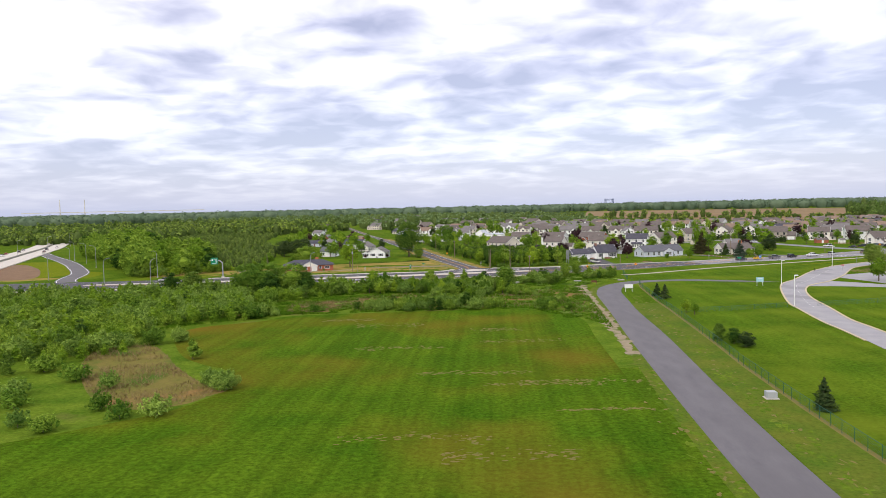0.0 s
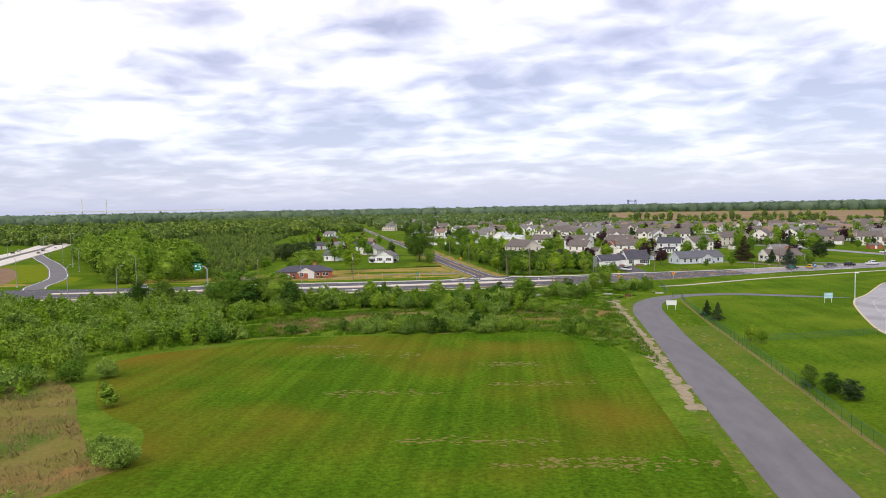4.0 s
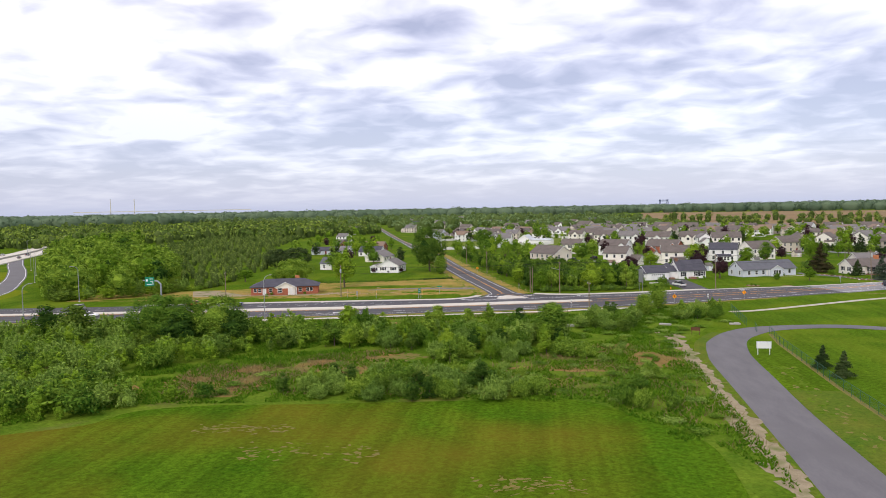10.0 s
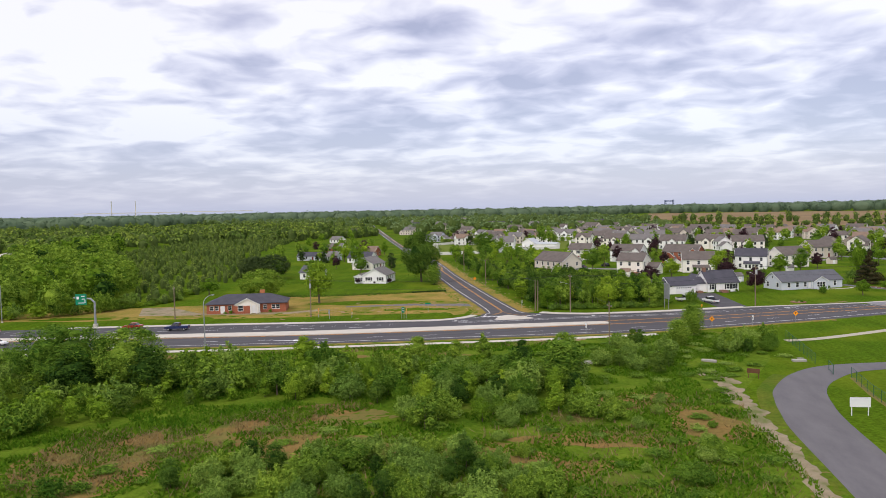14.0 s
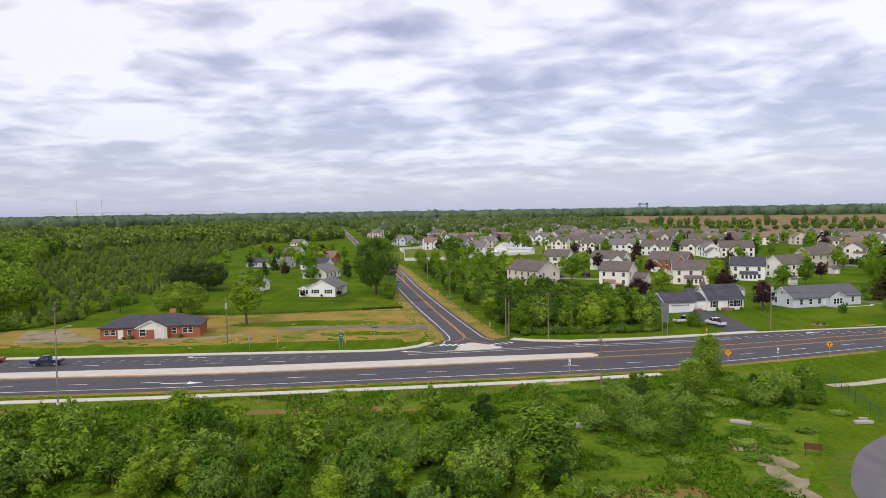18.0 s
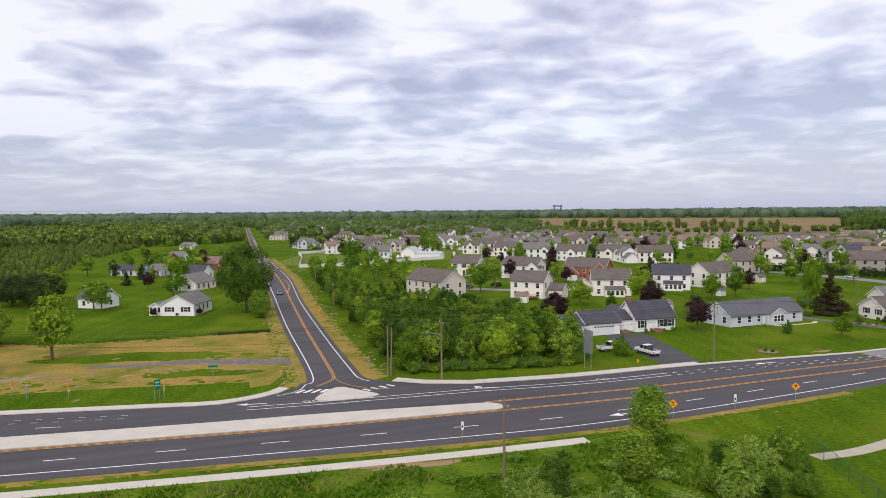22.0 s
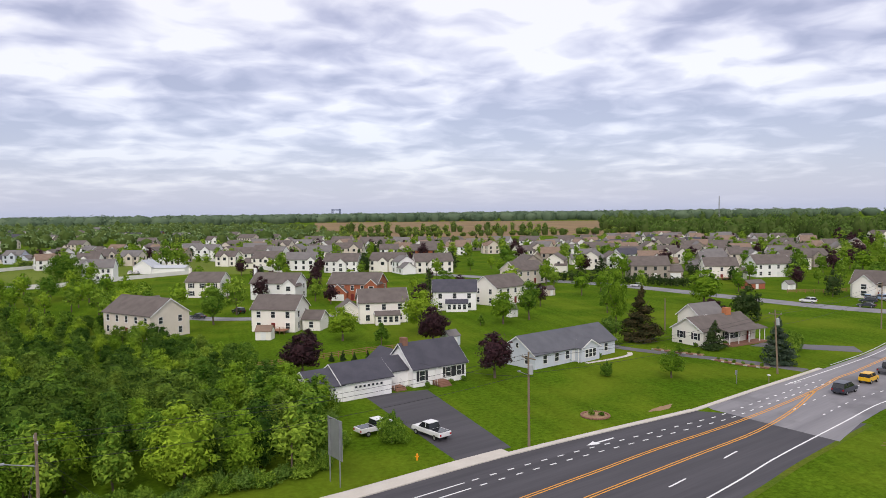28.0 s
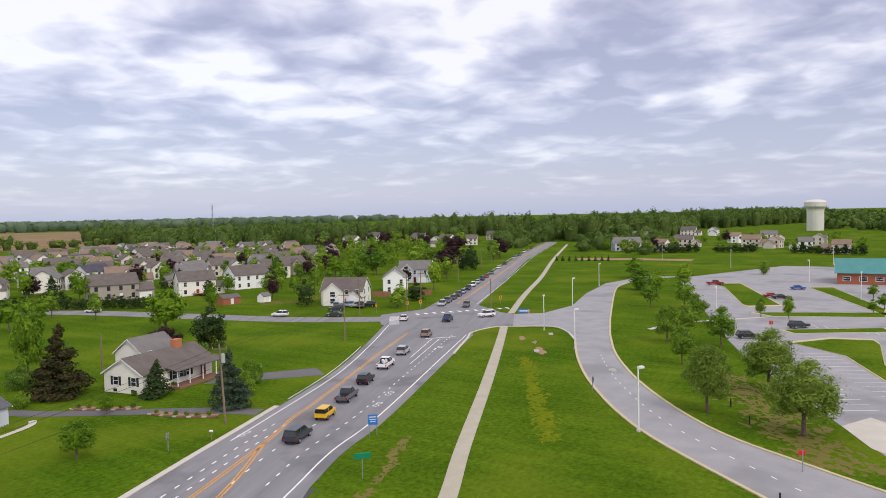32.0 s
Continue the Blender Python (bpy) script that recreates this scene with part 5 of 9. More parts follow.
house(21.5, 517.6, -26, 12.5, 9.0, 5.5, 8.5, CREAM, ROOFBROWN, "cream-sided two-storey house with a brown shingle roof", near=True, shutters=True, chimney=-1)
house(65.1, 438.5, -6, 12.5, 9.0, 5.5, 8.5, CREAM, ROOFBROWN, "cream-sided two-storey house with a brown shingle roof", near=True, wing=(-8.5, 3, 6, 7, 3.2, 5.4, 'y'), sunroom=True)
house(68.6, 488.7, -32, 17.0, 10.0, 5.5, 8.8, BRICK, ROOFBROWN, "red brick two-storey house with a brown shingle roof", near=True, gable=((-4.5, 6, 5.4), (7.0, 4.0, 7.2)))
house(90.7, 454.0, -19, 12.5, 9.0, 5.5, 8.5, SIDING, ROOFDARK, "white-sided two-storey house with a dark slate-coloured roof", near=True, wing=(-9, 2, 6, 7, 3, 5, 'y'), sunroom=True)
house(107.7, 460.8, 27, 14.0, 10.0, 5.5, 8.8, CREAM, ROOFBROWN, "cream-sided two-storey house with a brown shingle roof", near=True)
house(139.6, 514.4, 20, 15.0, 10.0, 5.5, 8.8, BEIGE, ROOFBROWN, "beige-sided two-storey house with a brown shingle roof", near=True)
house(156.0, 545.5, 11, 13.0, 11.0, 5.5, 9.1, TAUPE, ROOFBROWN, "taupe-sided two-storey house with a brown shingle roof")
house(83.7, 602.0, -25, 16.5, 10.5, 5.5, 9.0, SIDING, ROOFBROWN, "white-sided two-storey house with a brown shingle roof", near=True, gable=((0.5, 5, 6.6),))
house(66.7, 622.9, -20, 15.6, 10.5, 5.5, 9.0, SIDING, ROOFGREY, "white-sided two-storey house with a grey shingle roof", gable=((6, 4.5, 7),))
house(51.5, 643.7, -24, 14.6, 10.5, 5.5, 9.0, CREAM, ROOFBROWN, "cream-sided two-storey house with a brown shingle roof", gable=((2, 4, 6.6),))
house(105.7, 597.1, -32, 17.5, 10.5, 5.5, 9.0, CREAM, ROOFBROWN, "cream-sided two-storey house with a brown shingle roof", gable=((-1, 5, 7), (4, 3.5, 6.8)))
house(122.4, 580.5, -26, 17.9, 10.5, 5.5, 9.0, CREAM, ROOFBROWN, "cream-sided two-storey house with a brown shingle roof", gable=((-1, 5, 6.8),))
house(146.7, 677.9, -26, 15.7, 10.5, 5.5, 9.0, BRICK, ROOFBROWN, "red brick two-storey house with a brown shingle roof")
house(108.9, 583.1, -9, 8.2, 8.0, 5.5, 8.1, SIDING, ROOFGREY, "white-sided two-storey house with a grey shingle roof")
house(85.0, 692.8, -2, 14.6, 10.5, 5.5, 9.0, CREAM, ROOFGREY, "cream-sided two-storey house with a grey shingle roof")
house(110.4, 727.2, -23, 17.5, 10.5, 5.5, 9.0, BEIGE, ROOFBROWN, "beige-sided two-storey house with a brown shingle roof")
house(40.5, 697.6, -21, 14.6, 10.5, 5.5, 9.0, CREAM, ROOFBROWN, "cream-sided two-storey house with a brown shingle roof")
house(31.8, 671.7, -10, 11.6, 8.4, 5.5, 8.3, CREAM, ROOFBROWN, "cream-sided two-storey house with a brown shingle roof")
house(51.2, 758.4, -19, 15.2, 10.5, 5.5, 9.0, CREAM, ROOFGREY, "cream-sided two-storey house with a grey shingle roof")
house(41.5, 819.4, -34, 14.5, 10.4, 5.5, 8.9, BEIGE, ROOFBROWN, "beige-sided two-storey house with a brown shingle roof")
house(61.7, 842.2, -20, 17.2, 10.5, 5.5, 9.0, CREAM, ROOFGREY, "cream-sided two-storey house with a grey shingle roof")
house(21.9, 756.4, -2, 14.3, 10.3, 5.5, 8.9, SIDING, ROOFGREY, "white-sided two-storey house with a grey shingle roof")
house(9.8, 791.6, 2, 12.7, 9.1, 5.5, 8.5, SIDING, ROOFGREY, "white-sided two-storey house with a grey shingle roof")
house(28.4, 943.9, -17, 18.3, 10.5, 5.5, 9.0, SIDING, ROOFBROWN, "white-sided two-storey house with a brown shingle roof")
house(84.9, 866.5, -36, 13.8, 9.9, 5.5, 8.8, BEIGE, ROOFBROWN, "beige-sided two-storey house with a brown shingle roof")
house(108.4, 883.8, -37, 18.7, 10.5, 5.5, 9.0, CREAM, ROOFBROWN, "cream-sided two-storey house with a brown shingle roof", gable=((1, 5, 6.8),))
house(128.4, 857.1, -37, 17.8, 10.5, 5.5, 9.0, BEIGE, ROOFBROWN, "beige-sided two-storey house with a brown shingle roof", gable=((1, 5, 6.8),))
house(148.0, 831.5, -37, 19.0, 10.5, 5.5, 9.0, BEIGE, ROOFBROWN, "beige-sided two-storey house with a brown shingle roof")
house(164.5, 808.8, -36, 18.2, 10.5, 5.5, 9.0, BEIGE, ROOFGREY, "beige-sided two-storey house with a grey shingle roof", gable=((3, 5, 6.8),))
house(72.9, 798.1, -14, 15.7, 10.5, 5.5, 9.0, BEIGE, ROOFBROWN, "beige-sided two-storey house with a brown shingle roof")
house(88.3, 805.1, -20, 16.9, 10.5, 5.5, 9.0, CREAM, ROOFGREY, "cream-sided two-storey house with a grey shingle roof")
house(78.5, 973.4, -29, 19.3, 10.5, 5.5, 9.0, BEIGE, ROOFBROWN, "beige-sided two-storey house with a brown shingle roof")
house(58.1, 989.7, -29, 19.8, 10.5, 5.5, 9.0, BEIGE, ROOFBROWN, "beige-sided two-storey house with a brown shingle roof")
house(79.2, 1207.0, -34, 23.7, 10.5, 5.5, 9.0, BEIGE, ROOFDARK, "beige-sided two-storey house with a dark slate-coloured roof")
house(46.3, 1102.2, -41, 18.9, 10.5, 5.5, 9.0, BEIGE, ROOFBROWN, "beige-sided two-storey house with a brown shingle roof")
house(237.8, 775.6, -40, 16.2, 10.5, 5.5, 9.0, SIDING, ROOFGREY, "white-sided two-storey house with a grey shingle roof", wing=(7, -2, 6, 5, 2.8, 4.2, 'x'))
house(260.1, 769.6, -37, 15.1, 10.5, 5.5, 9.0, SIDING, ROOFBROWN, "white-sided two-storey house with a brown shingle roof", gable=((0, 5, 6.8),))
house(285.7, 761.1, -31, 15.8, 10.5, 5.5, 9.0, SIDING, ROOFBROWN, "white-sided two-storey house with a brown shingle roof", gable=((-2, 4, 6.8),))
house(177.0, 559.8, -22, 12.5, 9.0, 5.5, 8.5, CREAM, ROOFBROWN, "cream-sided two-storey house with a brown shingle roof", gable=((-5, 4, 5),))
house(200.3, 566.0, -25, 13.3, 9.6, 5.5, 8.7, CREAM, ROOFGREY, "cream-sided two-storey house with a grey shingle roof", sunroom=True)
house(211.2, 566.8, -0, 10.8, 8.0, 5.5, 8.1, SIDING, ROOFBROWN, "white-sided two-storey house with a brown shingle roof")
house(196.4, 514.1, -16, 16.0, 10.5, 5.5, 9.0, TAUPE, ROOFBROWN, "taupe-sided two-storey house with a brown shingle roof")
house(229.3, 583.1, -6, 12.5, 9.0, 5.5, 8.5, SIDING, ROOFDARK, "white-sided two-storey house with a dark slate-coloured roof")
house(212.2, 592.9, -31, 8.7, 8.0, 5.5, 8.1, CREAM, ROOFGREY, "cream-sided two-storey house with a grey shingle roof")
house(228.1, 649.2, -13, 9.5, 8.0, 5.5, 8.1, SIDING, ROOFGREY, "white-sided two-storey house with a grey shingle roof")
house(197.7, 644.2, 8, 10.0, 8.0, 5.5, 8.1, CREAM, ROOFBROWN, "cream-sided two-storey house with a brown shingle roof")
house(296.9, 740.3, -27, 10.1, 8.0, 5.5, 8.1, CREAM, ROOFTAN, "cream-sided two-storey house with a tan shingle roof")
house(277.8, 688.7, -20, 9.8, 8.0, 5.5, 8.1, BRICK, ROOFDARK, "red brick two-storey house with a dark slate-coloured roof")
house(289.7, 688.8, -36, 11.3, 8.1, 5.5, 8.2, BEIGE, ROOFDARK, "beige-sided two-storey house with a dark slate-coloured roof")
house(324.1, 752.4, -28, 11.3, 8.1, 5.5, 8.2, CREAM, ROOFTAN, "cream-sided two-storey house with a tan shingle roof")
house(321.8, 721.6, -32, 11.4, 8.2, 5.5, 8.2, BEIGE, ROOFBROWN, "beige-sided two-storey house with a brown shingle roof")
house(288.0, 650.6, -24, 11.7, 8.4, 5.5, 8.3, BEIGE, ROOFBROWN, "beige-sided two-storey house with a brown shingle roof")
house(269.2, 604.5, -28, 10.3, 8.0, 5.5, 8.1, CREAM, ROOFBROWN, "cream-sided two-storey house with a brown shingle roof")
house(375.7, 816.9, -36, 11.8, 8.5, 5.5, 8.3, CREAM, ROOFTAN, "cream-sided two-storey house with a tan shingle roof")
house(397.1, 830.3, -37, 12.1, 8.7, 5.5, 8.4, GREYSIDING, ROOFGREY, "pale grey-sided two-storey house with a grey shingle roof")
house(359.5, 748.4, -39, 12.0, 8.7, 5.5, 8.4, BEIGE, ROOFDARK, "beige-sided two-storey house with a dark slate-coloured roof")
house(326.1, 689.0, -28, 9.8, 8.0, 5.5, 8.1, BEIGE, ROOFBROWN, "beige-sided two-storey house with a brown shingle roof")
house(338.1, 689.5, -37, 9.8, 8.0, 5.5, 8.1, BEIGE, ROOFBROWN, "beige-sided two-storey house with a brown shingle roof")
house(355.1, 696.3, -27, 10.8, 8.0, 5.5, 8.1, SIDING, ROOFDARK, "white-sided two-storey house with a dark slate-coloured roof")
house(371.5, 694.2, -37, 11.5, 8.3, 5.5, 8.2, BEIGE, ROOFBROWN, "beige-sided two-storey house with a brown shingle roof")
house(282.9, 601.5, -38, 10.9, 8.0, 5.5, 8.1, BEIGE, ROOFBROWN, "beige-sided two-storey house with a brown shingle roof")
house(256.0, 575.8, -26, 8.4, 8.0, 5.5, 8.1, CREAM, ROOFBROWN, "cream-sided two-storey house with a brown shingle roof")
house(284.6, 589.0, -37, 10.0, 8.0, 5.5, 8.1, CREAM, ROOFTAN, "cream-sided two-storey house with a tan shingle roof")
house(343.0, 642.6, -30, 10.2, 8.0, 5.5, 8.1, BEIGE, ROOFBROWN, "beige-sided two-storey house with a brown shingle roof")
house(361.5, 645.9, -36, 11.7, 8.4, 5.5, 8.3, CREAM, ROOFBROWN, "cream-sided two-storey house with a brown shingle roof")
house(294.1, 583.0, -40, 10.4, 8.0, 5.5, 8.1, SIDING, ROOFBROWN, "white-sided two-storey house with a brown shingle roof")
house(219.3, 498.1, -24, 13.0, 9.4, 5.5, 8.6, CREAM, ROOFBROWN, "cream-sided two-storey house with a brown shingle roof", near=True, deck=True, wing=(8, 0, 4, 7, 2.7, 4.4, 'x'))
house(244.8, 499.3, -14, 15.0, 10.5, 5.5, 9.0, SIDING, ROOFBROWN, "white-sided two-storey house with a brown shingle roof", near=True)
house(280.3, 523.0, -8, 13.0, 9.4, 5.5, 8.6, CREAM, ROOFBROWN, "cream-sided two-storey house with a brown shingle roof")
house(299.7, 531.8, -11, 13.0, 9.4, 5.5, 8.6, TAUPE, ROOFBROWN, "taupe-sided two-storey house with a brown shingle roof")
house(353.1, 605.8, -34, 10.6, 8.0, 5.5, 8.1, BRICK, ROOFBROWN, "red brick two-storey house with a brown shingle roof")
house(396.4, 674.9, -37, 11.1, 8.0, 2.7, 5.3, BEIGE, ROOFTAN, "beige-sided one-storey house with a tan shingle roof")
house(413.4, 653.7, -37, 34.0, 10.5, 2.7, 6.2, BEIGE, ROOFTAN, "beige-sided one-storey house with a tan shingle roof")
house(453.1, 673.0, -39, 11.0, 8.0, 2.7, 5.3, CREAM, ROOFTAN, "cream-sided one-storey house with a tan shingle roof")
house(223.0, 427.0, -65, 13.4, 10.0, 4.4, 8.2, CREAM, ROOFBROWN, "cream-sided two-storey house with a front gable and garage", near=True, gable=((-2.4, 6.4, 7.2), (4.2, 4.6, 4.4)))
house(427.9, 622.9, -37, 11.1, 8.0, 5.5, 8.1, BEIGE, ROOFGREY, "beige-sided two-storey house with a grey shingle roof", gable=((0, 5, 6.6),))
house(577.9, 769.3, -35, 13.5, 9.7, 5.5, 8.7, CREAM, ROOFBROWN, "cream-sided two-storey house with a brown shingle roof")
house(612.1, 775.8, -46, 15.4, 10.5, 5.5, 9.0, CREAM, ROOFBROWN, "cream-sided two-storey house with a brown shingle roof")
house(754.2, 887.2, -43, 16.6, 10.5, 5.5, 9.0, CREAM, ROOFGREY, "cream-sided two-storey house with a grey shingle roof")
house(-96.0, 762.5, -31, 16.6, 10.5, 2.7, 6.2, BEIGE, ROOFDARK, "beige-sided one-storey house with a dark slate-coloured roof")
house(-70.7, 726.2, 10, 11.5, 8.3, 2.7, 5.4, CREAM, ROOFBROWN, "cream-sided one-storey house with a brown shingle roof")
house(-152.6, 992.5, -35, 19.6, 10.5, 5.5, 9.0, BEIGE, ROOFGREY, "beige-sided two-storey house with a grey shingle roof")
house(-262.3, 1500.6, -43, 34.3, 10.5, 5.5, 9.0, CREAM, ROOFDARK, "cream-sided two-storey house with a dark slate-coloured roof")
house(-219.4, 1405.0, -42, 28.3, 10.5, 5.5, 9.0, SIDING, ROOFBROWN, "white-sided two-storey house with a brown shingle roof")
house(-217.8, 1489.0, -44, 33.8, 10.5, 5.5, 9.0, BEIGE, ROOFBROWN, "beige-sided two-storey house with a brown shingle roof")
house(-156.2, 1234.5, -40, 24.6, 10.5, 5.5, 9.0, CREAM, ROOFGREY, "cream-sided two-storey house with a grey shingle roof")
house(-115.4, 1065.9, -17, 26.7, 10.5, 5.5, 9.0, BEIGE, ROOFBROWN, "beige-sided two-storey house with a brown shingle roof")
house(-135.5, 1304.7, -42, 31.2, 10.5, 5.5, 9.0, BEIGE, ROOFBROWN, "beige-sided two-storey house with a brown shingle roof")
house(-229.9, 1866.6, -44, 49.7, 10.5, 5.5, 9.0, CREAM, ROOFDARK, "cream-sided two-storey house with a dark slate-coloured roof")
house(-159.6, 1646.1, -47, 40.0, 10.5, 5.5, 9.0, BEIGE, ROOFGREY, "beige-sided two-storey house with a grey shingle roof")
house(-65.1, 1158.1, -40, 25.6, 10.5, 5.5, 9.0, BEIGE, ROOFDARK, "beige-sided two-storey house with a dark slate-coloured roof")
house(-43.3, 1222.7, -22, 31.7, 10.5, 5.5, 9.0, BRICK, ROOFDARK, "red brick two-storey house with a dark slate-coloured roof")
house(-30.3, 939.1, -26, 15.6, 10.5, 5.5, 9.0, BEIGE, ROOFBROWN, "beige-sided two-storey house with a brown shingle roof")
house(-35.2, 753.3, -32, 8.2, 8.0, 2.7, 5.3, CREAM, ROOFTAN, "cream-sided one-storey house with a tan shingle roof")
house(-8.1, 1110.3, -40, 20.7, 10.5, 5.5, 9.0, SIDING, ROOFGREY, "white-sided two-storey house with a grey shingle roof")
house(429.7, 622.0, -76, 13.3, 9.6, 5.5, 8.7, CREAM, ROOFTAN, "cream-sided two-storey house with a tan shingle roof")
house(463.6, 626.0, -77, 13.2, 9.5, 5.5, 8.6, SIDING, ROOFBROWN, "white-sided two-storey house with a brown shingle roof")
house(642.7, 767.1, -85, 21.6, 10.5, 5.5, 9.0, CREAM, ROOFBROWN, "cream-sided two-storey house with a brown shingle roof")
house(553.2, 714.7, -81, 15.8, 10.5, 5.5, 9.0, CREAM, ROOFBROWN, "cream-sided two-storey house with a brown shingle roof")
house(748.2, 810.6, -89, 22.0, 10.5, 5.5, 9.0, CREAM, ROOFBROWN, "cream-sided two-storey house with a brown shingle roof")
house(624.8, 689.7, -84, 16.5, 10.5, 5.5, 9.0, BEIGE, ROOFBROWN, "beige-sided two-storey house with a brown shingle roof")
house(548.4, 618.0, -80, 12.5, 9.0, 5.5, 8.5, CREAM, ROOFGREY, "cream-sided two-storey house with a grey shingle roof")
house(586.6, 632.2, -82, 14.5, 10.4, 5.5, 8.9, CREAM, ROOFBROWN, "cream-sided two-storey house with a brown shingle roof")
house(580.2, 604.3, -82, 13.7, 9.9, 5.5, 8.8, CREAM, ROOFBROWN, "cream-sided two-storey house with a brown shingle roof")
house(681.1, 634.1, -86, 21.1, 10.5, 5.5, 9.0, BEIGE, ROOFBROWN, "beige-sided two-storey house with a brown shingle roof")
house(525.7, 444.8, -63, 17.8, 10.5, 5.5, 9.0, GREYSIDING, ROOFGREY, "pale grey-sided two-storey house with a grey shingle roof")
house(668.8, 484.3, -75, 12.6, 9.1, 5.5, 8.5, SIDING, ROOFGREY, "white-sided two-storey house with a grey shingle roof")
house(729.2, 494.1, -77, 13.8, 9.9, 5.5, 8.8, CREAM, ROOFBROWN, "cream-sided two-storey house with a brown shingle roof")
house(522.9, 420.1, -78, 8.5, 8.0, 5.5, 8.1, CREAM, ROOFTAN, "cream-sided two-storey house with a tan shingle roof")
house(800.9, 479.0, -91, 14.6, 10.5, 5.5, 9.0, CREAM, ROOFBROWN, "cream-sided two-storey house with a brown shingle roof")
house(799.8, 454.3, -91, 11.9, 8.6, 5.5, 8.3, SIDING, ROOFGREY, "white-sided two-storey house with a grey shingle roof")
house(581.9, 422.1, -80, 13.2, 9.5, 5.5, 8.6, BEIGE, ROOFBROWN, "beige-sided two-storey house with a brown shingle roof")
house(645.9, 400.9, -63, 9.0, 8.0, 5.5, 8.1, SIDING, ROOFTAN, "white-sided two-storey house with a tan shingle roof")
house(589.0, 377.5, -80, 12.2, 8.8, 5.5, 8.4, BEIGE, ROOFTAN, "beige-sided two-storey house with a tan shingle roof")
house(678.2, 382.0, -85, 12.4, 8.9, 5.5, 8.4, CREAM, ROOFGREY, "cream-sided two-storey house with a grey shingle roof")
house(576.6, 360.1, -80, 8.2, 8.0, 5.5, 8.1, BEIGE, ROOFTAN, "beige-sided two-storey house with a tan shingle roof")
house(559.5, 339.8, -59, 8.3, 8.0, 5.5, 8.1, SIDING, ROOFGREY, "white-sided two-storey house with a grey shingle roof")
house(522.1, 315.9, -72, 9.7, 8.0, 5.5, 8.1, BEIGE, ROOFTAN, "beige-sided two-storey house with a tan shingle roof")
house(618.6, 339.3, -82, 10.5, 8.0, 5.5, 8.1, BEIGE, ROOFGREY, "beige-sided two-storey house with a grey shingle roof")
house(257.5, 434.0, 37, 14.0, 8.6, 5.4, 8.6, SIDING, ROOFGREY, "white-sided two-storey house with a grey shingle roof", near=True)
house(291.5, 449.5, -62, 13.0, 9.4, 5.4, 8.6, GREYSIDING, ROOFGREY, "pale grey-sided two-storey house with a front gable", near=True, gable=((-3, 5, 7.6), (3, 4.6, 4.6)))
house(-83.5, 470, 78, 14.0, 11.0, 2.8, 5.8, CREAM, ROOFGREY, "cream-sided one-storey house with a grey shingle roof", near=True)
house(-97.9, 514.0, -13, 14.0, 9.0, 2.7, 5.7, SIDING, ROOFDARK, "white-sided one-storey house with a dark slate-coloured roof", near=True)
house(-108.6, 568.7, -10, 14.0, 10.0, 2.7, 6.0, BRICK, ROOFTAN, "red brick one-storey house with a tan shingle roof", near=True)
house(-95.5, 420.5, -14, 8.6, 7.5, 3.0, 5.6, SIDING, ROOFSLATE, "white one-storey house with a blue-grey roof", near=True)
house(-118.4, 528.9, -9, 6.2, 8.0, 2.7, 5.3, GREYSIDING, ROOFGREY, "pale grey-sided one-storey house with a grey shingle roof", near=True)
house(-133.0, 532.8, -9, 16.0, 6.0, 2.7, 4.7, GREYSIDING, ROOFDARK, "pale grey-sided one-storey house with a dark slate-coloured roof", near=True)
house(-146.0, 631.4, 9, 9.1, 8.0, 2.7, 5.3, SIDING, ROOFGREY, "white-sided one-storey house with a grey shingle roof")
house(-145.0, 614.2, -11, 6.0, 8.0, 2.7, 5.3, BRICK, ROOFBROWN, "red brick one-storey house with a brown shingle roof")
house(-183.4, 760.6, -13, 12.1, 8.7, 2.7, 5.6, SIDING, ROOFGREY, "white-sided one-storey house with a grey shingle roof")
house(-203.4, 885.3, -6, 15.2, 10.5, 5.5, 9.0, SIDING, ROOFBROWN, "white-sided two-storey house with a brown shingle roof")
house(-251.2, 988.6, -17, 27.6, 10.5, 2.7, 6.2, BEIGE, ROOFDARK, "beige-sided one-storey house with a dark slate-coloured roof")
house(-91.2, 753.8, -14, 11.7, 8.4, 5.5, 8.3, GREYSIDING, ROOFGREY, "pale grey-sided two-storey house with a grey shingle roof")
house(-192.4, 1192.2, -21, 21.1, 10.5, 5.5, 9.0, GREYSIDING, ROOFDARK, "pale grey-sided two-storey house with a dark slate-coloured roof")
house(-215.5, 1371.0, -24, 25.7, 10.5, 5.5, 9.0, CREAM, ROOFGREY, "cream-sided two-storey house with a grey shingle roof")
house(-69.6, 741.7, 7, 13.1, 9.4, 5.5, 8.6, CREAM, ROOFBROWN, "cream-sided two-storey house with a brown shingle roof")
house(-136.5, 1125.7, -21, 19.2, 10.5, 5.5, 9.0, CREAM, ROOFGREY, "cream-sided two-storey house with a grey shingle roof")
house(-120.4, 1164.1, -21, 20.0, 10.5, 5.5, 9.0, BEIGE, ROOFBROWN, "beige-sided two-storey house with a brown shingle roof")
house(-42.5, 1207.1, -23, 22.3, 10.5, 5.5, 9.0, BRICK, ROOFDARK, "red brick two-storey house with a dark slate-coloured roof")
house(-147.1, 929.4, -17, 16.0, 10.5, 5.5, 9.0, BEIGE, ROOFGREY, "beige-sided two-storey house with a grey shingle roof")
house(-80.6, 909.4, -17, 14.0, 10.1, 5.5, 8.8, BEIGE, ROOFBROWN, "beige-sided two-storey house with a brown shingle roof")


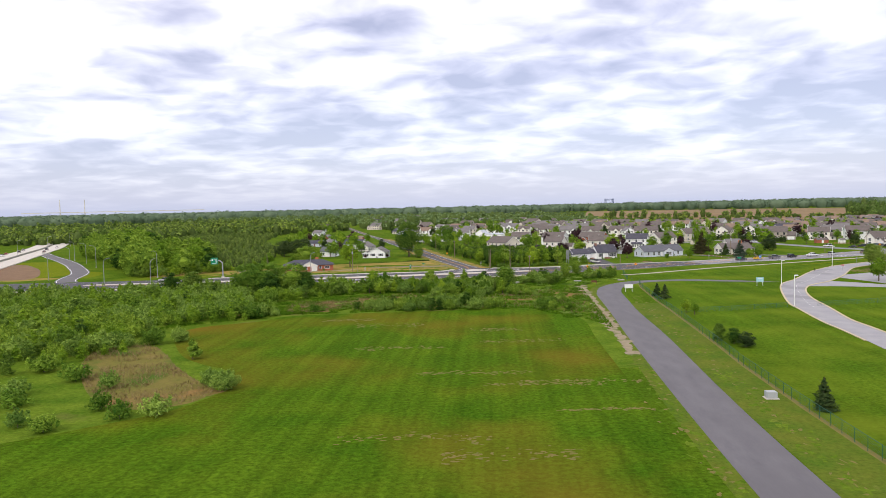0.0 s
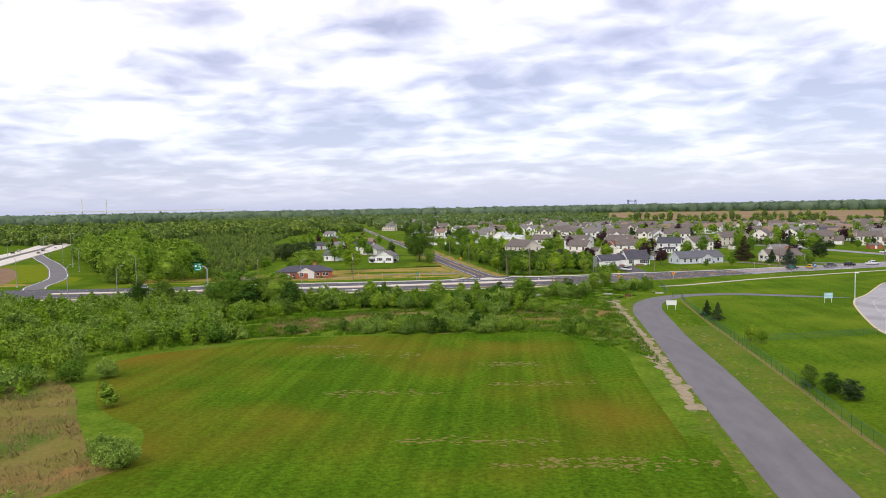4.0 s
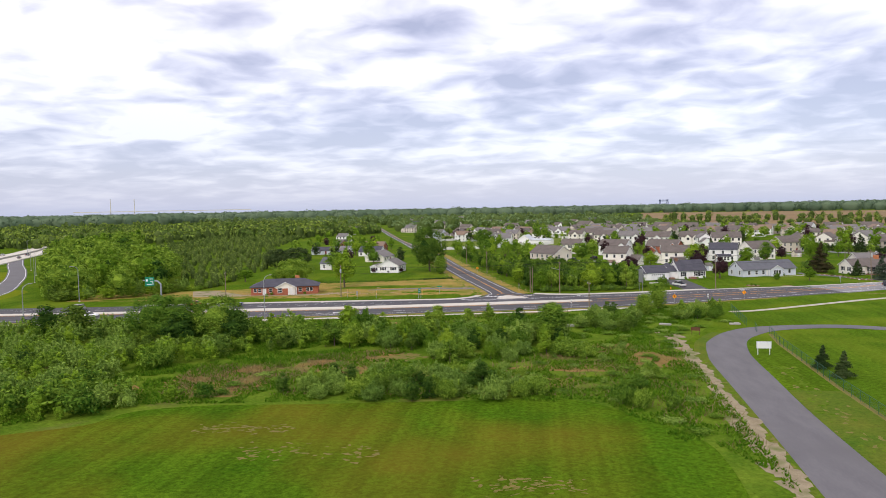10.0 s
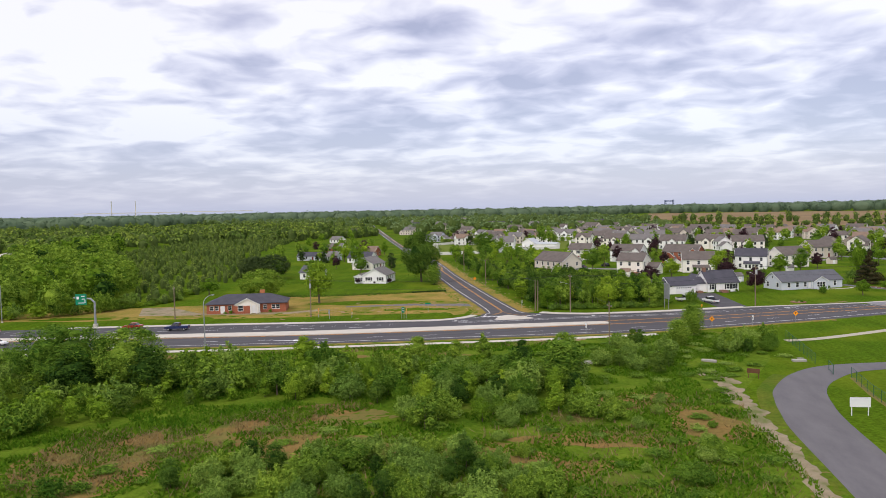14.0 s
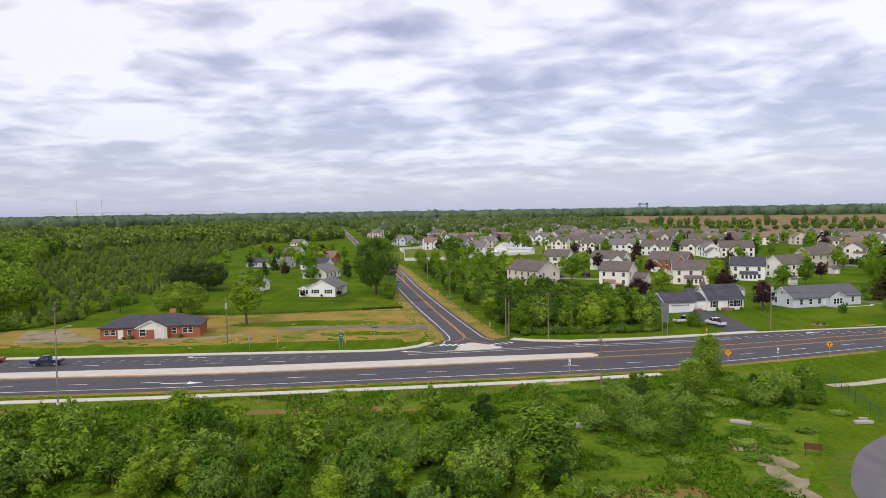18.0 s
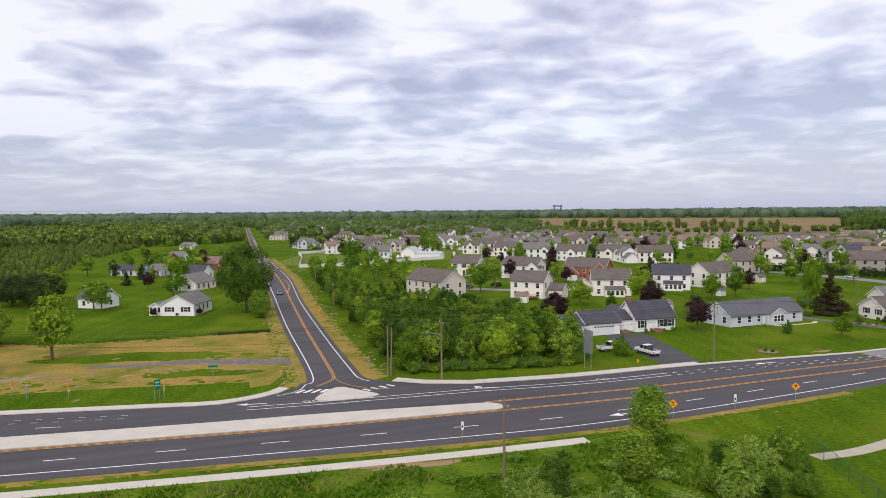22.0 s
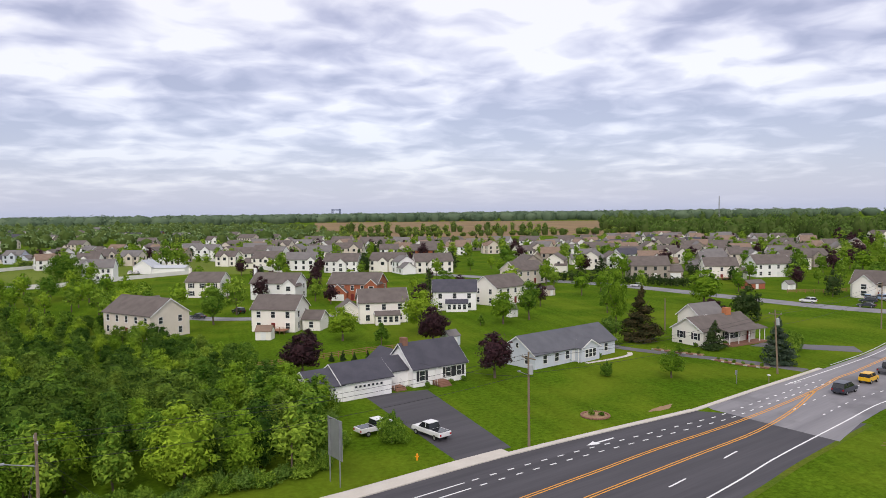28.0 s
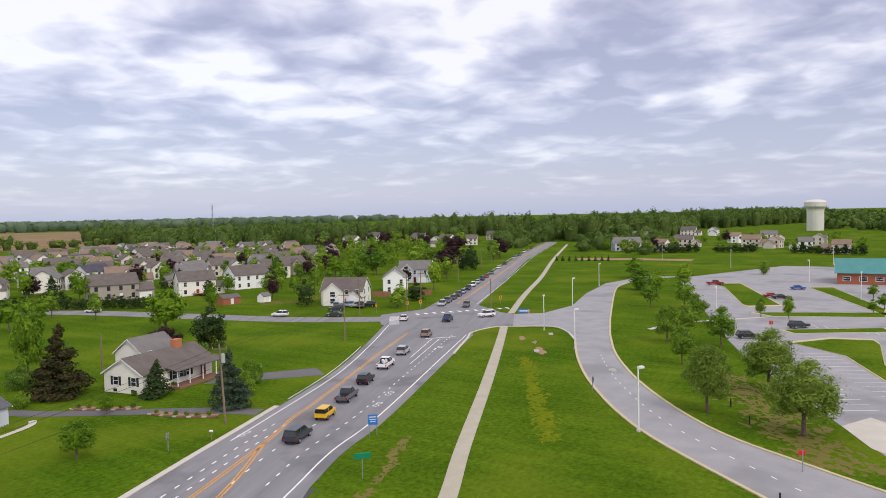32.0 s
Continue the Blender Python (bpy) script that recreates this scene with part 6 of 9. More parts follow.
def garage_door(h, x0, x1, y, windows=7):
    bm = bmesh.new()
    for k in range(4):
        add_box(bm, x0, x1, y - 0.08, y, 0.06 + 0.56 * k, 0.06 + 0.56 * k + 0.53, 0.01)
    gd = part("garage_door", bm, TRIM, h, "white panelled garage door")
    for i in range(windows):
        u = x0 + (x1 - x0) * (i + 0.5) / windows
        bm = bmesh.new()
        add_box(bm, u - 0.2, u + 0.2, y - 0.1, y - 0.085, 1.78, 2.1)
        part("pane", bm, GLASS, gd)


def steps(h, x, y, n, wide):
    bm = bmesh.new()
    for k in range(n):
        add_box(bm, x - wide / 2, x + wide / 2, y - 1.2 - 0.32 * (n - k), y, 0, 0.18 * (k + 1), 0.01)
    part("steps", bm, STEPBRICK, h, "brown brick front steps")
    for s in (-1, 1):
        for k in range(4):
            bm = bmesh.new()
            add_tube(bm, (x + s * wide / 2, y - 0.1 - 0.45 * k, 0.2), (x + s * wide / 2, y - 0.1 - 0.45 * k, 1.55 - 0.12 * k), 0.025, 0.025, 5)
            part("baluster", bm, TRIM, h)
        bm = bmesh.new()
        add_tube(bm, (x + s * wide / 2, y - 0.1, 1.55), (x + s * wide / 2, y - 1.5, 1.17), 0.03, 0.03, 5)
        part("handrail", bm, TRIM, h, "white stair handrail")


# white cape house with its long garage
HOUSES += [(52, 366), (90, 378), (-83, 325), (-63.6, 405.6), (124, 384), (-25, 600)]
h = empty("house", pose(57.15, 370.2, 0, 0, 0, 17), "white cape house with dark roof, shutters and attached garage", "house")
block(h, 0, 0, 10.6, 8.2, 3.1, 6.6, "x", SIDING, ROOFDARK, True)
for u in (-3.6, 1.6, 3.8):
    window(h, u, -4.1, 1.75, 0, True, 1, 1.05, True)
for q in (-2, 2):
    window(h, 5.3, q, 1.75, 90, True)
bm = bmesh.new()
add_box(bm, -1.0, 0.0, -4.17, -4.07, 0.75, 2.85, 0.01)
part("door", bm, TRIM, h, "white front door with a wreath")
steps(h, -0.5, -4.1, 4, 2.2)
bm = bmesh.new()
add_box(bm, -5.0, -4.1, -0.6, 0.6, 0, 7.6, 0.03)
part("chimney", bm, STEPBRICK, h, "brown brick chimney")
block(h, -7.6, 0.6, 5.0, 6.2, 2.9, 4.6, "x", SIDING, ROOFDARK, True, names=("link_wall", "link_roof"))
bm = bmesh.new()
add_box(bm, -8.3, -7.4, -2.58, -2.47, 0.75, 2.75, 0.01)
part("door", bm, TRIM, h, "white side door with a wreath")
steps(h, -7.85, -2.5, 3, 1.9)
block(h, -14.2, -0.9, 8.6, 8.0, 2.8, 5.0, "x", SIDING, ROOFDARK, True, names=("garage_wall", "garage_roof"))
garage_door(h, -16.6, -11.4, -4.9)
block(h, -20.9, -1.2, 5.0, 7.0, 2.6, 4.5, "x", SIDING, ROOFDARK, True, names=("garage_wall", "garage_roof"))
garage_door(h, -22.4, -19.4, -4.7, 4)
block(h, -4.6, 5.2, 6, 5, 2.8, 5.0, "y", SIDING, ROOFDARK, True, names=("rear_wall", "rear_roof"))

# grey ranch
h = empty("house", pose(86.4, 378.2, 0, 0, 0, 22.3), "long pale grey ranch house with a grey shingle roof", "house")
block(h, 0, 0, 23.4, 8.6, 2.7, 5.5, "x", GREYSIDING, ROOFSLATE, True)
for u in (-9, -5.8, -2.8, 5.6, 8.8):
    window(h, u, -4.3, 1.55, 0, True)
for q in (-2.4, 2.2):
    window(h, -11.7, q, 1.55, -90, True)
window(h, -11.7, 0, 3.9, -90, True, 0.6, 0.6)
block(h, 2.0, -4.7, 5.4, 2.4, 2.6, 4.0, "y", GREYSIDING, ROOFSLATE, True, 0.25, names=("porch_wall", "porch_roof"))
for u in (0.9, 2.0, 3.1):
    window(h, u, -5.9, 1.5, 0, True, 0.9)
bm = bmesh.new()
for u in (-1.4, -0.4):
    add_tube(bm, (u, -5.8, 0), (u, -5.8, 2.6), 0.09, 0.09, 8)
part("porch_post", bm, TRIM, h)
bm = bmesh.new()
add_box(bm, -1.5, -0.6, -4.38, -4.27, 0.2, 2.3, 0.01)
part("door", bm, TRIM, h)
tagged(band("pavement", smooth_line([(88.5, 371.5), (95.2, 373.2), (99.9, 375.2), (101.5, 377.5)]), 1.0, 0.05, CONCRETE), "pale concrete path along the ranch house", "footpath", kind="structure")
tagged(band("pavement", smooth_line([(101.5, 386), (104, 380), (110, 371), (117, 361), (121, 352.5)]), 3.0, 0.028, DRIVE), "grey gravel driveway between two houses", "driveway", kind="structure")
area("pavement", [(128, 374.5), (133, 376.5), (147, 366.5), (143.5, 361)], DRIVE, "pale concrete driveway at the road", 0.028, "driveway")

# ranch with an orange brick chimney, upper storey behind
h = empty("house", pose(125.4, 382.4, 0, 0, 0, 11.5), "cream ranch house with brown roof and orange brick chimney", "house")
block(h, 0, 0, 16.2, 8.4, 3.2, 5.6, "x", CREAM, ROOFBROWN, True)
for q in (-2.2, 1.6):
    window(h, -8.1, q, 2.0, -90, True, 1, 0.9, True)
for u in (-5.4, -1.2, 0.4, 2.0):
    window(h, u, -4.2, 1.9, 0, True, 1, 1, True)
for q in (-2.0, 1.8):
    window(h, -8.1, q, 0.45, -90, False, 0.7, 0.3)
bm = bmesh.new()
add_box(bm, 3.0, 4.6, -0.7, 0.5, 4.9, 6.9, 0.04)
part("chimney", bm, CHIMBRICK, h, "orange brick chimney")
block(h, 2.6, 5.6, 8.0, 6.4, 5.0, 7.4, "x", CREAM, ROOFGREY, True, names=("upper_wall", "upper_roof"))
window(h, 6.6, 5.6, 6.0, 90, True, 0.7, 0.7)
window(h, 0.2, 2.4, 4.75, 0, True, 0.8, 0.7)
bm = bmesh.new()
for u in (-2.8, 0.0, 3.2, 6.6, 8.2):
    add_tube(bm, (u, -6.4, 0), (u, -6.4, 2.9), 0.1, 0.1, 8)
part("porch_post", bm, TRIM, h, "white porch posts")
link("porch_roof", [(-3.4, -6.8, 2.9), (8.8, -6.8, 2.9), (8.8, -4.3, 3.4), (-3.4, -4.3, 3.4), (-3.4, -6.8, 3.05), (8.8, -6.8, 3.05), (8.8, -4.3, 3.55), (-3.4, -4.3, 3.55)], [(0, 1, 2, 3), (7, 6, 5, 4), (0, 4, 5, 1), (1, 5, 6, 2), (2, 6, 7, 3), (3, 7, 4, 0)], ROOFBROWN, h)
bm = bmesh.new()
add_box(bm, 5.0, 6.0, -4.57, -4.46, 0.4, 2.5, 0.01)
part("door", bm, DOORPAINT, h, "dark red front door")
bm = bmesh.new()
add_box(bm, -3.2, 8.6, -7.2, -4.5, 0.0, 0.35, 0.02)
part("porch_floor", bm, STEPBRICK, h, "brown brick porch floor")

# red brick ranch
h = empty("house", pose(-83.9, 325.0, 0, 0, 0, 15), "red brick ranch house with a dark hipped roof", "house")


def hip(h, cx, cy, w, d, eave, ridge, wall, roof):
    a, b, o = w / 2, d / 2, 0.5
    v = [(cx - a, cy - b, 0), (cx + a, cy - b, 0), (cx + a, cy + b, 0), (cx - a, cy + b, 0), (cx - a, cy - b, eave), (cx + a, cy - b, eave), (cx + a, cy + b, eave), (cx - a, cy + b, eave)]
    link("wall", v, [(0, 1, 5, 4), (1, 2, 6, 5), (2, 3, 7, 6), (3, 0, 4, 7)], wall, h)
    v = [(cx - a - o, cy - b - o, eave - 0.1), (cx + a + o, cy - b - o, eave - 0.1), (cx + a + o, cy + b + o, eave - 0.1), (cx - a - o, cy + b + o, eave - 0.1)]
    v += [(px, py, pz + 0.2) for px, py, pz in v] + [(cx - a + b, cy, ridge), (cx + a - b, cy, ridge)]
    link("roof", v, [(3, 2, 1, 0), (0, 1, 5, 4), (1, 2, 6, 5), (2, 3, 7, 6), (3, 0, 4, 7), (4, 5, 9, 8), (5, 6, 9), (6, 7, 8, 9), (7, 4, 8)], roof, h)


hip(h, 0, 0, 22, 9.5, 2.7, 5.0, BRICK, ROOFDARK)
block(h, 0.4, -4.9, 6.4, 2.6, 2.7, 4.3, "y", CREAM, ROOFDARK, True, 0.35, names=("porch_gable", "porch_roof"))
bm = bmesh.new()
add_box(bm, -2.9, 1.2, -6.26, -6.22, 0.05, 2.2)
part("porch_brick", bm, BRICK, h)
for u in (-1.4,):
    window(h, u, -6.3, 1.6, 0, True, 1.3)
bm = bmesh.new()
add_box(bm, 1.7, 2.7, -6.3, -6.19, 0.15, 2.3, 0.01)
part("door", bm, TRIM, h, "white front door")
bm = bmesh.new()
for u in (1.4, 3.0, 4.0):
    add_tube(bm, (u, -6.9, 0), (u, -6.9, 2.7), 0.11, 0.11, 8)
part("porch_post", bm, TRIM, h, "white porch posts")
for u in (-9.6, -8.2, -4.6, 5.2, 7.6, 8.8):
    window(h, u, -4.75, 1.6, 0, True, 0.95, 0.8)
bm = bmesh.new()
add_box(bm, -7.2, -6.0, -4.82, -4.72, 0.1, 2.2, 0.01)
part("door", bm, TRIM, h, "white side door")
bm = bmesh.new()
add_box(bm, 3.2, 4.6, 0.4, 1.4, 3.6, 5.9, 0.04)
part("chimney", bm, CHIMBRICK, h, "orange brick chimney")

# white bungalow by the side road
h = empty("house", pose(-63.6, 405.6, 0, 0, 0, -4), "white bungalow with a pale grey roof and red shrubs", "house")
block(h, 0, 0, 9.6, 13, 3.1, 5.7, "y", SIDING, ROOFGREY, True)
block(h, -6.4, -1.6, 3.4, 9, 2.7, 3.5, "y", SIDING, ROOFGREY, True, names=("porch_wall", "porch_roof"))
for u in (-2.2, 2.4):
    window(h, u, -6.5, 1.8, 0, True, 1.2, 0.8, True)
for u in (-7.5, -6.4, -5.3):
    window(h, u, -6.1, 1.6, 0, True, 0.8, 0.9)
for q in (-3, 0, 3):
    window(h, 4.8, q, 1.8, 90, True)

# white farmhouse with barn
h = empty("house", pose(-24.5, 600, 0, 0, 0, -8), "white gabled farmhouse with a grey roof", "house")
block(h, 0, 0, 14, 8, 6.2, 9.6, "x", SIDING, ROOFGREY, True)
block(h, -3.4, -4.2, 5, 3, 6.2, 9.2, "y", SIDING, ROOFGREY, True, names=("gable_wall", "gable_roof"))
for z in (1.7, 4.7):
    for u in (0.6, 2.8, 5.0):
        window(h, u, -4, z, 0, True)
    for u in (-4.4, -2.4):
        window(h, u, -5.7, z, 0, True)
window(h, -3.4, -5.7, 7.2, 0, True, 0.7, 0.7)
h = empty("barn", pose(-3, 636, 0, 0, 0, -20), "low white barn with a pale metal roof", "barn")
block(h, -5, 0, 9, 11, 3.6, 6.6, "y", SIDING, PALEROOF, True)
block(h, 7, -1, 17, 7, 2.8, 3.8, "x", SIDING, PALEROOF, True, names=("shed_wall", "shed_roof"))

# school wing
h = empty("school_building", pose(353.6, 278.6, 0, 0, 0, -85), "red brick school building with a teal metal roof", "school")
block(h, 0, 0, 46, 22, 4.2, 8.4, "x", BRICK, TEALROOF, True, 0.9)
for i in range(9):
    window(h, -20 + 5 * i, -11, 2.0, 0, True, 2.2)
for q in (-7, -2.4, 2.4, 7):
    window(h, -23, q, 2.0, -90, True, 2.0)

# garden shed, small outbuildings
def shed(x, y, turn, w, d, wall, roof, label):
    s = empty("shed", pose(x, y, 0, 0, 0, turn), label, "shed")
    block(s, 0, 0, w, d, 2.0, 3.1, "x", wall, roof, False, 0.15)
    bm = bmesh.new()
    add_box(bm, -0.6, 0.6, -d / 2 - 0.05, -d / 2 + 0.02, 0.05, 1.9, 0.01)
    part("door", bm, TRIM, s)


shed(130.5, 473, 20, 3.4, 3, BEIGE, ROOFBROWN, "small beige garden shed on the lawn")
shed(71, 399, 25, 3, 3, GREYSIDING, ROOFGREY, "small pale grey garden shed behind the maroon tree")
shed(33.8, 421, -20, 3.6, 3, CREAM, ROOFTAN, "small cream garden shed beside the deck")
shed(99.5, 432, 10, 2.4, 2.2, SIDING, ROOFGREY, "tiny white garden shed")
shed(214, 455, 0, 3.2, 3, SIDING, ROOFGREY, "small white garden shed")
shed(205, 462, 0, 7, 4, BRICK, ROOFBROWN, "low red garden shed behind a house")

# water tower
h = empty("water_tower", pose(945, 381, 0), "pale cream fluted water tower above the trees", "water tower")
bm = bmesh.new()
prev = None
for z, rr in ((0, 8.6), (22, 8.6), (24, 9.2), (26, 11.0), (27, 11.4), (31.5, 11.4), (33, 9.6), (34, 5.5), (34.3, 0.5)):
    ring = [bm.verts.new((rr * math.cos(6.28318 * i / 40) * (1 + 0.012 * (i % 2)), rr * math.sin(6.28318 * i / 40) * (1 + 0.012 * (i % 2)), z)) for i in range(40)]
    if prev:
        for i in range(40):
            bm.faces.new((prev[i], prev[(i + 1) % 40], ring[(i + 1) % 40], ring[i]))
    prev = ring
part("tank", bm, TOWERPAINT, h)

# far bridges and mast
h = empty("lift_bridge", pose(640, 3960, 2, 0, 0, 8) @ Matrix.Diagonal((0.62, 0.62, 0.84, 1)), "distant blue steel lift bridge on the skyline", "bridge")
for s in (-1, 1):
    bm = bmesh.new()
    for q in (-6, 6):
        for e in (-7, 7):
            add_tube(bm, (s * 32 + e, q, 0), (s * 32 + e * 0.6, q, 58), 1.6, 1.2, 6)
    for k in range(4):
        add_box(bm, s * 32 - 7, s * 32 + 7, -6, 6, 12 * k + 12, 12 * k + 13.2)
    part("tower", bm, BRIDGEBLUE, h)
bm = bmesh.new()
add_box(bm, -40, 40, -5, 5, 47, 49)
add_box(bm, -40, 40, -5, 5, 54, 56)
for k in range(9):
    add_tube(bm, (-36 + 8 * k, -5, 48), (-32 + 8 * k, -5, 55), 0.8, 0.8, 5)
part("span", bm, BRIDGEBLUE, h)
h = empty("cable_bridge", pose(-2330, 3900, 0, 0, 0, 25), "distant pale cable-stayed bridge with twin pylons", "bridge")
for s in (-62, 62):
    bm = bmesh.new()
    add_tube(bm, (s, 0, 0), (s, 0, 112), 3.0, 2.2, 8)
    part("pylon", bm, TOWERPAINT, h)
bm = bmesh.new()
add_box(bm, -250, 700, -8, 8, 40, 44)
part("deck", bm, TOWERPAINT, h)
h = empty("radio_mast", pose(690, 1085, 0), "thin steel lattice radio mast above the woods", "mast")
bm = bmesh.new()
for i in range(3):
    a = i * 2.094
    add_tube(bm, (1.4 * math.cos(a), 1.4 * math.sin(a), 0), (0.5 * math.cos(a), 0.5 * math.sin(a), 46), 0.22, 0.18, 5)
for k in range(14):
    add_box(bm, -1.0, 1.0, -1.0, 1.0, 4 + 3 * k, 4.25 + 3 * k)
part("lattice", bm, STEEL, h)

# closely built streets of the subdivision
LOOK = ((CREAM, "cream-sided"), (SIDING, "white-sided"), (BEIGE, "beige-sided"), (SIDING, "white-sided"), (TAUPE, "taupe-sided"))
TOPS = ((ROOFBROWN, "brown shingle"), (ROOFGREY, "grey shingle"), (ROOFBROWN, "brown shingle"), (ROOFTAN, "tan shingle"))
pick = random.Random(12)
for p in scatter([(205, 560), (240, 520), (330, 545), (420, 610), (470, 690), (420, 830), (320, 790), (250, 720), (190, 640)], 17, 61) + scatter([(-60, 660), (60, 700), (200, 690), (240, 800), (150, 860), (0, 840), (-70, 780)], 19, 62):
    if any(math.dist(p, q) < 15.5 for q in HOUSES):
        continue
    wall, tone = pick.choice(LOOK)
    roof, cover = pick.choice(TOPS)
    house(*p, pick.uniform(-45, 0), pick.uniform(10, 13), pick.uniform(8, 9.5), 5.5, 8.6, wall, roof, tone + " two-storey house with a " + cover + " roof")

# ---- trees and shrubs ----
r = random.Random(3)


FARTREES = []


def grove(poly, gap, seed, kinds, lo, hi, group, spread=1.0):
    for p in scatter(poly, gap, seed):
        if any(math.dist(p, q) < 9.5 for q in HOUSES):
            continue
        k = r.choice(kinds)
        hgt = r.uniform(lo, hi)
        if group == "trees in the corner wood":
            hgt *= 1.12 - 0.5 * min(1, max(0, (p[1] - 350) / 60))
        if math.dist(p, (25, 270)) > 380:
            FARTREES.append((k, *p, hgt, hgt * 0.9))
            continue
        wide = hgt * {"shrub": 1.5, "olive": 1.6, "young": 0.6, "brightyoung": 0.6}.get(k, 0.85) * r.uniform(0.85, 1.15) * spread
        tree(k, *p, hgt, wide, group=group)


MEADOW_SHRUBS = "shrubs in the meadow"


CLEARING = [(-68, 204), (-58, 216), (-46, 226), (-27, 230), (-20, 226), (-17, 221), (-22, 216), (-31, 209), (-44, 199), (-54, 190), (-70, 186)]


def thicket(poly, gap, seed, kinds, lo, hi, near=None):
    """Dense growth: plants inside the near stretch stand singly, the rest are joined."""
    rest = []
    for p in scatter(poly, gap, seed):
        if inside(p, CLEARING):
            continue
        k, hgt = r.choice(kinds), r.uniform(lo, hi)
        wide = hgt * {"shrub": 1.55, "olive": 1.6, "young": 0.7, "brightyoung": 0.7}.get(k, 0.9) * r.uniform(0.85, 1.2)
        if near and inside(p, near):
            tree(k, *p, hgt, wide, group=MEADOW_SHRUBS)
        else:
            rest.append((k, *p, hgt, wide))
    if rest:
        joined("thicket", rest,  "dense green thicket of shrubs beside the meadow")


CLOSE = [(-42, 186), (40, 186), (52, 280), (-20, 260), (-42, 240)]
MIX = ["shrub", "shrub", "olive", "bushy", "bushybright", "olive", "bushybright", "brightyoung"]
thicket([(-150, 192), (-78, 172), (-60, 188), (-45, 202), (-30, 215), (0, 220), (8, 229), (5, 244), (-4, 252), (-25, 252.5), (-60, 251), (-110, 246), (-150, 238)], 3.0, 1, MIX, 2.4, 5.0, CLOSE)
thicket([(-78, 168), (-61, 177), (-57.5, 184), (-50, 188), (-47, 191), (-60, 190), (-68, 187), (-82, 184)], 2.7, 31, ["shrub", "olive", "bushybright"], 2.2, 4.2)
thicket([(-38, 193), (-26, 190), (0, 192), (3, 199), (-9, 206), (-32, 203)], 2.6, 2, ["olive", "olive", "shrub", "bushy"], 2.4, 3.8, CLOSE)
thicket([(10.5, 255), (13, 252), (17.7, 248.5), (20, 248), (24, 255), (26, 262), (25, 270), (21.5, 277), (16.5, 274), (12, 264)], 3.1, 3, ["shrub", "bushy", "bushy", "olive", "young"], 2.2, 4.4, CLOSE)
thicket([(33, 269), (35, 266.5), (41, 267), (46, 270), (47, 276), (45, 281), (42, 281.5), (37, 277)], 2.9, 4, ["shrub", "olive", "shrub", "bushy"], 2.2, 4.2, CLOSE)
thicket([(-160, 192), (-78, 174), (-80, 150), (-70, 136), (-84, 118), (-110, 100), (-170, 120)], 3.3, 5, MIX, 2.4, 5.0)
thicket([(-330, 180), (-165, 195), (-150, 238), (-200, 232), (-330, 215)], 5.0, 6, ["shrub", "olive", "bushy"], 3.5, 6.0)
thicket([(-14, 208), (20, 200), (26, 236), (6, 244), (0, 222)], 5.5, 7, ["shrub", "olive"], 0.8, 1.9, CLOSE)
WEEDS = []
for p in scatter([(2, 246), (12, 240), (30, 246), (46, 264), (47, 283), (36, 289), (20, 284), (0, 268)], 3.8, 9) + scatter([(-58, 190), (-14, 194), (12, 194), (24, 172), (29, 240), (10, 234), (-40, 214)], 5.0, 10):
    hgt = r.uniform(0.35, 0.95)
    WEEDS.append((r.choice(("shrub", "shrub", "olive")), *p, hgt, r.uniform(2.4, 4.6)))
joined("weeds", WEEDS, "low leafy green weeds covering the meadow", "weeds")
tufts("tall_grass", [(-80, 165), (-56, 186), (-14, 192), (11, 191.5), (21, 170), (27, 160), (30, 246), (48, 284), (36, 290), (11, 281), (-45, 268), (-80, 255)], 170000, 0.4, TUFT, 5, "tall green grass between the shrubs")
tufts("tall_grass", [(-68, 203), (-58, 215), (-46, 225), (-27, 229), (-22, 226), (-36, 216), (-50, 207), (-62, 199)], 9000, 0.6, TUFT, 15, "bright green grass in the meadow clearing")
tufts("dry_stalks", [(-60, 194), (-59, 212), (-50, 214), (-40, 222), (-26, 229), (-24, 224), (-36, 210), (-42, 196), (-54, 191)], 11000, 0.55, REED, 16, "tan dry stalks in the meadow clearing", 0.06)
tufts("dry_stalks", [(-60, 190), (-14, 194), (11, 194), (22, 176), (28, 165), (29, 240), (12, 232), (-10, 214), (-50, 214)], 15000, 0.65, REED, 6, "tan dry stalks standing in the meadow", 0.06)
tufts("dry_stalks", DRYPATCH[:-1], 9000, 0.6, REED, 8, "tan dry stalks standing in the meadow", 0.06)
tufts("dry_stalks", [(-80, 256.5), (-45, 263.5), (8, 275), (8, 279), (-45, 267.3), (-80, 260)], 7000, 0.6, REED, 18, "tan dry grass in a strip beside the footpath", 0.07)
tufts("verge_grass", [(-80, 260), (-45, 266.6), (11, 280), (11, 282), (-45, 268.8), (-80, 262)], 14000, 0.4, TUFT, 9, "tall grass along the footpath", 0.05)
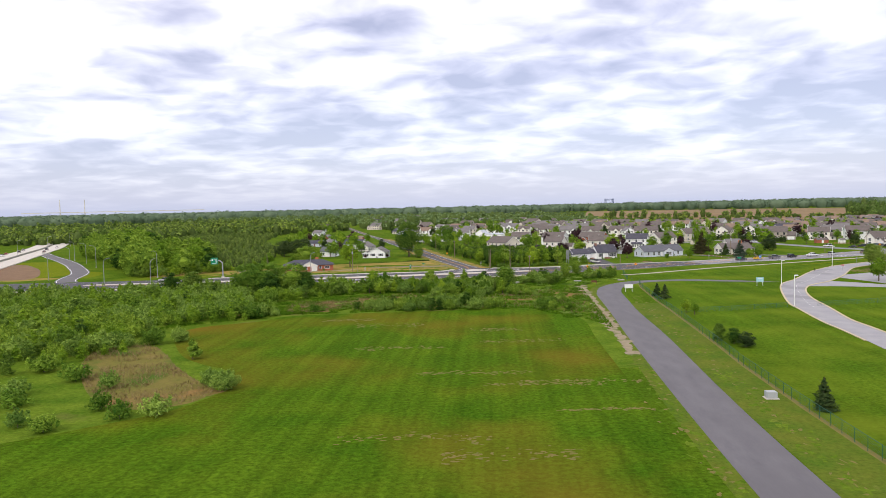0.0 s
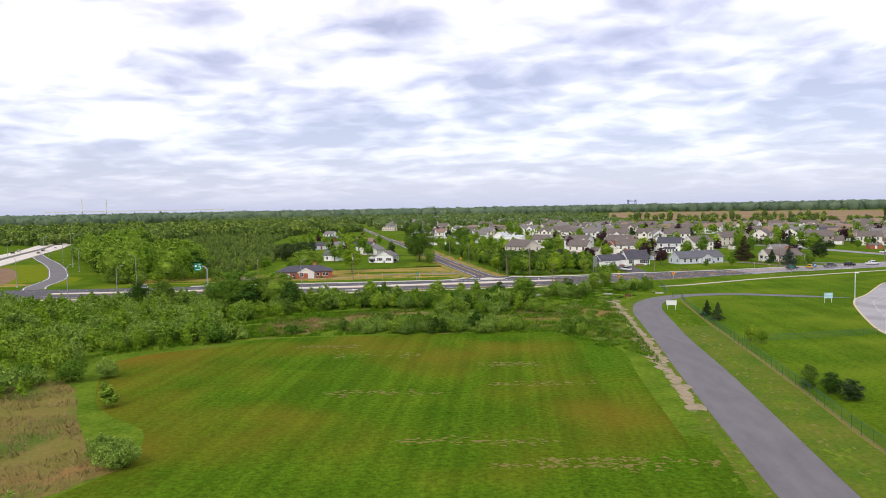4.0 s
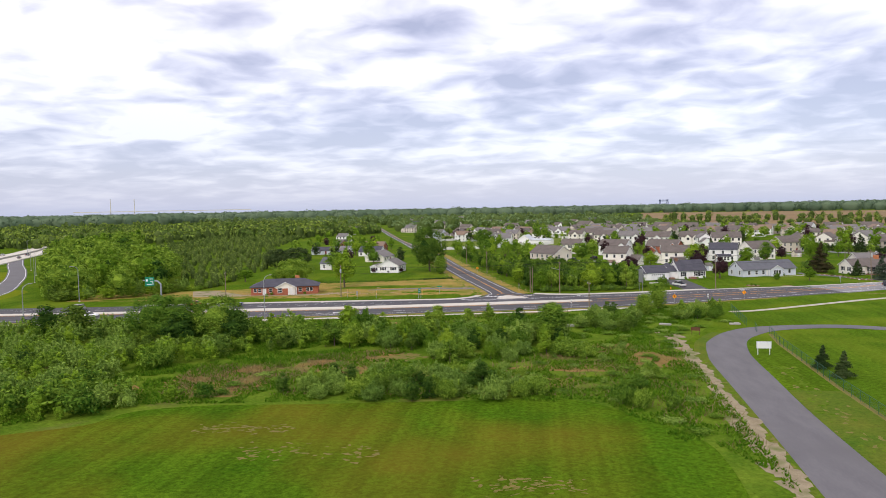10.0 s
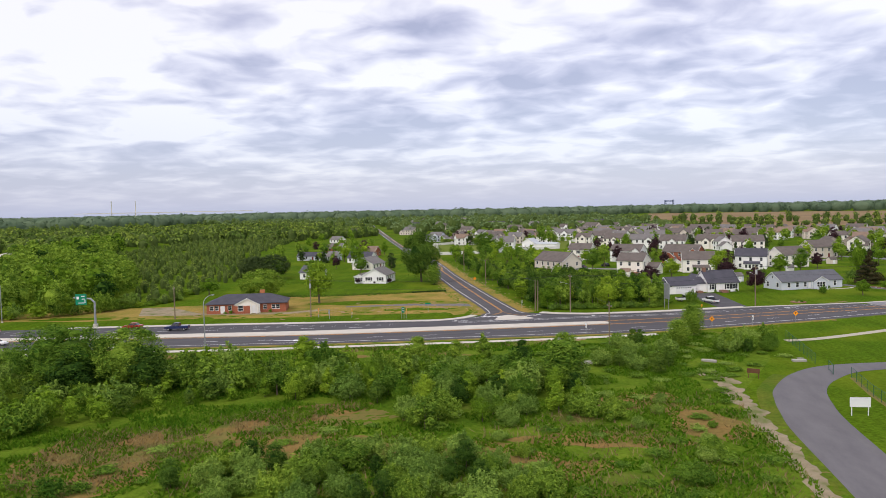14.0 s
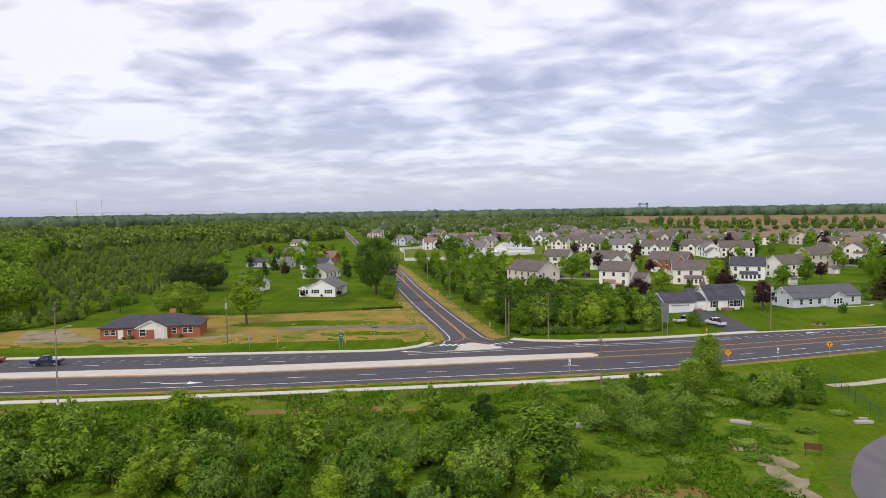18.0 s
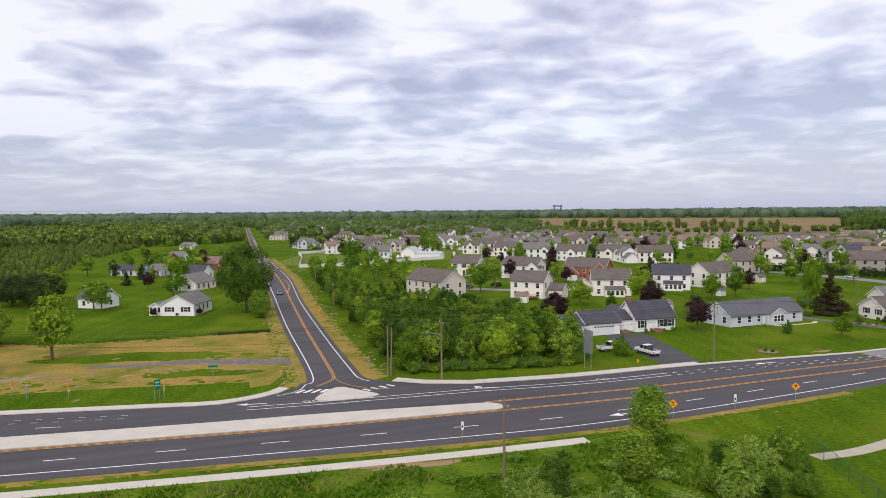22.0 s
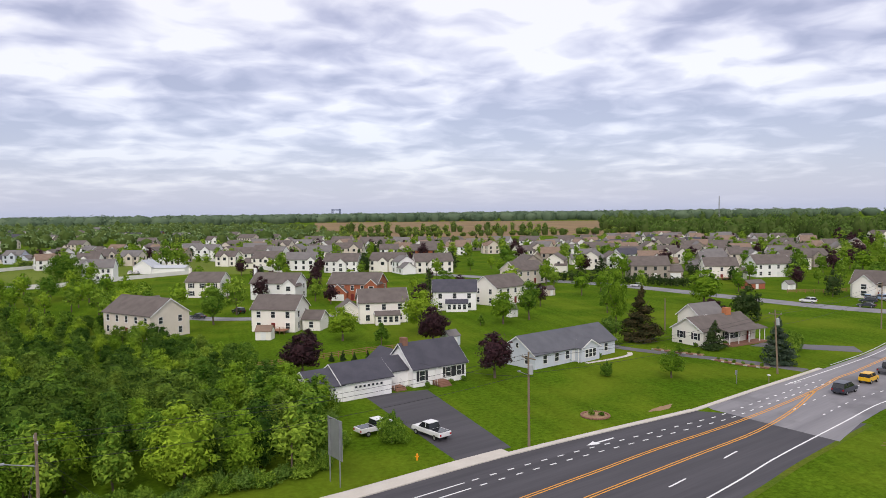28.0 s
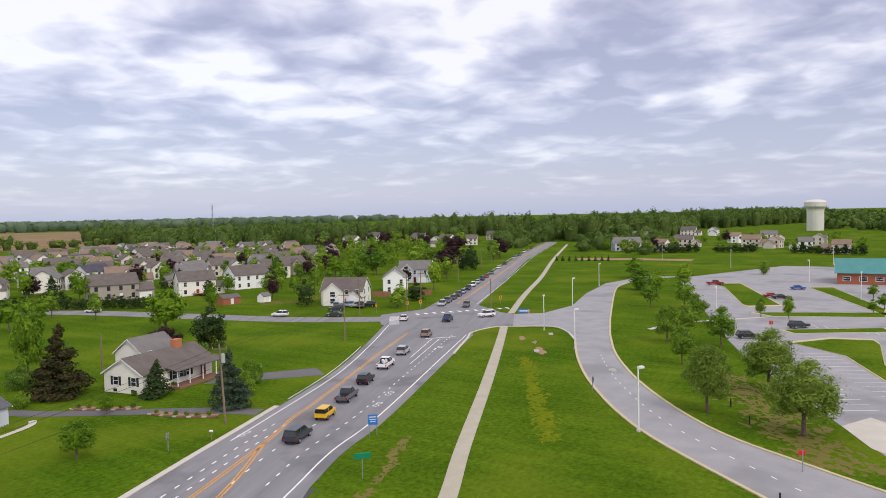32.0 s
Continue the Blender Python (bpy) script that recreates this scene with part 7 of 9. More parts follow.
for key, x, y, hi, wi in (("great", -82, 236, 10.5, 11.5), ("great", -75, 233, 11, 12.5), ("great", -66, 234, 10.5, 12), ("bushy", -61, 231, 8, 9), ("bushy", -72, 228, 8, 10), ("bushy", -102, 238, 8, 11), ("bushy", -111, 241, 7.5, 10), ("bright", -42, 251.5, 6, 6.5), ("broad", -21.5, 253.5, 5.6, 5.6), ("bushy", -2.5, 254, 5, 5), ("broad", -14.5, 254, 4.8, 4.4), ("great", 5.1, 258, 5.8, 5), ("young", -40, 232, 5, 4), ("young", -30, 234, 5.5, 4.4), ("young", -52, 232, 6, 5), ("young", -22, 241, 6, 5), ("young", -14, 216, 4.5, 3.6), ("shrub", -37, 247, 5.6, 7), ("column", 4.5, 239.5, 8, 6.4), ("shrub", 7, 224, 3.6, 6.5), ("shrub", 10.5, 222.5, 3.2, 5), ("column", 33.3, 286.2, 7.6, 4.6), ("column", 28, 274.5, 5.8, 4.0), ("young", -10, 258, 5.5, 4), ("young", 36, 268, 5, 4), ("shrub", 13.4, 190.5, 3.4, 4), ("shrub", 16, 189, 3, 3.6), ("young", 19.8, 188, 3.4, 2.6), ("shrub", 16.5, 200, 2.4, 5), ("shrub", 20, 208, 2.6, 4), ("young", -57, 130.9, 4.0, 3.8), ("olive", -41.8, 107.6, 3.4, 5.6), ("olive", -45.2, 110, 3.0, 4.4), ("olive", -46.4, 93.6, 3.2, 5.6), ("shrub", -51, 92.4, 2.8, 4.8), ("olive", -61.2, 108.6, 3.2, 4.4), ("shrub", -56, 96.6, 3.0, 4.6), ("shrub", -58, 86.4, 2.6, 4.8), ("olive", -62.8, 88.4, 2.6, 4.2), ("shrub", -70, 114, 3.4, 6.4), ("shrub", -80, 121, 3.6, 7.4), ("olive", -82.6, 136, 4.0, 6.8), ("shrub", -72, 146.4, 4.0, 6.2), ("olive", -67.6, 149, 3.4, 5), ("shrub", -79, 145, 3.5, 5.4), ("shrub", -92, 146, 4.0, 7.4), ("olive", -74, 104, 3.2, 6), ("shrub", -70, 98, 3, 6), ("shrub", -76, 93, 3, 6.4), ("olive", -66, 80, 2.4, 4.6)):
    tree(key, x, y, hi, wi, group=MEADOW_SHRUBS)
for key, x, y, hi, wi in (("conifer", 48.9, 215.4, 4.2, 3.2), ("conifer", 49.6, 208.7, 4.6, 3.6), ("bright", 48.4, 181.6, 3.6, 3.4), ("bright", 49.6, 178.6, 3.0, 3.2), ("bushy", 45.0, 144.4, 3.6, 3.8), ("bushy", 46.8, 141, 3.2, 4.2), ("dark", 47.9, 137.6, 3.0, 4.6), ("conifer", 43.4, 95.4, 4.6, 3.4)):
    tree(key, x, y, hi, wi, "dark green evergreen bush beside the fence" if key in ("conifer", "dark") else "dense green bush beside the fence", "bushes along the fence")
CORNER = [(2, 327), (33, 331.5), (37, 345), (38, 356), (33, 378), (21, 406), (-3, 448), (-33, 490), (-47, 520), (-43, 500), (-29, 440), (-14.5, 385), (-6, 352)]
grove(CORNER, 3.3, 11, ["bushy", "bushy", "broad", "bushybright", "bushy", "bushy", "young"], 4.6, 8.4, "trees in the corner wood", 1.1)
grove([(-45, 505), (-30, 492), (0, 452), (20, 470), (-5, 520), (-30, 560), (-55, 560)], 7, 12, ["broad", "bright"], 5, 9, "trees behind the corner wood")
GARDEN = "garden trees"
for key, x, y, hi, wi in (
    ("greatdeep", -46.4, 405, 20.5, 16), ("column", -39.8, 394.4, 8, 5.4), ("bright", -67.7, 341, 13.5, 12), ("great", -91.5, 354, 10, 15), ("bright", -114, 362, 6.5, 8),
    ("greatdark", -113, 420, 11, 15), ("greatdark", -124, 424, 10, 13), ("shrub", -104, 372, 3.5, 7), ("bright", -118, 438, 12, 12), ("broad", -93, 412, 9, 10), ("broad", -80, 440, 8, 8), ("maroon", -100, 470, 7, 6), ("young", -110, 500, 7, 6),
    ("maroon", 37, 378, 8, 9.5), ("maroon", 66.8, 398, 9, 8.5), ("maroon", 68.2, 366.6, 8.2, 8.4), ("maroon", 40.8, 399, 5.5, 5), ("bright", 68.5, 413, 11, 11.5), ("broad", 22.7, 448, 10, 9), ("shrub", 43.2, 338.5, 4.0, 5.2), ("shrub", 86.6, 361, 2.6, 2.8), ("bright", 96, 356, 4.8, 5.5),
    ("copper", 111.3, 388.4, 12.5, 9.6), ("bright", 111.5, 399, 15.5, 7), ("dark", 151, 402, 9.5, 10), ("shrub", 132.8, 368, 4.2, 5), ("broad", 142, 492, 8, 7), ("broad", 159.5, 484, 8.5, 7), ("broad", 163.5, 468, 8, 6), ("conifer", 119, 374, 6.4, 5.2), ("spruce", 121, 359, 9.2, 6.8), ("shrub", 127, 363, 4.4, 5.4), ("maroon", 137, 398, 7, 9), ("olive", 139, 391, 4.5, 6), ("olive", 110, 399, 4, 6),
    ("bright", 159, 429, 11.5, 14), ("bright", 92.4, 421, 8.5, 9), ("broad", 101.4, 425, 10.5, 8.5), ("broad", 126.4, 428, 8.5, 6.5), ("bright", 140.3, 468, 8.5, 8), ("young", 86.3, 421, 3, 2.2), ("bright", 150, 472, 8, 7), ("bright", 128, 498, 9, 9), ("shrub", 104, 386, 2.5, 3), ("bright", 109, 371.5, 2.6, 2.6),
    ("bright", 50, 412, 8, 9), ("young", 57, 404, 5, 4), ("bright", 22, 486, 8, 8), ("broad", 29, 465, 11, 9), ("maroon", 58, 479, 6.5, 6.5), ("conifer", 90, 478, 11, 6), ("broad", 98, 486, 9, 11), ("bright", 72, 520, 8, 9), ("great", -36, 588, 13, 15), ("broad", -28, 566, 8, 9), ("broad", 6, 650, 14, 14), ("broad", 0, 660, 15, 12), ("broad", 52, 590, 10, 8)):
    tree(key, x, y, hi, wi, group=GARDEN)
grove([(-10, 640), (60, 660), (170, 560), (200, 480), (330, 560), (330, 760), (120, 880), (-40, 900), (-90, 760)], 19, 21, ["broad", "bright", "broad", "conifer"], 6, 11, GARDEN)
grove([(30, 470), (130, 500), (160, 560), (80, 660), (10, 600)], 19, 22, ["broad", "bright", "maroon"], 5.5, 9, GARDEN)
grove([(-80, 440), (-72, 470), (-95, 560), (-115, 640), (-190, 680), (-165, 560), (-125, 470)], 20, 23, ["broad", "bright", "conifer"], 6, 12, GARDEN)
grove([(205, 440), (330, 520), (420, 620), (330, 560), (230, 480)], 17, 24, ["broad", "maroon", "bright"], 6, 11, GARDEN)
for i in range(26):
    tree("dark", 148 + 2.6 * i * 0.8 - 0.02 * i * i, 524 - 2.0 * i, r.uniform(3.5, 5), 4.5, "dark green hedge shrub along the street", "street hedge")
for key, x, y, hi, wi in (("maroon", 324, 457, 12, 17), ("maroon", 334, 466, 10, 12), ("bright", 299, 445, 10, 9), ("broad", 305, 443.5, 10, 9), ("dark", 349, 457, 9, 8), ("dark", 344, 460, 11, 8), ("dark", 360, 466, 10, 9), ("dark", 239, 411, 6, 10), ("broad", 222, 405.5, 5, 8), ("broad", 228, 409, 7, 7), ("broad", 311, 487, 13, 14), ("broad", 329, 514, 10, 10), ("bright", 294, 497, 10, 12), ("bright", 398, 523, 10, 12), ("broad", 390, 539, 14, 16), ("maroon", 430, 489, 13, 18), ("maroon", 488, 557, 12, 20), ("maroon", 480, 590, 10, 14), ("broad", 447, 500, 12, 14), ("broad", 414, 484, 12, 12), ("broad", 462, 508, 13, 15), ("dark", 380, 478, 11, 10), ("broad", 345, 490, 12, 14), ("broad", 370, 500, 12, 14), ("maroon", 404, 505, 11, 14), ("broad", 280, 470, 9, 10), ("broad", 262, 462, 8, 9), ("broad", 244.5, 447, 7, 8), ("bright", 235, 440, 6, 6), ("broad", 355, 565, 10, 11), ("broad", 230, 470, 8, 9), ("broad", 205, 470, 7, 6), ("bright", 193, 455, 7, 6)):
    tree(key, x, y, hi, wi, group=GARDEN)
for i in range(9):
    tree("conifer", 418.5 + 1.0 * i, 446 - 3.4 * i, 3.0 + 0.2 * (i % 3), 2.4, "small dark evergreen in a row at the playground", "row of small evergreens")
for a, b, n in (((497, 424), (516, 392), 9), ((519, 384), (524, 360), 7), ((518, 340), (507, 300), 9)):
    for i in range(n):
        tree("dark", a[0] + (b[0] - a[0]) * i / n, a[1] + (b[1] - a[1]) * i / n, r.uniform(4.5, 7.5), 7.5, "dark green hedge tree behind the school field", "dark hedge")
grove([(300, 490), (420, 525), (520, 570), (640, 640), (600, 720), (520, 740), (440, 650), (340, 570)], 15, 26, ["broad", "broad", "bright", "maroon", "dark", "broad"], 8, 13, GARDEN)
grove([(226, 446), (300, 470), (410, 508), (330, 530), (250, 490)], 15, 27, ["broad", "bright", "broad", "maroon"], 6, 10, GARDEN)
LINES = [cross, beyond, SIDE_C, OLD_F, FAR_E, SCH_O, [(187, 395), (160, 380), (140, 372)]]
FREE = random.Random(77)
for hx, hy in HOUSES:
    if math.dist((hx, hy), (25, 270)) < 190 or hy > 900 or hx > 760:
        continue
    for q in range(FREE.choice((1, 2, 2, 3))):
        a, dd = FREE.uniform(0, 6.28), FREE.uniform(10, 15)
        p = (hx + dd * math.cos(a), hy + dd * math.sin(a))
        if any(math.dist(p, o) < 9 for o in HOUSES) or any(math.dist(p, o) < 8 for ln in LINES for o in dense(ln, 6)):
            continue
        k, hgt = FREE.choice(("broad", "broad", "bright", "bright", "broad", "maroon", "dark")), FREE.uniform(6, 11)
        if math.dist(p, (25, 270)) > 380:
            FARTREES.append((k, *p, hgt, hgt * 0.9))
        else:
            tree(k, *p, hgt, None, group=GARDEN)
joined("garden_trees", FARTREES, "leafy garden trees among the far houses", "tree")
SCHOOL = "young trees beside the parking lot"
for key, x, y, hi, wi in (("broad", 202, 318.5, 8, 7), ("broad", 211, 317, 7.5, 7), ("broad", 253.7, 339, 8, 7.5), ("broad", 254, 329.5, 9, 8), ("broad", 201.8, 307.6, 8.5, 7.5), ("broad", 181, 309.5, 7.5, 6), ("birch", 152, 297.8, 9.6, 8.6), ("birch", 168, 292.8, 10, 10.5), ("birch", 147.4, 285.2, 9.8, 11), ("bright", 336, 372.6, 9, 10), ("column", 296, 356.6, 8, 7), ("broad", 231, 320.2, 7.5, 7), ("bright", 281, 346, 8.5, 9), ("bright", 309, 345, 9, 9), ("broad", 247, 308.5, 5, 3.4), ("bright", 247, 302, 6, 4), ("bright", 300, 287, 4.5, 4.5), ("bright", 275, 283, 4.5, 4.5), ("bright", 265, 285, 4, 3.6), ("column", 370, 330, 6, 4), ("bright", 140, 250, 9, 9), ("bright", 128, 246, 8, 8)):
    tree(key, x, y, hi, wi, group=SCHOOL)

# ---- woods ----
UNDER = random.Random(19)
front = smooth_line([(-174, 331), (-158, 307), (-149, 305), (-135, 312.5), (-126, 327), (-119, 340), (-121, 362), (-123, 385)])
rows = []
for i in range(int(length(front) / 2.2)):
    px, py, hd = along(front, 0.5 + 2.2 * i)
    big = i * 2.2 < 75
    rows.append((UNDER.choice(("shrub", "olive", "bushybright", "bushy")), px + UNDER.uniform(-1.5, 1.5), py + UNDER.uniform(-0.5, 3), UNDER.uniform(3, 6.5) if big else UNDER.uniform(1.4, 2.8), UNDER.uniform(5, 7.5) if big else UNDER.uniform(3, 4.5)))
joined("undergrowth", rows, "dense green undergrowth at the edge of the wood")
rows = []
for ln, n in (([(3, 325.6), (18, 328), (33, 331), (37, 341)], 46), ([(-4, 352), (2, 327)], 16), ([(36, 344), (38, 357), (34, 374)], 18)):
    for i in range(n):
        px, py, hd = along(ln, length(ln) * (i + 0.5) / n)
        rows.append((UNDER.choice(("shrub", "olive", "shrub")), px + UNDER.uniform(-1, 1), py + UNDER.uniform(-0.6, 1.4), UNDER.uniform(0.8, 2.4), UNDER.uniform(2, 4)))
joined("undergrowth", rows, "dark weedy undergrowth at the foot of the corner wood")
woods("young_wood", [(-126, 331), (-118, 342), (-122, 380), (-128, 443), (-164, 528), (-194, 606), (-218, 705), (-232, 800), (-330, 800), (-300, 600), (-250, 490), (-200, 430), (-152, 380), (-135, 346)], 4.6, 5.0, 1.75, 4, "dense plantation of young green trees", 90, None, 0.42)
CROWNS = random.Random(41)
rows = []
for p in scatter([(-157, 308), (-148, 307), (-135, 314), (-127, 328), (-136, 345), (-152, 378), (-202, 446), (-250, 510), (-300, 600), (-330, 660), (-340, 640), (-300, 520), (-272, 462), (-243, 424), (-202, 368), (-175, 331)], 7.6, 41):
    hgt = CROWNS.uniform(9, 17)
    rows.append((CROWNS.choice(("broad", "bushy", "bushybright", "great", "great")), *p, hgt, max(8.5, hgt * CROWNS.uniform(0.8, 1.05))))
joined("roadside_wood", rows, "tall rounded green trees beside the slip road", "woods")
woods("woods", [(-480, 640), (-340, 640), (-330, 800), (-235, 800), (-195, 840), (-160, 930), (-400, 1300), (-900, 1200)], 11, 13, 6.5, 42, "distant green woods", 60, None, 0.75)
woods("woods", [(-330, 250), (-420, 420), (-480, 640), (-900, 1200), (-1500, 900), (-900, 300)], 13, 13, 7.5, 43, "distant green woods beyond the highway", 34, MIDHAZELEAF, 0.55)
woods("woods", [(-400, 1300), (-130, 900), (-40, 930), (120, 900), (160, 1000), (130, 1200), (190, 1600), (-100, 2000), (-900, 1900)], 20, 14, 10, 44, "distant green woods", 36, MIDHAZELEAF, 0.5)
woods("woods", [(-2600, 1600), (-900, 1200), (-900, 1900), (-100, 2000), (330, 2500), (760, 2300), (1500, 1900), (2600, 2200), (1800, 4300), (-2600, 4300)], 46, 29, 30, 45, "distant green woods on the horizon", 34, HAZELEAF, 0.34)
woods("woods", [(436, 846), (505, 705), (640, 770), (800, 690), (1000, 780), (1030, 920), (820, 840), (650, 910), (530, 870), (520, 1000), (600, 1180), (570, 1200)], 9.5, 22, 8.0, 46, "tall green woods beside the houses", 230, WOODSDEEP, 0.36)
woods("woods", [(1150, 700), (800, 650), (650, 620), (648, 545), (700, 470), (1000, 520), (1500, 400), (2200, 640), (2200, 820), (1500, 580)], 12, 23, 9.5, 47, "tall green woods beside the road", 170, WOODSDEEP, 0.42)
woods("woods", [(900, 300), (1400, 250), (2400, 300), (2400, 700), (1500, 400), (1000, 400)], 17, 14, 9, 48, "green woods beyond the school", 36, WOODSDEEP)
woods("hedgerow", [(150, 1080), (380, 1020), (600, 990), (610, 1010), (390, 1045), (160, 1110)], 9, 9, 6, 49, "field hedge of mixed green trees", 130, None, 0.5)
woods("hedgerow", [(120, 1290), (300, 1240), (470, 1180), (480, 1195), (300, 1262), (125, 1310)], 9, 15, 6, 50, "row of tall trees across the crop field", 130, None, 0.5)
woods("hedgerow", [(330, 530), (400, 600), (430, 690), (380, 640), (330, 560)], 9, 9, 5, 51, "garden trees among the far houses", 130, None, 0.5)
woods("hedgerow", [(470, 430), (640, 490), (700, 480), (640, 450), (500, 405)], 10, 8, 5, 52, "garden trees among far houses", 130, None, 0.5)
woods("hedgerow", [(140, 780), (330, 780), (430, 850), (300, 900), (160, 860)], 30, 8, 5, 53, "garden trees among far houses", 130, None, 0.5)
woods("hedgerow", [(-140, 640), (-40, 900), (100, 900), (60, 760), (-20, 760)], 34, 9, 6, 54, "garden trees among far houses", 130, None, 0.5)
woods("woods", [(520, 512), (560, 530), (648, 562), (660, 600), (600, 590), (540, 548)], 9, 13, 6, 56, "green wood beside the road end", 240, WOODSDEEP, 0.4)
woods("woods", [(505, 470), (530, 478), (640, 520), (648, 545), (700, 470), (560, 455)], 9, 11, 6, 57, "green trees beside the road end", 240, WOODSDEEP, 0.4)

# ---- vehicles ----
TYRE = material("black_tyre_rubber", (0.012, 0.012, 0.012), (0.022, 0.022, 0.022), 3.0, 0.85)
RIM = material("silver_wheel_rim", (0.45, 0.45, 0.46), (0.55, 0.55, 0.56), 3.0, 0.35, metal=0.7)
TAIL = material("red_tail_lamp", (0.35, 0.01, 0.01), (0.45, 0.02, 0.02), 2.0, 0.25)
HEADLAMP = material("clear_head_lamp", (0.65, 0.66, 0.68), (0.8, 0.8, 0.82), 2.0, 0.15)
CARGLASS = material("tinted_car_glass", (0.010, 0.012, 0.015), (0.02, 0.023, 0.028), 0.5, 0.08, spec=0.7)
PAINTS = {}


def paint(name, col):
    if name not in PAINTS:
        PAINTS[name] = material(name + "_car_paint", col, tuple(min(1, c * 1.15 + 0.004) for c in col), 1.0, 0.28, spec=0.5)
    return PAINTS[name]


COLOURS = {"white": (0.72, 0.72, 0.72), "black": (0.012, 0.012, 0.016), "dark_blue": (0.012, 0.022, 0.08), "blue": (0.02, 0.10, 0.42), "red": (0.34, 0.012, 0.016), "silver": (0.40, 0.41, 0.43), "grey": (0.11, 0.11, 0.12), "yellow": (0.72, 0.42, 0.01), "tan": (0.28, 0.22, 0.15), "light_blue": (0.22, 0.32, 0.48), "slate": (0.035, 0.04, 0.055), "orange": (0.75, 0.25, 0.01)}
# side outlines: body (x, z), cabin (x, z), roof height, half width, wheel x
KINDS = {
    "sedan": (((-2.35, 0.42), (-2.35, 0.92), (-1.5, 0.98), (0.9, 0.95), (2.2, 0.78), (2.38, 0.62), (2.38, 0.36)), ((-1.7, 0.95), (-1.05, 1.42), (0.35, 1.45), (1.15, 0.93)), 0.9, (-1.4, 1.42)),
    "suv": (((-2.3, 0.45), (-2.32, 1.05), (-1.9, 1.1), (1.0, 1.08), (2.2, 0.98), (2.35, 0.75), (2.35, 0.4)), ((-2.2, 1.06), (-1.95, 1.68), (0.25, 1.72), (1.1, 1.06)), 0.94, (-1.4, 1.42)),
    "minivan": (((-2.5, 0.42), (-2.52, 1.0), (-2.2, 1.08), (1.2, 1.04), (2.3, 0.9), (2.5, 0.68), (2.5, 0.36)), ((-2.4, 1.04), (-2.2, 1.7), (0.5, 1.74), (1.5, 1.02)), 0.98, (-1.5, 1.55)),
    "boxy": (((-1.9, 0.45), (-1.95, 1.05), (-1.6, 1.1), (1.2, 1.08), (1.9, 0.98), (2.0, 0.7), (2.0, 0.4)), ((-1.88, 1.06), (-1.8, 1.62), (0.6, 1.64), (1.15, 1.06)), 0.88, (-1.2, 1.25)),
    "pickup": (((-2.9, 0.55), (-2.9, 1.12), (-0.4, 1.14), (1.3, 1.14), (2.7, 1.06), (2.85, 0.85), (2.85, 0.5)), ((-0.75, 1.12), (-0.6, 1.8), (0.75, 1.84), (1.5, 1.12)), 0.98, (-1.85, 1.9)),
}
CAR_MESHES = {}


def prism(outline, half, inset=0.0, ztop=None):
    """A side outline swept over the width, drawn in towards its top."""
    bm = bmesh.new()
    zs = [z for _, z in outline]
    lo, hi = min(zs), max(zs)
    sides = []
    for s in (-1, 1):
        sides.append([bm.verts.new((x, s * (half - inset * (z - lo) / (hi - lo)), z)) for x, z in outline])
    n = len(outline)
    bm.faces.new(sides[0])
    bm.faces.new(sides[1][::-1])
    for i in range(n):
        bm.faces.new((sides[0][i], sides[1][i], sides[1][(i + 1) % n], sides[0][(i + 1) % n]))
    bmesh.ops.recalc_face_normals(bm, faces=bm.faces[:])
    return bm


def keep(name, bm, mat, bevel=0.0):
    if bevel:
        bmesh.ops.bevel(bm, geom=bm.edges[:], offset=bevel, segments=2, affect="EDGES", clamp_overlap=True)
    me = bpy.data.meshes.new(name)
    bm.to_mesh(me)
    bm.free()
    me.materials.append(mat)
    return me


def wheel_meshes():
    res = []
    for nm, r0, w0, mat in (("tyre", 0.35, 0.11, TYRE), ("rim", 0.21, 0.118, RIM)):
        bm = bmesh.new()
        add_tube(bm, (0, -w0, 0), (0, w0, 0), r0, r0, 14)
        res.append(keep(nm, bm, mat))
    return res


WHEEL = wheel_meshes()


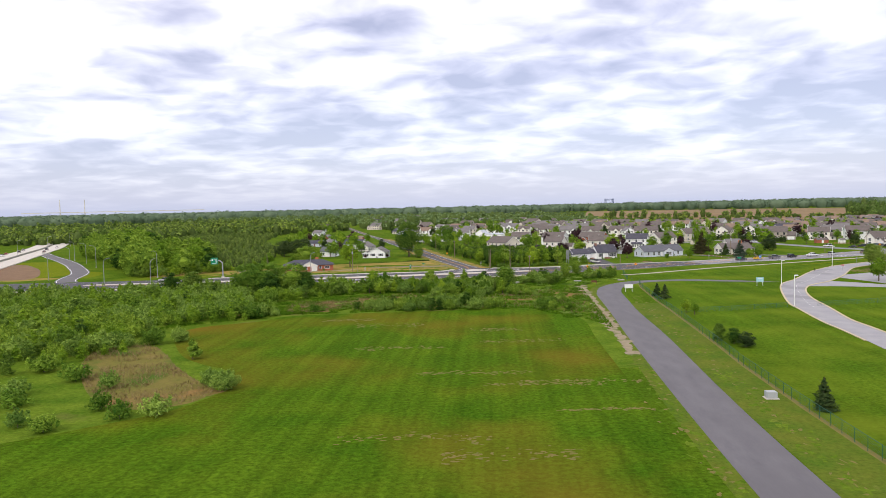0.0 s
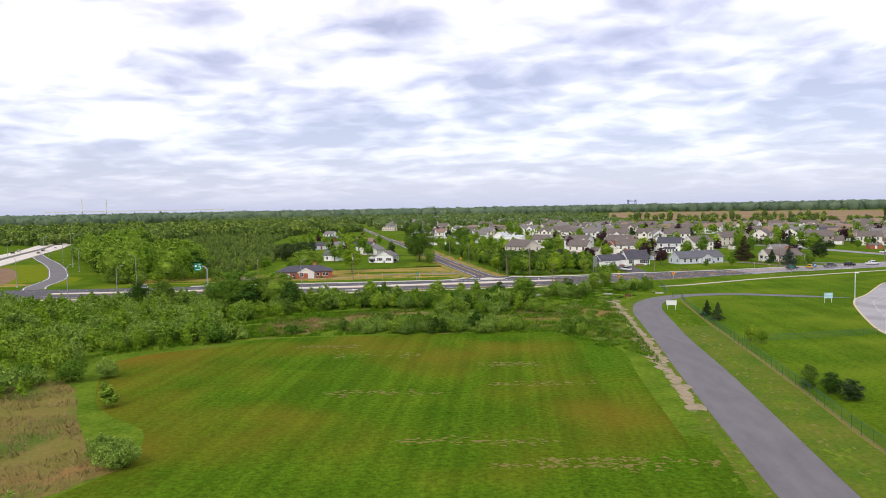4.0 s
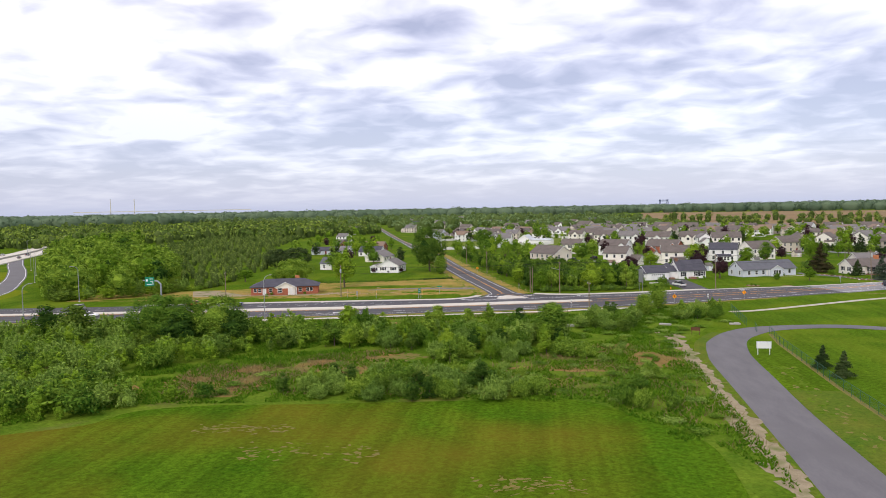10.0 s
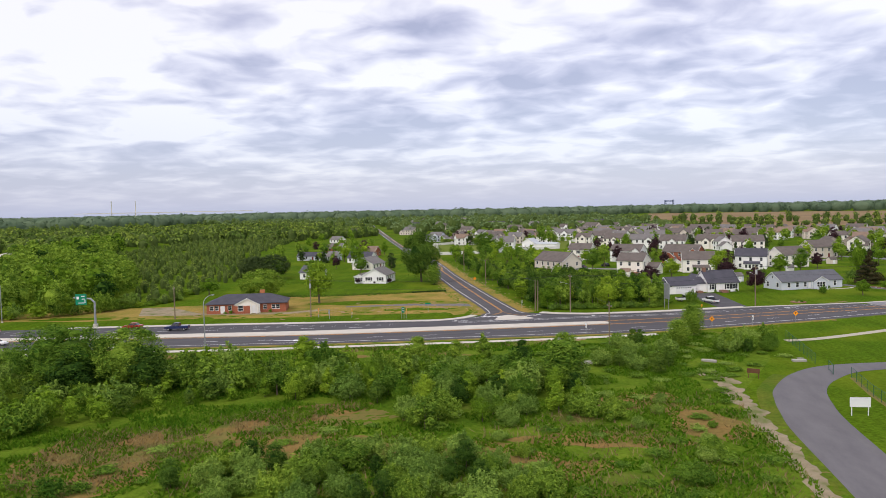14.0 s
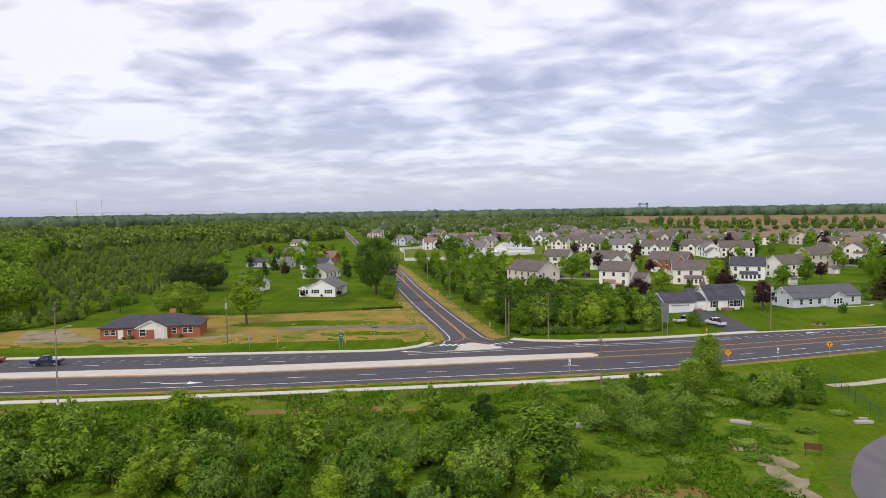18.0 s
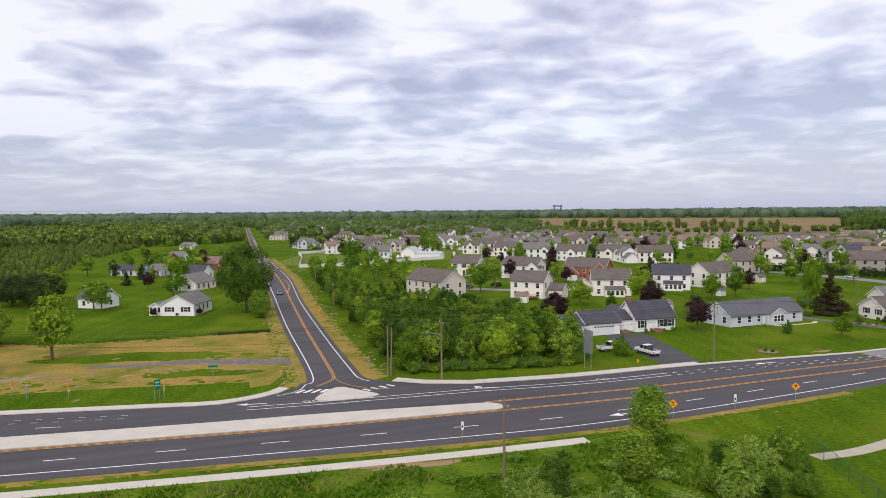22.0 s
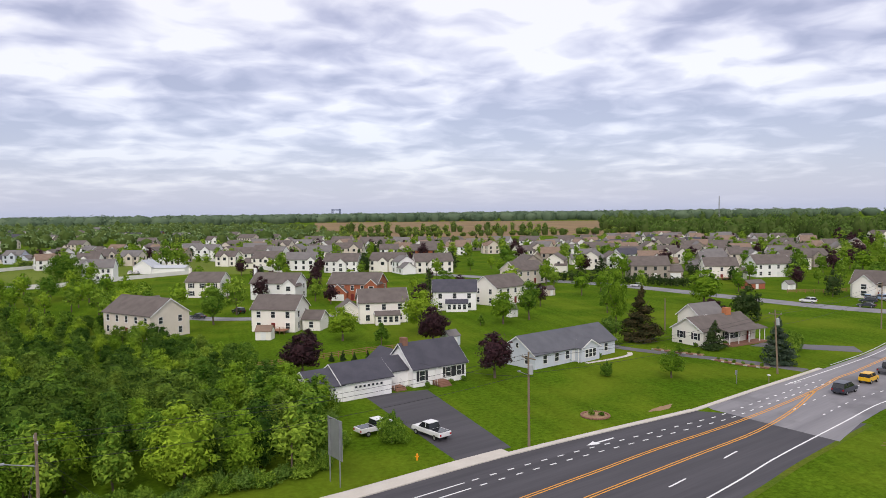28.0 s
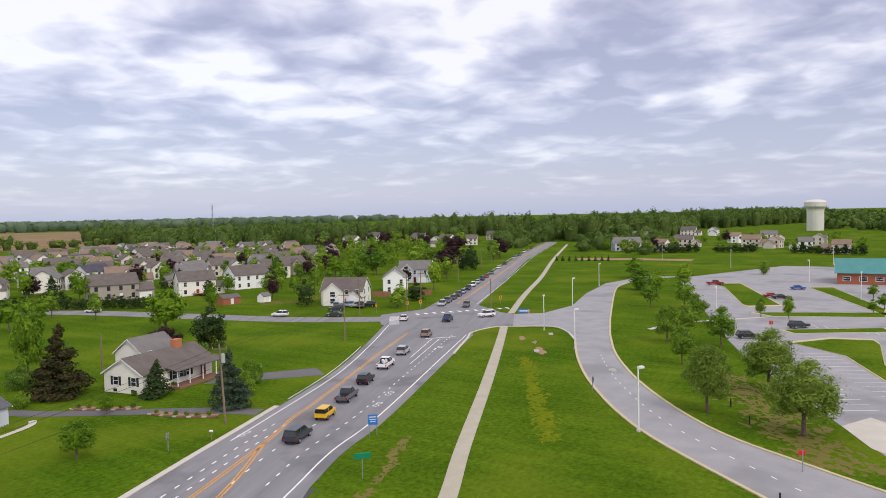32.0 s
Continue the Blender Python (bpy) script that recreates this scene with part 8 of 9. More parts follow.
def vehicle(kind, colour, x, y, head, group="", label="", z=0.035, load=False):
    body, cabin, half, axles = KINDS[kind]
    key = (kind, colour)
    if key not in CAR_MESHES:
        p = paint(colour, COLOURS[colour])
        roof = [(x0 * 0.96 + 0.01, z0) for x0, z0 in cabin[1:3]]
        rb = bmesh.new()
        add_box(rb, roof[0][0] - 0.02, roof[1][0] + 0.02, -half + 0.2, half - 0.2, max(c[1] for c in cabin) - 0.03, max(c[1] for c in cabin) + 0.045)
        pb = bmesh.new()
        for u in (cabin[1][0] * 0.55 + cabin[2][0] * 0.45,):
            for s in (-1, 1):
                add_box(pb, u - 0.05, u + 0.05, s * (half - 0.13) - 0.03, s * (half - 0.13) + 0.03, cabin[0][1], cabin[1][1])
        CAR_MESHES[key] = (keep("body", prism(body, half), p, 0.05), keep("window_band", prism(cabin, half - 0.06, 0.16), CARGLASS, 0.03), keep("roof", rb, p, 0.02), keep("pillar", pb, p))
    name = {"sedan": "car", "suv": "car", "minivan": "minivan", "boxy": "car", "pickup": "pickup_truck"}[kind]
    lab = label or colour.replace("_", " ") + {"sedan": " sedan car standing on the road", "suv": " sport utility car standing on the road", "minivan": " minivan standing on the road", "boxy": " small boxy car standing on the road", "pickup": " pickup truck with an open bed"}[kind]
    v = empty(name, pose(x, y, z, 0, 0, head), lab, "truck" if kind == "pickup" else "car", group)
    for me in CAR_MESHES[key]:
        share(me.name.split(".")[0], me, v)
    for a in axles:
        for s in (-1, 1):
            w = share("wheel", WHEEL[0], v, Matrix.Translation((a, s * (half - 0.09), 0.35)))
            share("rim", WHEEL[1], w)
    for s in (-1, 1):
        bm = bmesh.new()
        add_box(bm, body[0][0] - 0.02, body[0][0] + 0.12, s * (half - 0.18) - 0.13, s * (half - 0.18) + 0.13, 0.72, 0.95, 0.01)
        part("tail_lamp", bm, TAIL, v, "red tail lamp")
        bm = bmesh.new()
        add_box(bm, body[-1][0] - 0.14, body[-1][0] + 0.02, s * (half - 0.2) - 0.15, s * (half - 0.2) + 0.15, 0.62, 0.76, 0.01)
        part("head_lamp", bm, HEADLAMP, v, "clear head lamp")
    if kind == "pickup":
        bm = bmesh.new()
        add_box(bm, -2.75, -0.85, -0.8, 0.8, 1.1, 1.16)
        part("bed", bm, CARGLASS, v, "dark open load bed")
        if load:
            bm = bmesh.new()
            for i in range(4):
                add_tube(bm, (-2.4 + 0.45 * i, -0.4 + 0.25 * (i % 3), 1.15), (-2.4 + 0.45 * i, -0.4 + 0.25 * (i % 3), 1.7), 0.24, 0.22, 10)
            part("cargo", bm, HEADLAMP, v, "white canisters in the bed")
    return v


QUEUE = "cars queuing at the junction"
vehicle("minivan", "slate", 114.6, 338.4, 21, QUEUE)
vehicle("boxy", "yellow", 123.6, 342.2, 22, QUEUE)
vehicle("pickup", "grey", 132.6, 346.2, 23, QUEUE)
vehicle("suv", "black", 142.4, 350.8, 23, QUEUE)
vehicle("pickup", "white", 153.8, 355.6, 23, QUEUE, "white pickup truck loaded with canisters", load=True)
vehicle("suv", "silver", 165.4, 360.4, 23, QUEUE)
vehicle("suv", "tan", 184.4, 368.2, 23, QUEUE)
vehicle("pickup", "dark_blue", 206, 376.8, 203, QUEUE)
vehicle("sedan", "white", 202, 388, 30, QUEUE)
vehicle("suv", "white", 217, 371.6, 150, QUEUE, "white sport utility car waiting at the school exit")
vehicle("suv", "grey", 232, 387.5, 205, QUEUE)
for i, (px, py, kd, cl) in enumerate(((231, 395.6, "suv", "silver"), (238, 398.2, "pickup", "grey"), (246, 401.4, "sedan", "black"), (254, 404.6, "suv", "slate"), (262, 408, "sedan", "light_blue"), (272, 412, "suv", "black"), (283, 416.8, "suv", "white"), (294, 421.4, "sedan", "silver"), (305, 426, "suv", "dark_blue"), (317, 431, "sedan", "red"), (332, 437.4, "suv", "grey"), (361, 450, "sedan", "white"), (385, 460, "suv", "black"), (428, 478, "suv", "silver"), (455, 489, "sedan", "dark_blue"), (488, 503, "suv", "white"), (530, 519, "sedan", "red"))):
    vehicle(kd, cl, px, py, 203, QUEUE, z=0.03)
STREET = "cars on the residential street"
vehicle("suv", "white", 192, 424, 118, STREET)
vehicle("sedan", "slate", 199, 410, 118, STREET)
vehicle("sedan", "white", 172, 484, 118, STREET)
vehicle("suv", "black", 212, 419, 40, STREET)
vehicle("suv", "light_blue", 214, 423, 40, STREET, "car under a bright blue cover on a driveway")
vehicle("pickup", "grey", 217, 416, 40, STREET)
vehicle("pickup", "white", 48.6, 339.6, 112, "pickup trucks on the driveway", "white pickup truck parked on the dark driveway")
vehicle("pickup", "white", 42.4, 343.4, 20, "pickup trucks on the driveway", "white pickup truck parked beside the wood")
LOT = "cars in the parking lot"
vehicle("pickup", "red", 322, 337.8, -60, LOT, "red pickup truck in the parking lot")
vehicle("sedan", "blue", 317, 309.8, -60, LOT, "blue car in the parking lot")
vehicle("sedan", "red", 291, 313.5, -60, LOT, "red car in the parking lot")
vehicle("sedan", "black", 288, 310.5, -60, LOT, "black car in the parking lot")
vehicle("suv", "slate", 233, 297.8, -45, LOT, "dark car parked by the island")
vehicle("suv", "black", 214, 305, -60, LOT, "dark car half hidden behind a tree")
vehicle("sedan", "grey", 306, 270, -60, LOT, "grey car in the parking lot")
TRAFFIC = "traffic on the highway"
vehicle("pickup", "dark_blue", -88, 291, 190, TRAFFIC)
vehicle("sedan", "red", -101, 293, 189, TRAFFIC)
vehicle("sedan", "white", -120, 270, 8, TRAFFIC)
vehicle("suv", "silver", -133, 283.6, 187, TRAFFIC)
for kd, cl, x, y, t in (("suv", "light_blue", 216.4, 421.0, 118), ("suv", "silver", 216.8, 417.2, 122), ("suv", "black", 219.2, 414.6, 118), ("suv", "slate", 207.8, 417.4, 128)):
    vehicle(kd, cl, x, y, t, "cars parked at the corner house")
vehicle("sedan", "light_blue", -46.5, 449, 105, "", "pale blue car driving on the side road")
vehicle("suv", "silver", -12, 632, 80, "", "silver car parked by the barn")
vehicle("suv", "white", -15, 633, 80, "", "white van parked by the barn")
for i, (s, d, kd, cl) in enumerate(((150, 11, "suv", "white"), (175, 13, "sedan", "red"), (200, 9, "suv", "black"), (235, 12, "sedan", "silver"), (190, -9, "sedan", "grey"), (225, -6, "suv", "slate"), (260, -9, "sedan", "white"))):
    p = along(shifted(HW, d), s)
    vehicle(kd, cl, p[0], p[1], math.degrees(p[2]), "traffic on the far highway", z=0.51)

# ---- poles, lamps, signs, fences ----
WOODPOLE = material("weathered_pole_wood", (0.17, 0.125, 0.085), (0.26, 0.20, 0.14), 1.2, 0.95, stretch=(4, 4, 0.4))
WHITEPOST = material("white_lamp_paint", (0.68, 0.68, 0.67), (0.78, 0.78, 0.77), 1.0, 0.5)
LENS = material("frosted_lamp_lens", (0.6, 0.6, 0.58), (0.7, 0.7, 0.68), 2.0, 0.3)
SIGNGREEN = material("green_sign_sheeting", (0.0, 0.20, 0.10), (0.0, 0.25, 0.13), 1.0, 0.4)
SIGNBLUE = material("blue_sign_sheeting", (0.02, 0.16, 0.50), (0.03, 0.20, 0.58), 1.0, 0.4)
SIGNORANGE = material("orange_sign_sheeting", (0.85, 0.30, 0.01), (0.95, 0.36, 0.02), 1.0, 0.4)
SIGNRED = material("red_sign_sheeting", (0.55, 0.02, 0.02), (0.65, 0.03, 0.03), 1.0, 0.4)
SIGNWHITE = material("white_sign_sheeting", (0.70, 0.70, 0.70), (0.8, 0.8, 0.8), 1.0, 0.4)
SIGNPALE = material("pale_blue_sign_sheeting", (0.30, 0.55, 0.60), (0.36, 0.62, 0.68), 1.0, 0.4)
SIGNBROWN = material("brown_sign_wood", (0.10, 0.045, 0.02), (0.15, 0.07, 0.035), 1.0, 0.8)
BLACK = material("black_sign_paint", (0.012, 0.012, 0.012), (0.02, 0.02, 0.02), 1.0, 0.6)
WIRE = material("dark_cable", (0.015, 0.015, 0.016), (0.025, 0.025, 0.026), 2.0, 0.6)
FENCEGREEN = material("green_chain_link", (0.02, 0.09, 0.06), (0.03, 0.12, 0.08), 1.0, 0.6)
VINYL = material("white_vinyl_fence", (0.70, 0.69, 0.67), (0.78, 0.77, 0.75), 0.3, 0.6)
INSULATOR = material("grey_transformer_paint", (0.34, 0.36, 0.36), (0.42, 0.44, 0.44), 1.0, 0.5)


def utility_pole(x, y, high=11.0, lean=0.0, arm=True, can=False, lamp=0.0):
    p = empty("utility_pole", pose(x, y, 0, lean, 0, 18), "weathered wooden utility pole with wires", "utility pole", "utility poles")
    bm = bmesh.new()
    add_tube(bm, (0, 0, -0.2), (0, 0, high), 0.17, 0.11, 10)
    part("pole", bm, WOODPOLE, p)
    if arm:
        bm = bmesh.new()
        add_box(bm, -0.06, 0.06, -1.2, 1.2, high - 0.8, high - 0.66, 0.01)
        part("crossarm", bm, WOODPOLE, p)
        for q in (-1.05, 0, 1.05):
            bm = bmesh.new()
            add_tube(bm, (0, q, high - 0.66), (0, q, high - 0.42), 0.07, 0.05, 8)
            part("insulator", bm, INSULATOR, p)
    if can:
        bm = bmesh.new()
        add_tube(bm, (0.0, -0.42, high - 2.6), (0.0, -0.42, high - 1.5), 0.27, 0.27, 14)
        add_tube(bm, (0.0, -0.42, high - 1.5), (0.0, -0.42, high - 1.35), 0.27, 0.15, 14)
        part("transformer", bm, INSULATOR, p, "grey cylindrical transformer")
    if lamp:
        bm = bmesh.new()
        add_tube(bm, (0, 0, high - 2.8), (lamp, 0.0, high - 2.1), 0.045, 0.04, 6)
        part("lamp_arm", bm, STEEL, p)
        bm = bmesh.new()
        add_box(bm, lamp - 0.1 if lamp < 0 else lamp - 0.3, lamp + 0.3 if lamp < 0 else lamp + 0.1, -0.14, 0.14, high - 2.2, high - 2.05, 0.03)
        part("lamp_head", bm, STEEL, p)
    return p


def wire(a, b, sag=0.6, rad=0.02):
    pts = [Vector(a).lerp(Vector(b), i / 12) + Vector((0, 0, -4 * sag * (i / 12) * (1 - i / 12))) for i in range(13)]
    side = (Vector(b) - Vector(a)).cross(Vector((0, 0, 1))).normalized() * rad
    verts = [p + o for p in pts for o in (side, Vector((0, 0, rad)), -side, Vector((0, 0, -rad)))]
    w = link("power_line", verts, [(4 * i + k, 4 * i + (k + 1) % 4, 4 * i + 4 + (k + 1) % 4, 4 * i + 4 + k) for i in range(12) for k in range(4)], WIRE)
    tagged(w, "thin black overhead power line between poles", "cable", "overhead lines")


POLES = [(-61, 312.4, 10.5), (8.3, 319.6, 10.5), (58.6, 331.7, 11.5), (114.6, 352.2, 11.0), (171, 381, 11.0)]
utility_pole(*POLES[0], can=True)
utility_pole(*POLES[1], lamp=-2.6)
utility_pole(*POLES[2], can=True, lamp=-1.6)
utility_pole(*POLES[3], lean=-3, can=True)
utility_pole(*POLES[4])
utility_pole(14.5, 274.6, 8.8)
utility_pole(-1.0, 324.4, 8.5, arm=False)
utility_pole(-0.4, 323.6, 8.5, 4, arm=False)
utility_pole(-34.7, 452, 9.5)
utility_pole(-20, 392, 9.5)
utility_pole(-64, 560, 9.5)
utility_pole(-98, 308.5, 9)
for x, y in ((203.6, 404.7), (217.3, 398.5), (229.8, 402.5), (288.6, 427), (350.3, 453.6), (392.9, 473)):
    utility_pole(x, y, 10.5)
utility_pole(229.5, 377.5, 9, arm=False)
utility_pole(124, 398, 7.5, arm=False)
for a, b in zip(POLES, POLES[1:]):
    for q, dz in ((0.9, 0.45), (-0.9, 0.45), (0.0, 2.6)):
        wire((a[0], a[1] + q, a[2] - dz), (b[0], b[1] + q, b[2] - dz), 0.9)
wire((8, 321.6, 8.4), (14.2, 277.6, 8.4), 0.5)
wire((-1, 324.4, 8.0), (8, 321.6, 8.4), 0.2)
wire((-1, 324.4, 8.2), (-20, 392, 9), 0.8)
wire((-20, 392, 9), (-34.7, 452, 9), 0.8)
wire((-34.7, 452, 9), (-64, 560, 9), 1.2)
wire((8, 321.6, 8.0), (12.4, 326.5, 0.1), 0.0)
wire((8, 321.6, 8.0), (14.5, 325.5, 0.1), 0.0)
wire((59, 331.2, 8.6), (54, 364, 4.2), 0.5)


def street_lamp(x, y, turn, high=11.8, arm=2.4):
    s = empty("street_lamp", pose(x, y, 0, 0, 0, turn), "tall silver street lamp with a curved arm", "street lamp", "street lamps")
    bm = bmesh.new()
    add_tube(bm, (0, 0, 0), (0, 0, high - 1.6), 0.13, 0.085, 10)
    pts = [(0, high - 1.6)] + [(arm * (1 - math.cos(a)), high - 1.6 + 1.5 * math.sin(a)) for a in (0.3, 0.6, 0.9, 1.2, 1.5)]
    for (u, v), (u2, v2) in zip(pts, pts[1:]):
        add_tube(bm, (u, 0, v), (u2, 0, v2), 0.07, 0.065, 8)
    part("pole", bm, STEEL, s)
    bm = bmesh.new()
    add_box(bm, arm * 0.9, arm * 0.9 + 0.75, -0.16, 0.16, high - 0.2, high - 0.05, 0.04)
    hd = part("lamp_head", bm, STEEL, s)
    bm = bmesh.new()
    add_box(bm, arm * 0.9 + 0.2, arm * 0.9 + 0.65, -0.12, 0.12, high - 0.24, high - 0.2)
    part("lens", bm, LENS, hd)
    bm = bmesh.new()
    add_tube(bm, (0, 0, 0), (0, 0, 0.35), 0.3, 0.28, 12)
    part("footing", bm, CONCRETE, s)


for x, y, t in ((-67.4, 263.8, 70), (-144.6, 302, 250), (-142, 254, 70), (-207, 364, 200), (-232, 398, 200), (-214, 352, 200), (-190, 296, 160), (-120, 245, 80), (-255, 425, 200), (-322, 470, 20), (-345, 540, 20), (-375, 620, 20)):
    street_lamp(x, y, t)


def box_lamp(x, y, turn, high=8.2):
    s = empty("lot_lamp", pose(x, y, 0, 0, 0, turn), "white square lamp post with a box head", "lamp post", "school lamp posts")
    bm = bmesh.new()
    add_box(bm, -0.085, 0.085, -0.085, 0.085, 0.3, high, 0.01)
    part("post", bm, WHITEPOST, s)
    bm = bmesh.new()
    add_box(bm, 0.02, 0.85, -0.24, 0.24, high - 0.16, high + 0.12, 0.02)
    hd = part("lamp_head", bm, WHITEPOST, s)
    bm = bmesh.new()
    add_box(bm, 0.12, 0.78, -0.18, 0.18, high - 0.18, high - 0.16)
    part("lens", bm, LENS, hd)
    bm = bmesh.new()
    add_tube(bm, (0, 0, -0.1), (0, 0, 0.32), 0.26, 0.26, 14)
    part("footing", bm, CONCRETE, s)


for x, y, t in ((139.1, 303, -30), (204.2, 348.2, 20), (185.6, 332.2, -40), (247, 360, -20), (303, 374.4, -20), (239, 317.4, 60), (342.7, 309.7, 160), (294.7, 289.8, 0), (432, 311, 0), (402, 350, 0), (93.2, 237, -20), (77.8, 189.2, -10), (454.7, 398.3, 0)):
    box_lamp(x, y, t)


def board_sign(name, x, y, turn, w, hgt, base, mat, label, posts=(-0.4, 0.4), post_mat=None, bars=(), depth=0.06):
    """A board on posts; bars are raised strips of writing (x, z, width, height, material)."""
    s = empty(name, pose(x, y, 0, 0, 0, turn), label, "sign")
    for q in posts:
        bm = bmesh.new()
        add_box(bm, q * w - 0.05, q * w + 0.05, 0.0, 0.1, -0.1, base + hgt, 0.005)
        part("post", bm, post_mat or STEEL, s)
    bm = bmesh.new()
    add_box(bm, -w / 2, w / 2, -depth, 0, base, base + hgt, 0.01)
    bd = part("board", bm, mat, s)
    for bx, bz, bw, bh, bmat in bars:
        bm = bmesh.new()
        add_box(bm, bx - bw / 2, bx + bw / 2, -depth - 0.008, -depth, base + bz - bh / 2, base + bz + bh / 2)
        part("lettering", bm, bmat, bd)
    return s


board_sign("notice_board", 42.6, 226, 0, 2.6, 1.3, 1.2, SIGNWHITE, "white notice board on two white posts by the drive", post_mat=WHITEPOST, bars=((0, 1.24, 2.4, 0.05, STEEL),))
board_sign("notice_board", 86.7, 237.8, 8, 2.4, 1.5, 1.2, SIGNPALE, "pale blue notice board on white posts", post_mat=WHITEPOST, bars=((0, 0.3, 2.0, 0.12, SIGNWHITE), (0, 1.1, 1.6, 0.2, SIGNWHITE)))
board_sign("park_sign", 34.8, 246.6, -20, 1.9, 0.75, 0.9, SIGNBROWN, "brown wooden sign on two posts in the grass", post_mat=SIGNBROWN)
s = board_sign("road_sign", 34.4, 327.3, 110, 3.0, 4.2, 2.8, STEEL, "large bare metal sign back on two steel posts", (-0.35, 0.35))
board_sign("guide_sign", -35.1, 309.4, 60, 1.1, 1.5, 1.6, SIGNGREEN, "small green guide sign with white lettering", bars=((0, 1.1, 0.7, 0.16, SIGNWHITE), (0, 0.6, 0.8, 0.12, SIGNWHITE)))
board_sign("guide_sign", -30.5, 322, 10, 1.6, 0.35, 2.2, SIGNGREEN, "small green street name sign", (0.0,))
board_sign("info_sign", 120.5, 331, -50, 1.2, 1.3, 1.5, SIGNBLUE, "blue road sign with white lettering", bars=((0, 1.0, 0.9, 0.12, SIGNWHITE), (0, 0.7, 0.9, 0.1, SIGNWHITE), (0, 0.4, 0.7, 0.1, SIGNWHITE)))
board_sign("info_sign", 227, 365.6, -62, 3.2, 1.0, 0.2, SIGNBLUE, "low blue school sign with an orange edge", bars=((0, 0.5, 2.4, 0.3, SIGNWHITE), (1.4, 0.5, 0.3, 0.9, SIGNORANGE)))
board_sign("guide_sign", 108.5, 322.5, -40, 1.8, 0.6, 2.2, SIGNGREEN, "small green sign seen from the back of the verge", (0.0,))
board_sign("stop_sign", 223.4, 302, 120, 0.8, 0.8, 1.9, SIGNRED, "red stop sign on a steel post", (0.0,), bars=((0, 0.4, 0.6, 0.18, SIGNWHITE),))
board_sign("stop_sign", 134.1, 283.6, 130, 0.8, 0.5, 1.8, SIGNRED, "red and white sign on a thin post", (0.0,), bars=((0, 0.25, 0.6, 0.12, SIGNWHITE),))
board_sign("road_sign", 154.8, 315.6, 40, 0.7, 0.9, 1.6, STEEL, "bare metal back of a small road sign", (0.0,))
board_sign("road_sign", -4.8, 329.2, 70, 0.6, 0.8, 1.5, SIGNWHITE, "small white road sign at the side road", (0.0,), bars=((0, 0.4, 0.35, 0.3, BLACK),))
board_sign("road_marker", -55, 309.5, 10, 0.4, 1.2, 1.2, STEEL, "grey metal back of a road sign", (0.0,))
for x, y in ((-58.7, 312), (-49, 310.2), (-34.4, 310.3)):
    board_sign("road_marker", x, y, 95, 0.6, 1.6, 1.0, SIGNORANGE, "orange and white construction marker panel", (0.0,), bars=((0, 0.4, 0.5, 0.5, SIGNWHITE),))


def diamond(x, y, turn, label):
    s = empty("warning_sign", pose(x, y, 0, 0, 0, turn), label, "sign", "orange warning signs")
    bm = bmesh.new()
    add_box(bm, -0.04, 0.04, 0.0, 0.08, -0.1, 2.6)
    part("post", bm, STEEL, s)
    v = [(0, 1.5), (0.62, 2.12), (0, 2.74), (-0.62, 2.12)]
    link("board", [(a, -0.03, b) for a, b in v] + [(a, 0.0, b) for a, b in v], [(0, 1, 2, 3), (7, 6, 5, 4), (0, 4, 5, 1), (1, 5, 6, 2), (2, 6, 7, 3), (3, 7, 4, 0)], SIGNORANGE, s)
    bm = bmesh.new()
    add_box(bm, -0.06, 0.06, -0.045, -0.03, 1.85, 2.4)
    add_box(bm, -0.2, 0.2, -0.045, -0.03, 2.2, 2.3)
    part("symbol", bm, BLACK, s)


diamond(39.3, 296.0, -20, "orange diamond warning sign on the verge")
diamond(60.2, 304.6, -20, "orange diamond warning sign on the verge")
diamond(-24.3, 394.7, 10, "orange diamond warning sign beside the side road")
diamond(210, 404, 10, "orange diamond warning sign at the junction")
for x, y in ((10.6, 288.0), (49.1, 299.4)):
    board_sign("road_marker", x, y, -15, 0.35, 1.0, 1.4, SIGNWHITE, "white speed sign on a thin post", (0.0,), bars=((0, 0.4, 0.2, 0.3, BLACK),))
# green sign on a steel arm
s = empty("gantry_sign", pose(-113.6, 296.8, 0, 0, 0, 10), "green overhead direction sign on a steel cantilever post", "sign")
bm = bmesh.new()
add_tube(bm, (0, 0, 0), (0, 0, 6.2), 0.3, 0.24, 12)
add_tube(bm, (0, 0, 6.2), (-1.0, 0, 7.2), 0.24, 0.2, 10)
add_tube(bm, (-1.0, 0, 7.2), (-5.4, 0, 7.5), 0.2, 0.14, 10)
part("post", bm, STEEL, s)
bm = bmesh.new()
add_box(bm, -4.6, -1.8, -0.5, -0.4, 5.7, 8.5, 0.02)
bd = part("board", bm, SIGNGREEN, s)
for bx, bz, bw, bh in ((-4.0, 7.5, 0.6, 0.7), (-2.7, 7.9, 0.9, 0.22), (-3.3, 6.2, 1.5, 0.2), (-2.6, 7.2, 0.8, 0.2), (-2.2, 6.6, 0.22, 0.9)):
    bm = bmesh.new()
    add_box(bm, bx - bw / 2, bx + bw / 2, -0.52, -0.5, bz - bh / 2, bz + bh / 2)
    part("lettering", bm, SIGNWHITE, bd)
bm = bmesh.new()
add_tube(bm, (0, 0, 0), (0, 0, 0.6), 0.6, 0.6, 14)
part("footing", bm, CONCRETE, s)


